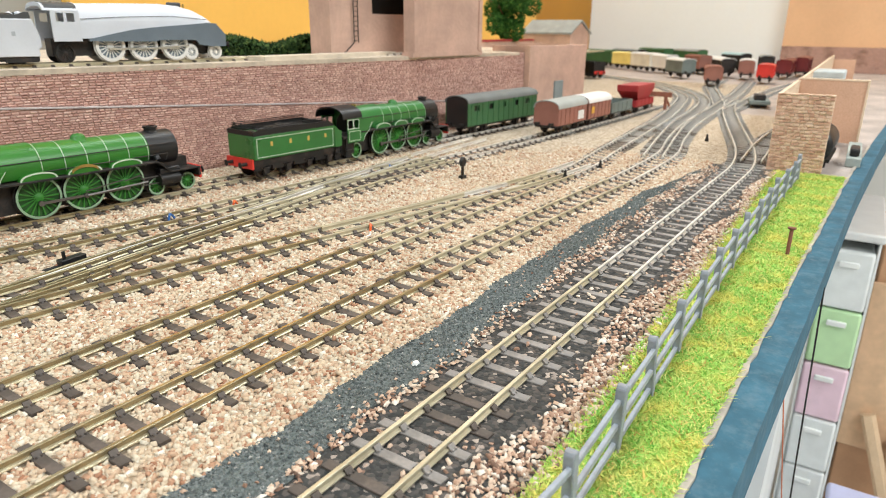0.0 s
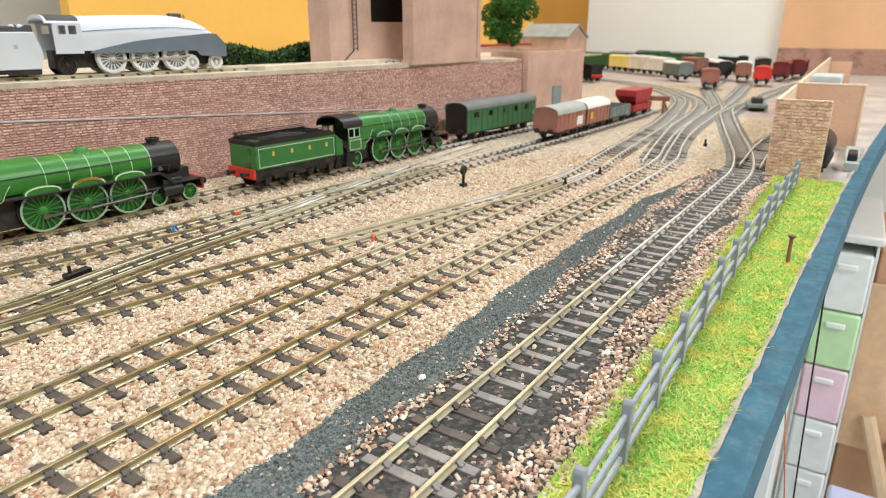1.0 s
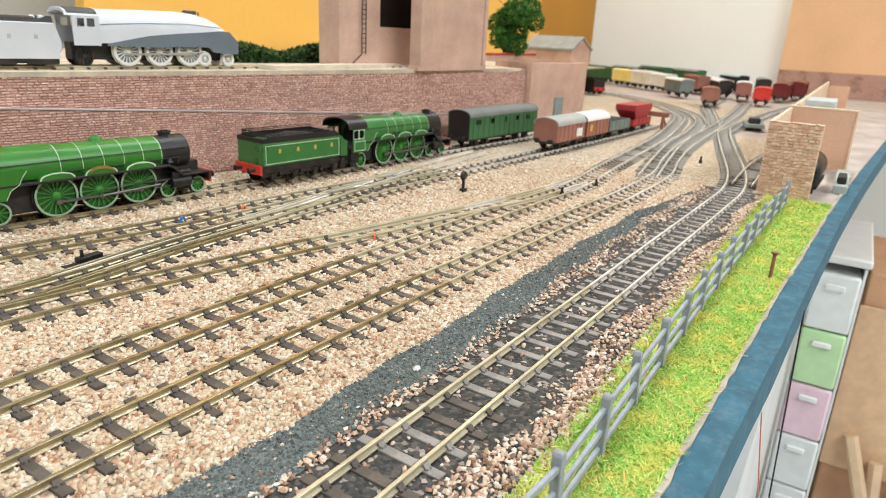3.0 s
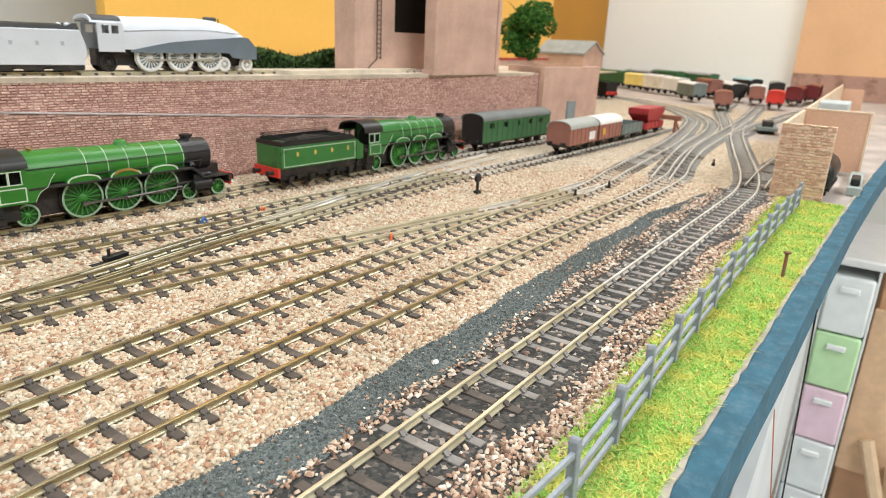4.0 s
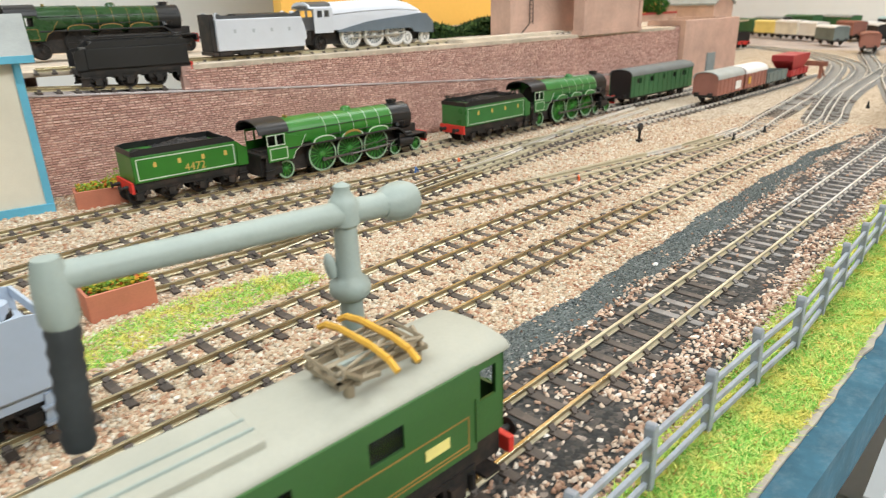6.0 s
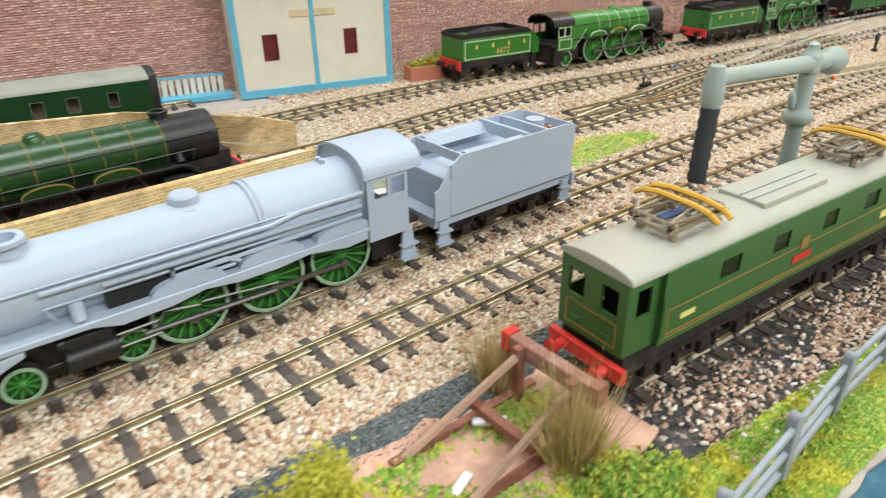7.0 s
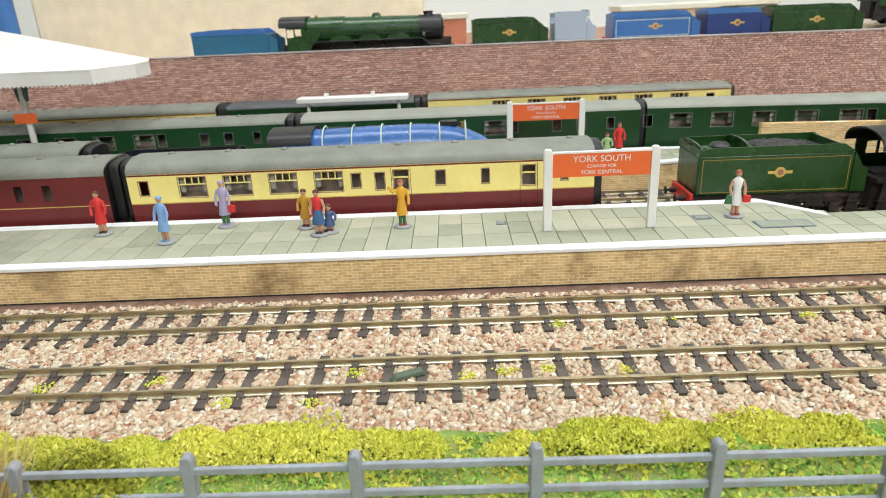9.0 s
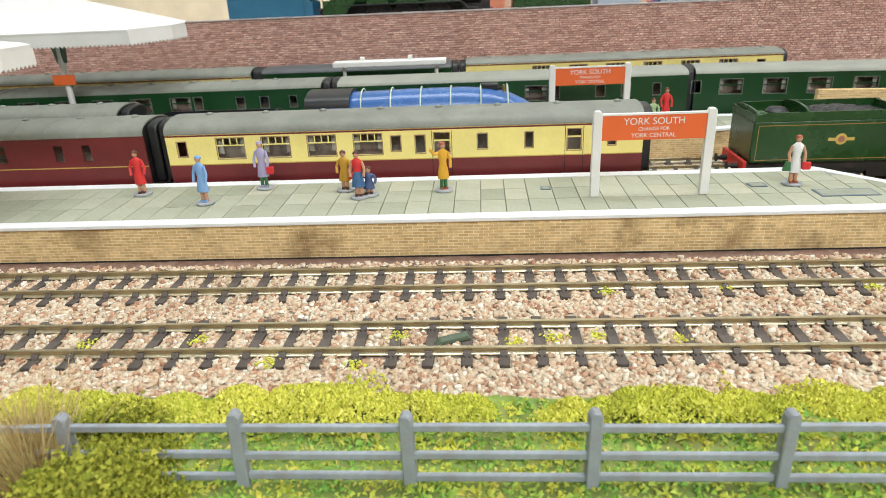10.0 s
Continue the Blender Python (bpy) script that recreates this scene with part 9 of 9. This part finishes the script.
for x, y in ((-78, 8), (-64, 10), (-50, 11), (-118, 12), (-22, 9), (-190, 10), (-40, 44), (5, 46), (-160, -4), (-230, 8), (60, 45), (-130, -6)):
    q = r.normal(size=(70, 3)) * np.array([1.8, 1.5, 0.5]) + np.array([x, y, -1.4])
    p.append(q)
scatter("moss", "little yellow-green moss clumps among the ballast", np.vstack(p), 0.55, M_FOAM, flat=0.8, seed=100, category="moss")

# ---------------------------------------------------------------- beside the layout
# Invented white cupboard: keeps the area below the board bright.
th = thing("cupboard", "white cupboard added for the pale area under the baseboard", "cupboard", 1860, -150, -950)
part("carcass", Mesh().box(4, 400, 0, 260, 0, 700), paint("white_laminate", (0.84, 0.85, 0.84), rough=0.7, var=0.05, fine=60, coarse=6), th, bev=2)
part("door", Mesh().box(-14, 2, 2, 258, 6, 694), bpy.data.materials["white_laminate"], th, bev=2)
part("worktop", Mesh().box(-18, 404, -4, 264, 700, 716), M_PINE, th, bev=2)
# Added pale sheet replaces lit floor, which the baseboard would darken.
slab("skirt_panel", 640, 1496, -160, -154, -950, -60, paint("stand_in_grey_white", (0.60, 0.63, 0.64), rough=0.6, var=0.1, fine=60, coarse=8), "pale grey-white panel added in place of bright floor below the baseboard", category="panel")
th = thing("drawer_tower", "pale plastic drawer tower holding coloured parts", "drawers", 1500, -228, -950)
M_CASE = paint("drawer_plastic", (0.88, 0.9, 0.88), rough=0.35, var=0.05)
part("side_panel", Mesh().box(0, 250, 0, 3, 0, 800), M_CASE, th)
part("side_panel", Mesh().box(0, 250, 61, 64, 0, 800), M_CASE, th)
for k, c in enumerate([(0.84, 0.87, 0.86), (0.80, 0.83, 0.82), (0.82, 0.85, 0.83), (0.78, 0.81, 0.80), (0.80, 0.82, 0.81), (0.82, 0.85, 0.84), (0.90, 0.66, 0.76), (0.58, 0.84, 0.48), (0.84, 0.87, 0.86)]):
    d = part("drawer", Mesh().box(-3, 248, 3.4, 60.6, 4 + 87 * k, 89 + 87 * k), paint("drawer_plastic_%d" % k, c, rough=0.3, var=0.06), th, bev=4)
    part("handle", Mesh().box(-8, -3, 20, 44, 66 + 87 * k, 74 + 87 * k), M_CASE, d, bev=1.5)
part("lid", Mesh().box(-6, 255, -4, 68, 800, 812), M_WHITE, th, bev=3)
th = thing("cardboard_box", "brown cardboard carton standing on the floor", "box", 1780, -590, -950)
part("body", Mesh().box(0, 290, 0, 342, 0, 720), paint("cardboard", (0.58, 0.34, 0.20), rough=0.85, var=0.12, fine=200, coarse=12), th, bev=4)
part("flap", Mesh().box(-9, -1, 192, 345, 340, 660), paint("cardboard_light", (0.70, 0.47, 0.30), rough=0.85, var=0.12), th, bev=2)
th = thing("storage_box", "pale violet plastic storage box on the floor", "box", 1120, -330, -950)
part("body", Mesh().box(0, 170, 0, 110, 0, 545), paint("violet_plastic", (0.60, 0.64, 0.88), rough=0.4, var=0.06), th, bev=6)
part("lid", Mesh().box(-4, 174, -4, 114, 546, 560), paint("violet_lid", (0.56, 0.58, 0.82), rough=0.4, var=0.06), th, bev=4)
th = thing("timber_lengths", "brown timber lengths leaning against the carton", "timber", 1754, -381, -950)
for k in range(3):
    part("batten", Mesh().tube([(-96 - 16 * k, 64 * k - 48, 0), (8, 99 - 48 * k, 417 - 40 * k)], 12, 6), M_PINE, th)
wire = Mesh().tube([(900, -168, -20), (905, -172, -120), (880, -178, -260), (800, -182, -420), (760, -185, -600), (700, -190, -900)], 0.5, 8)
tagged(part("cable", wire, M_CHASSIS), "thin dark cable hanging below the board", "cable")
wire = Mesh().tube([(840, -160, -60), (852, -176, -180), (905, -190, -300), (960, -200, -420)], 0.35, 6)
tagged(part("cable", wire, M_TERRA), "thin red wire hanging below the board", "cable")
# tan boxes and clutter on the shelf behind the station
th = thing("carton", "pale tan carton behind the wall top", "box", -570, 622, 66.1)
part("body", Mesh().box(0, 460, 0, 60, 0, 150), paint("tan_card", (0.86, 0.76, 0.58), rough=0.85, var=0.1), th, bev=3)
th = thing("blue_tube", "blue plastic tube standing behind the wall top", "tube", -590, 600, 66.1)
part("tube", Mesh().cyl((0, 0, 0), (0, 0, 160), 12, n=20), M_BLUE2, th)
for x, y, c, l in ((-170, 560, M_TERRA, "red-brown model box behind the parked engines"), (110, 570, M_PINE, "tan stock box behind the parked engines"), (196, 615, M_WAGON_GREY, "grey stock box behind the parked engines"), (420, 600, M_RUST, "brown stock boxes behind the parked engines"), (560, 640, M_PINE, "tan stock box on the upper level")):
    th = thing("stock_box", l, "box", x, y, 66.1, 4)
    part("body", Mesh().box(0, 110, 0, 40, 0, 38), c, th, bev=2)
    part("lid", Mesh().box(-2, 112, -2, 42, 38, 44), M_HUT, th, bev=1)
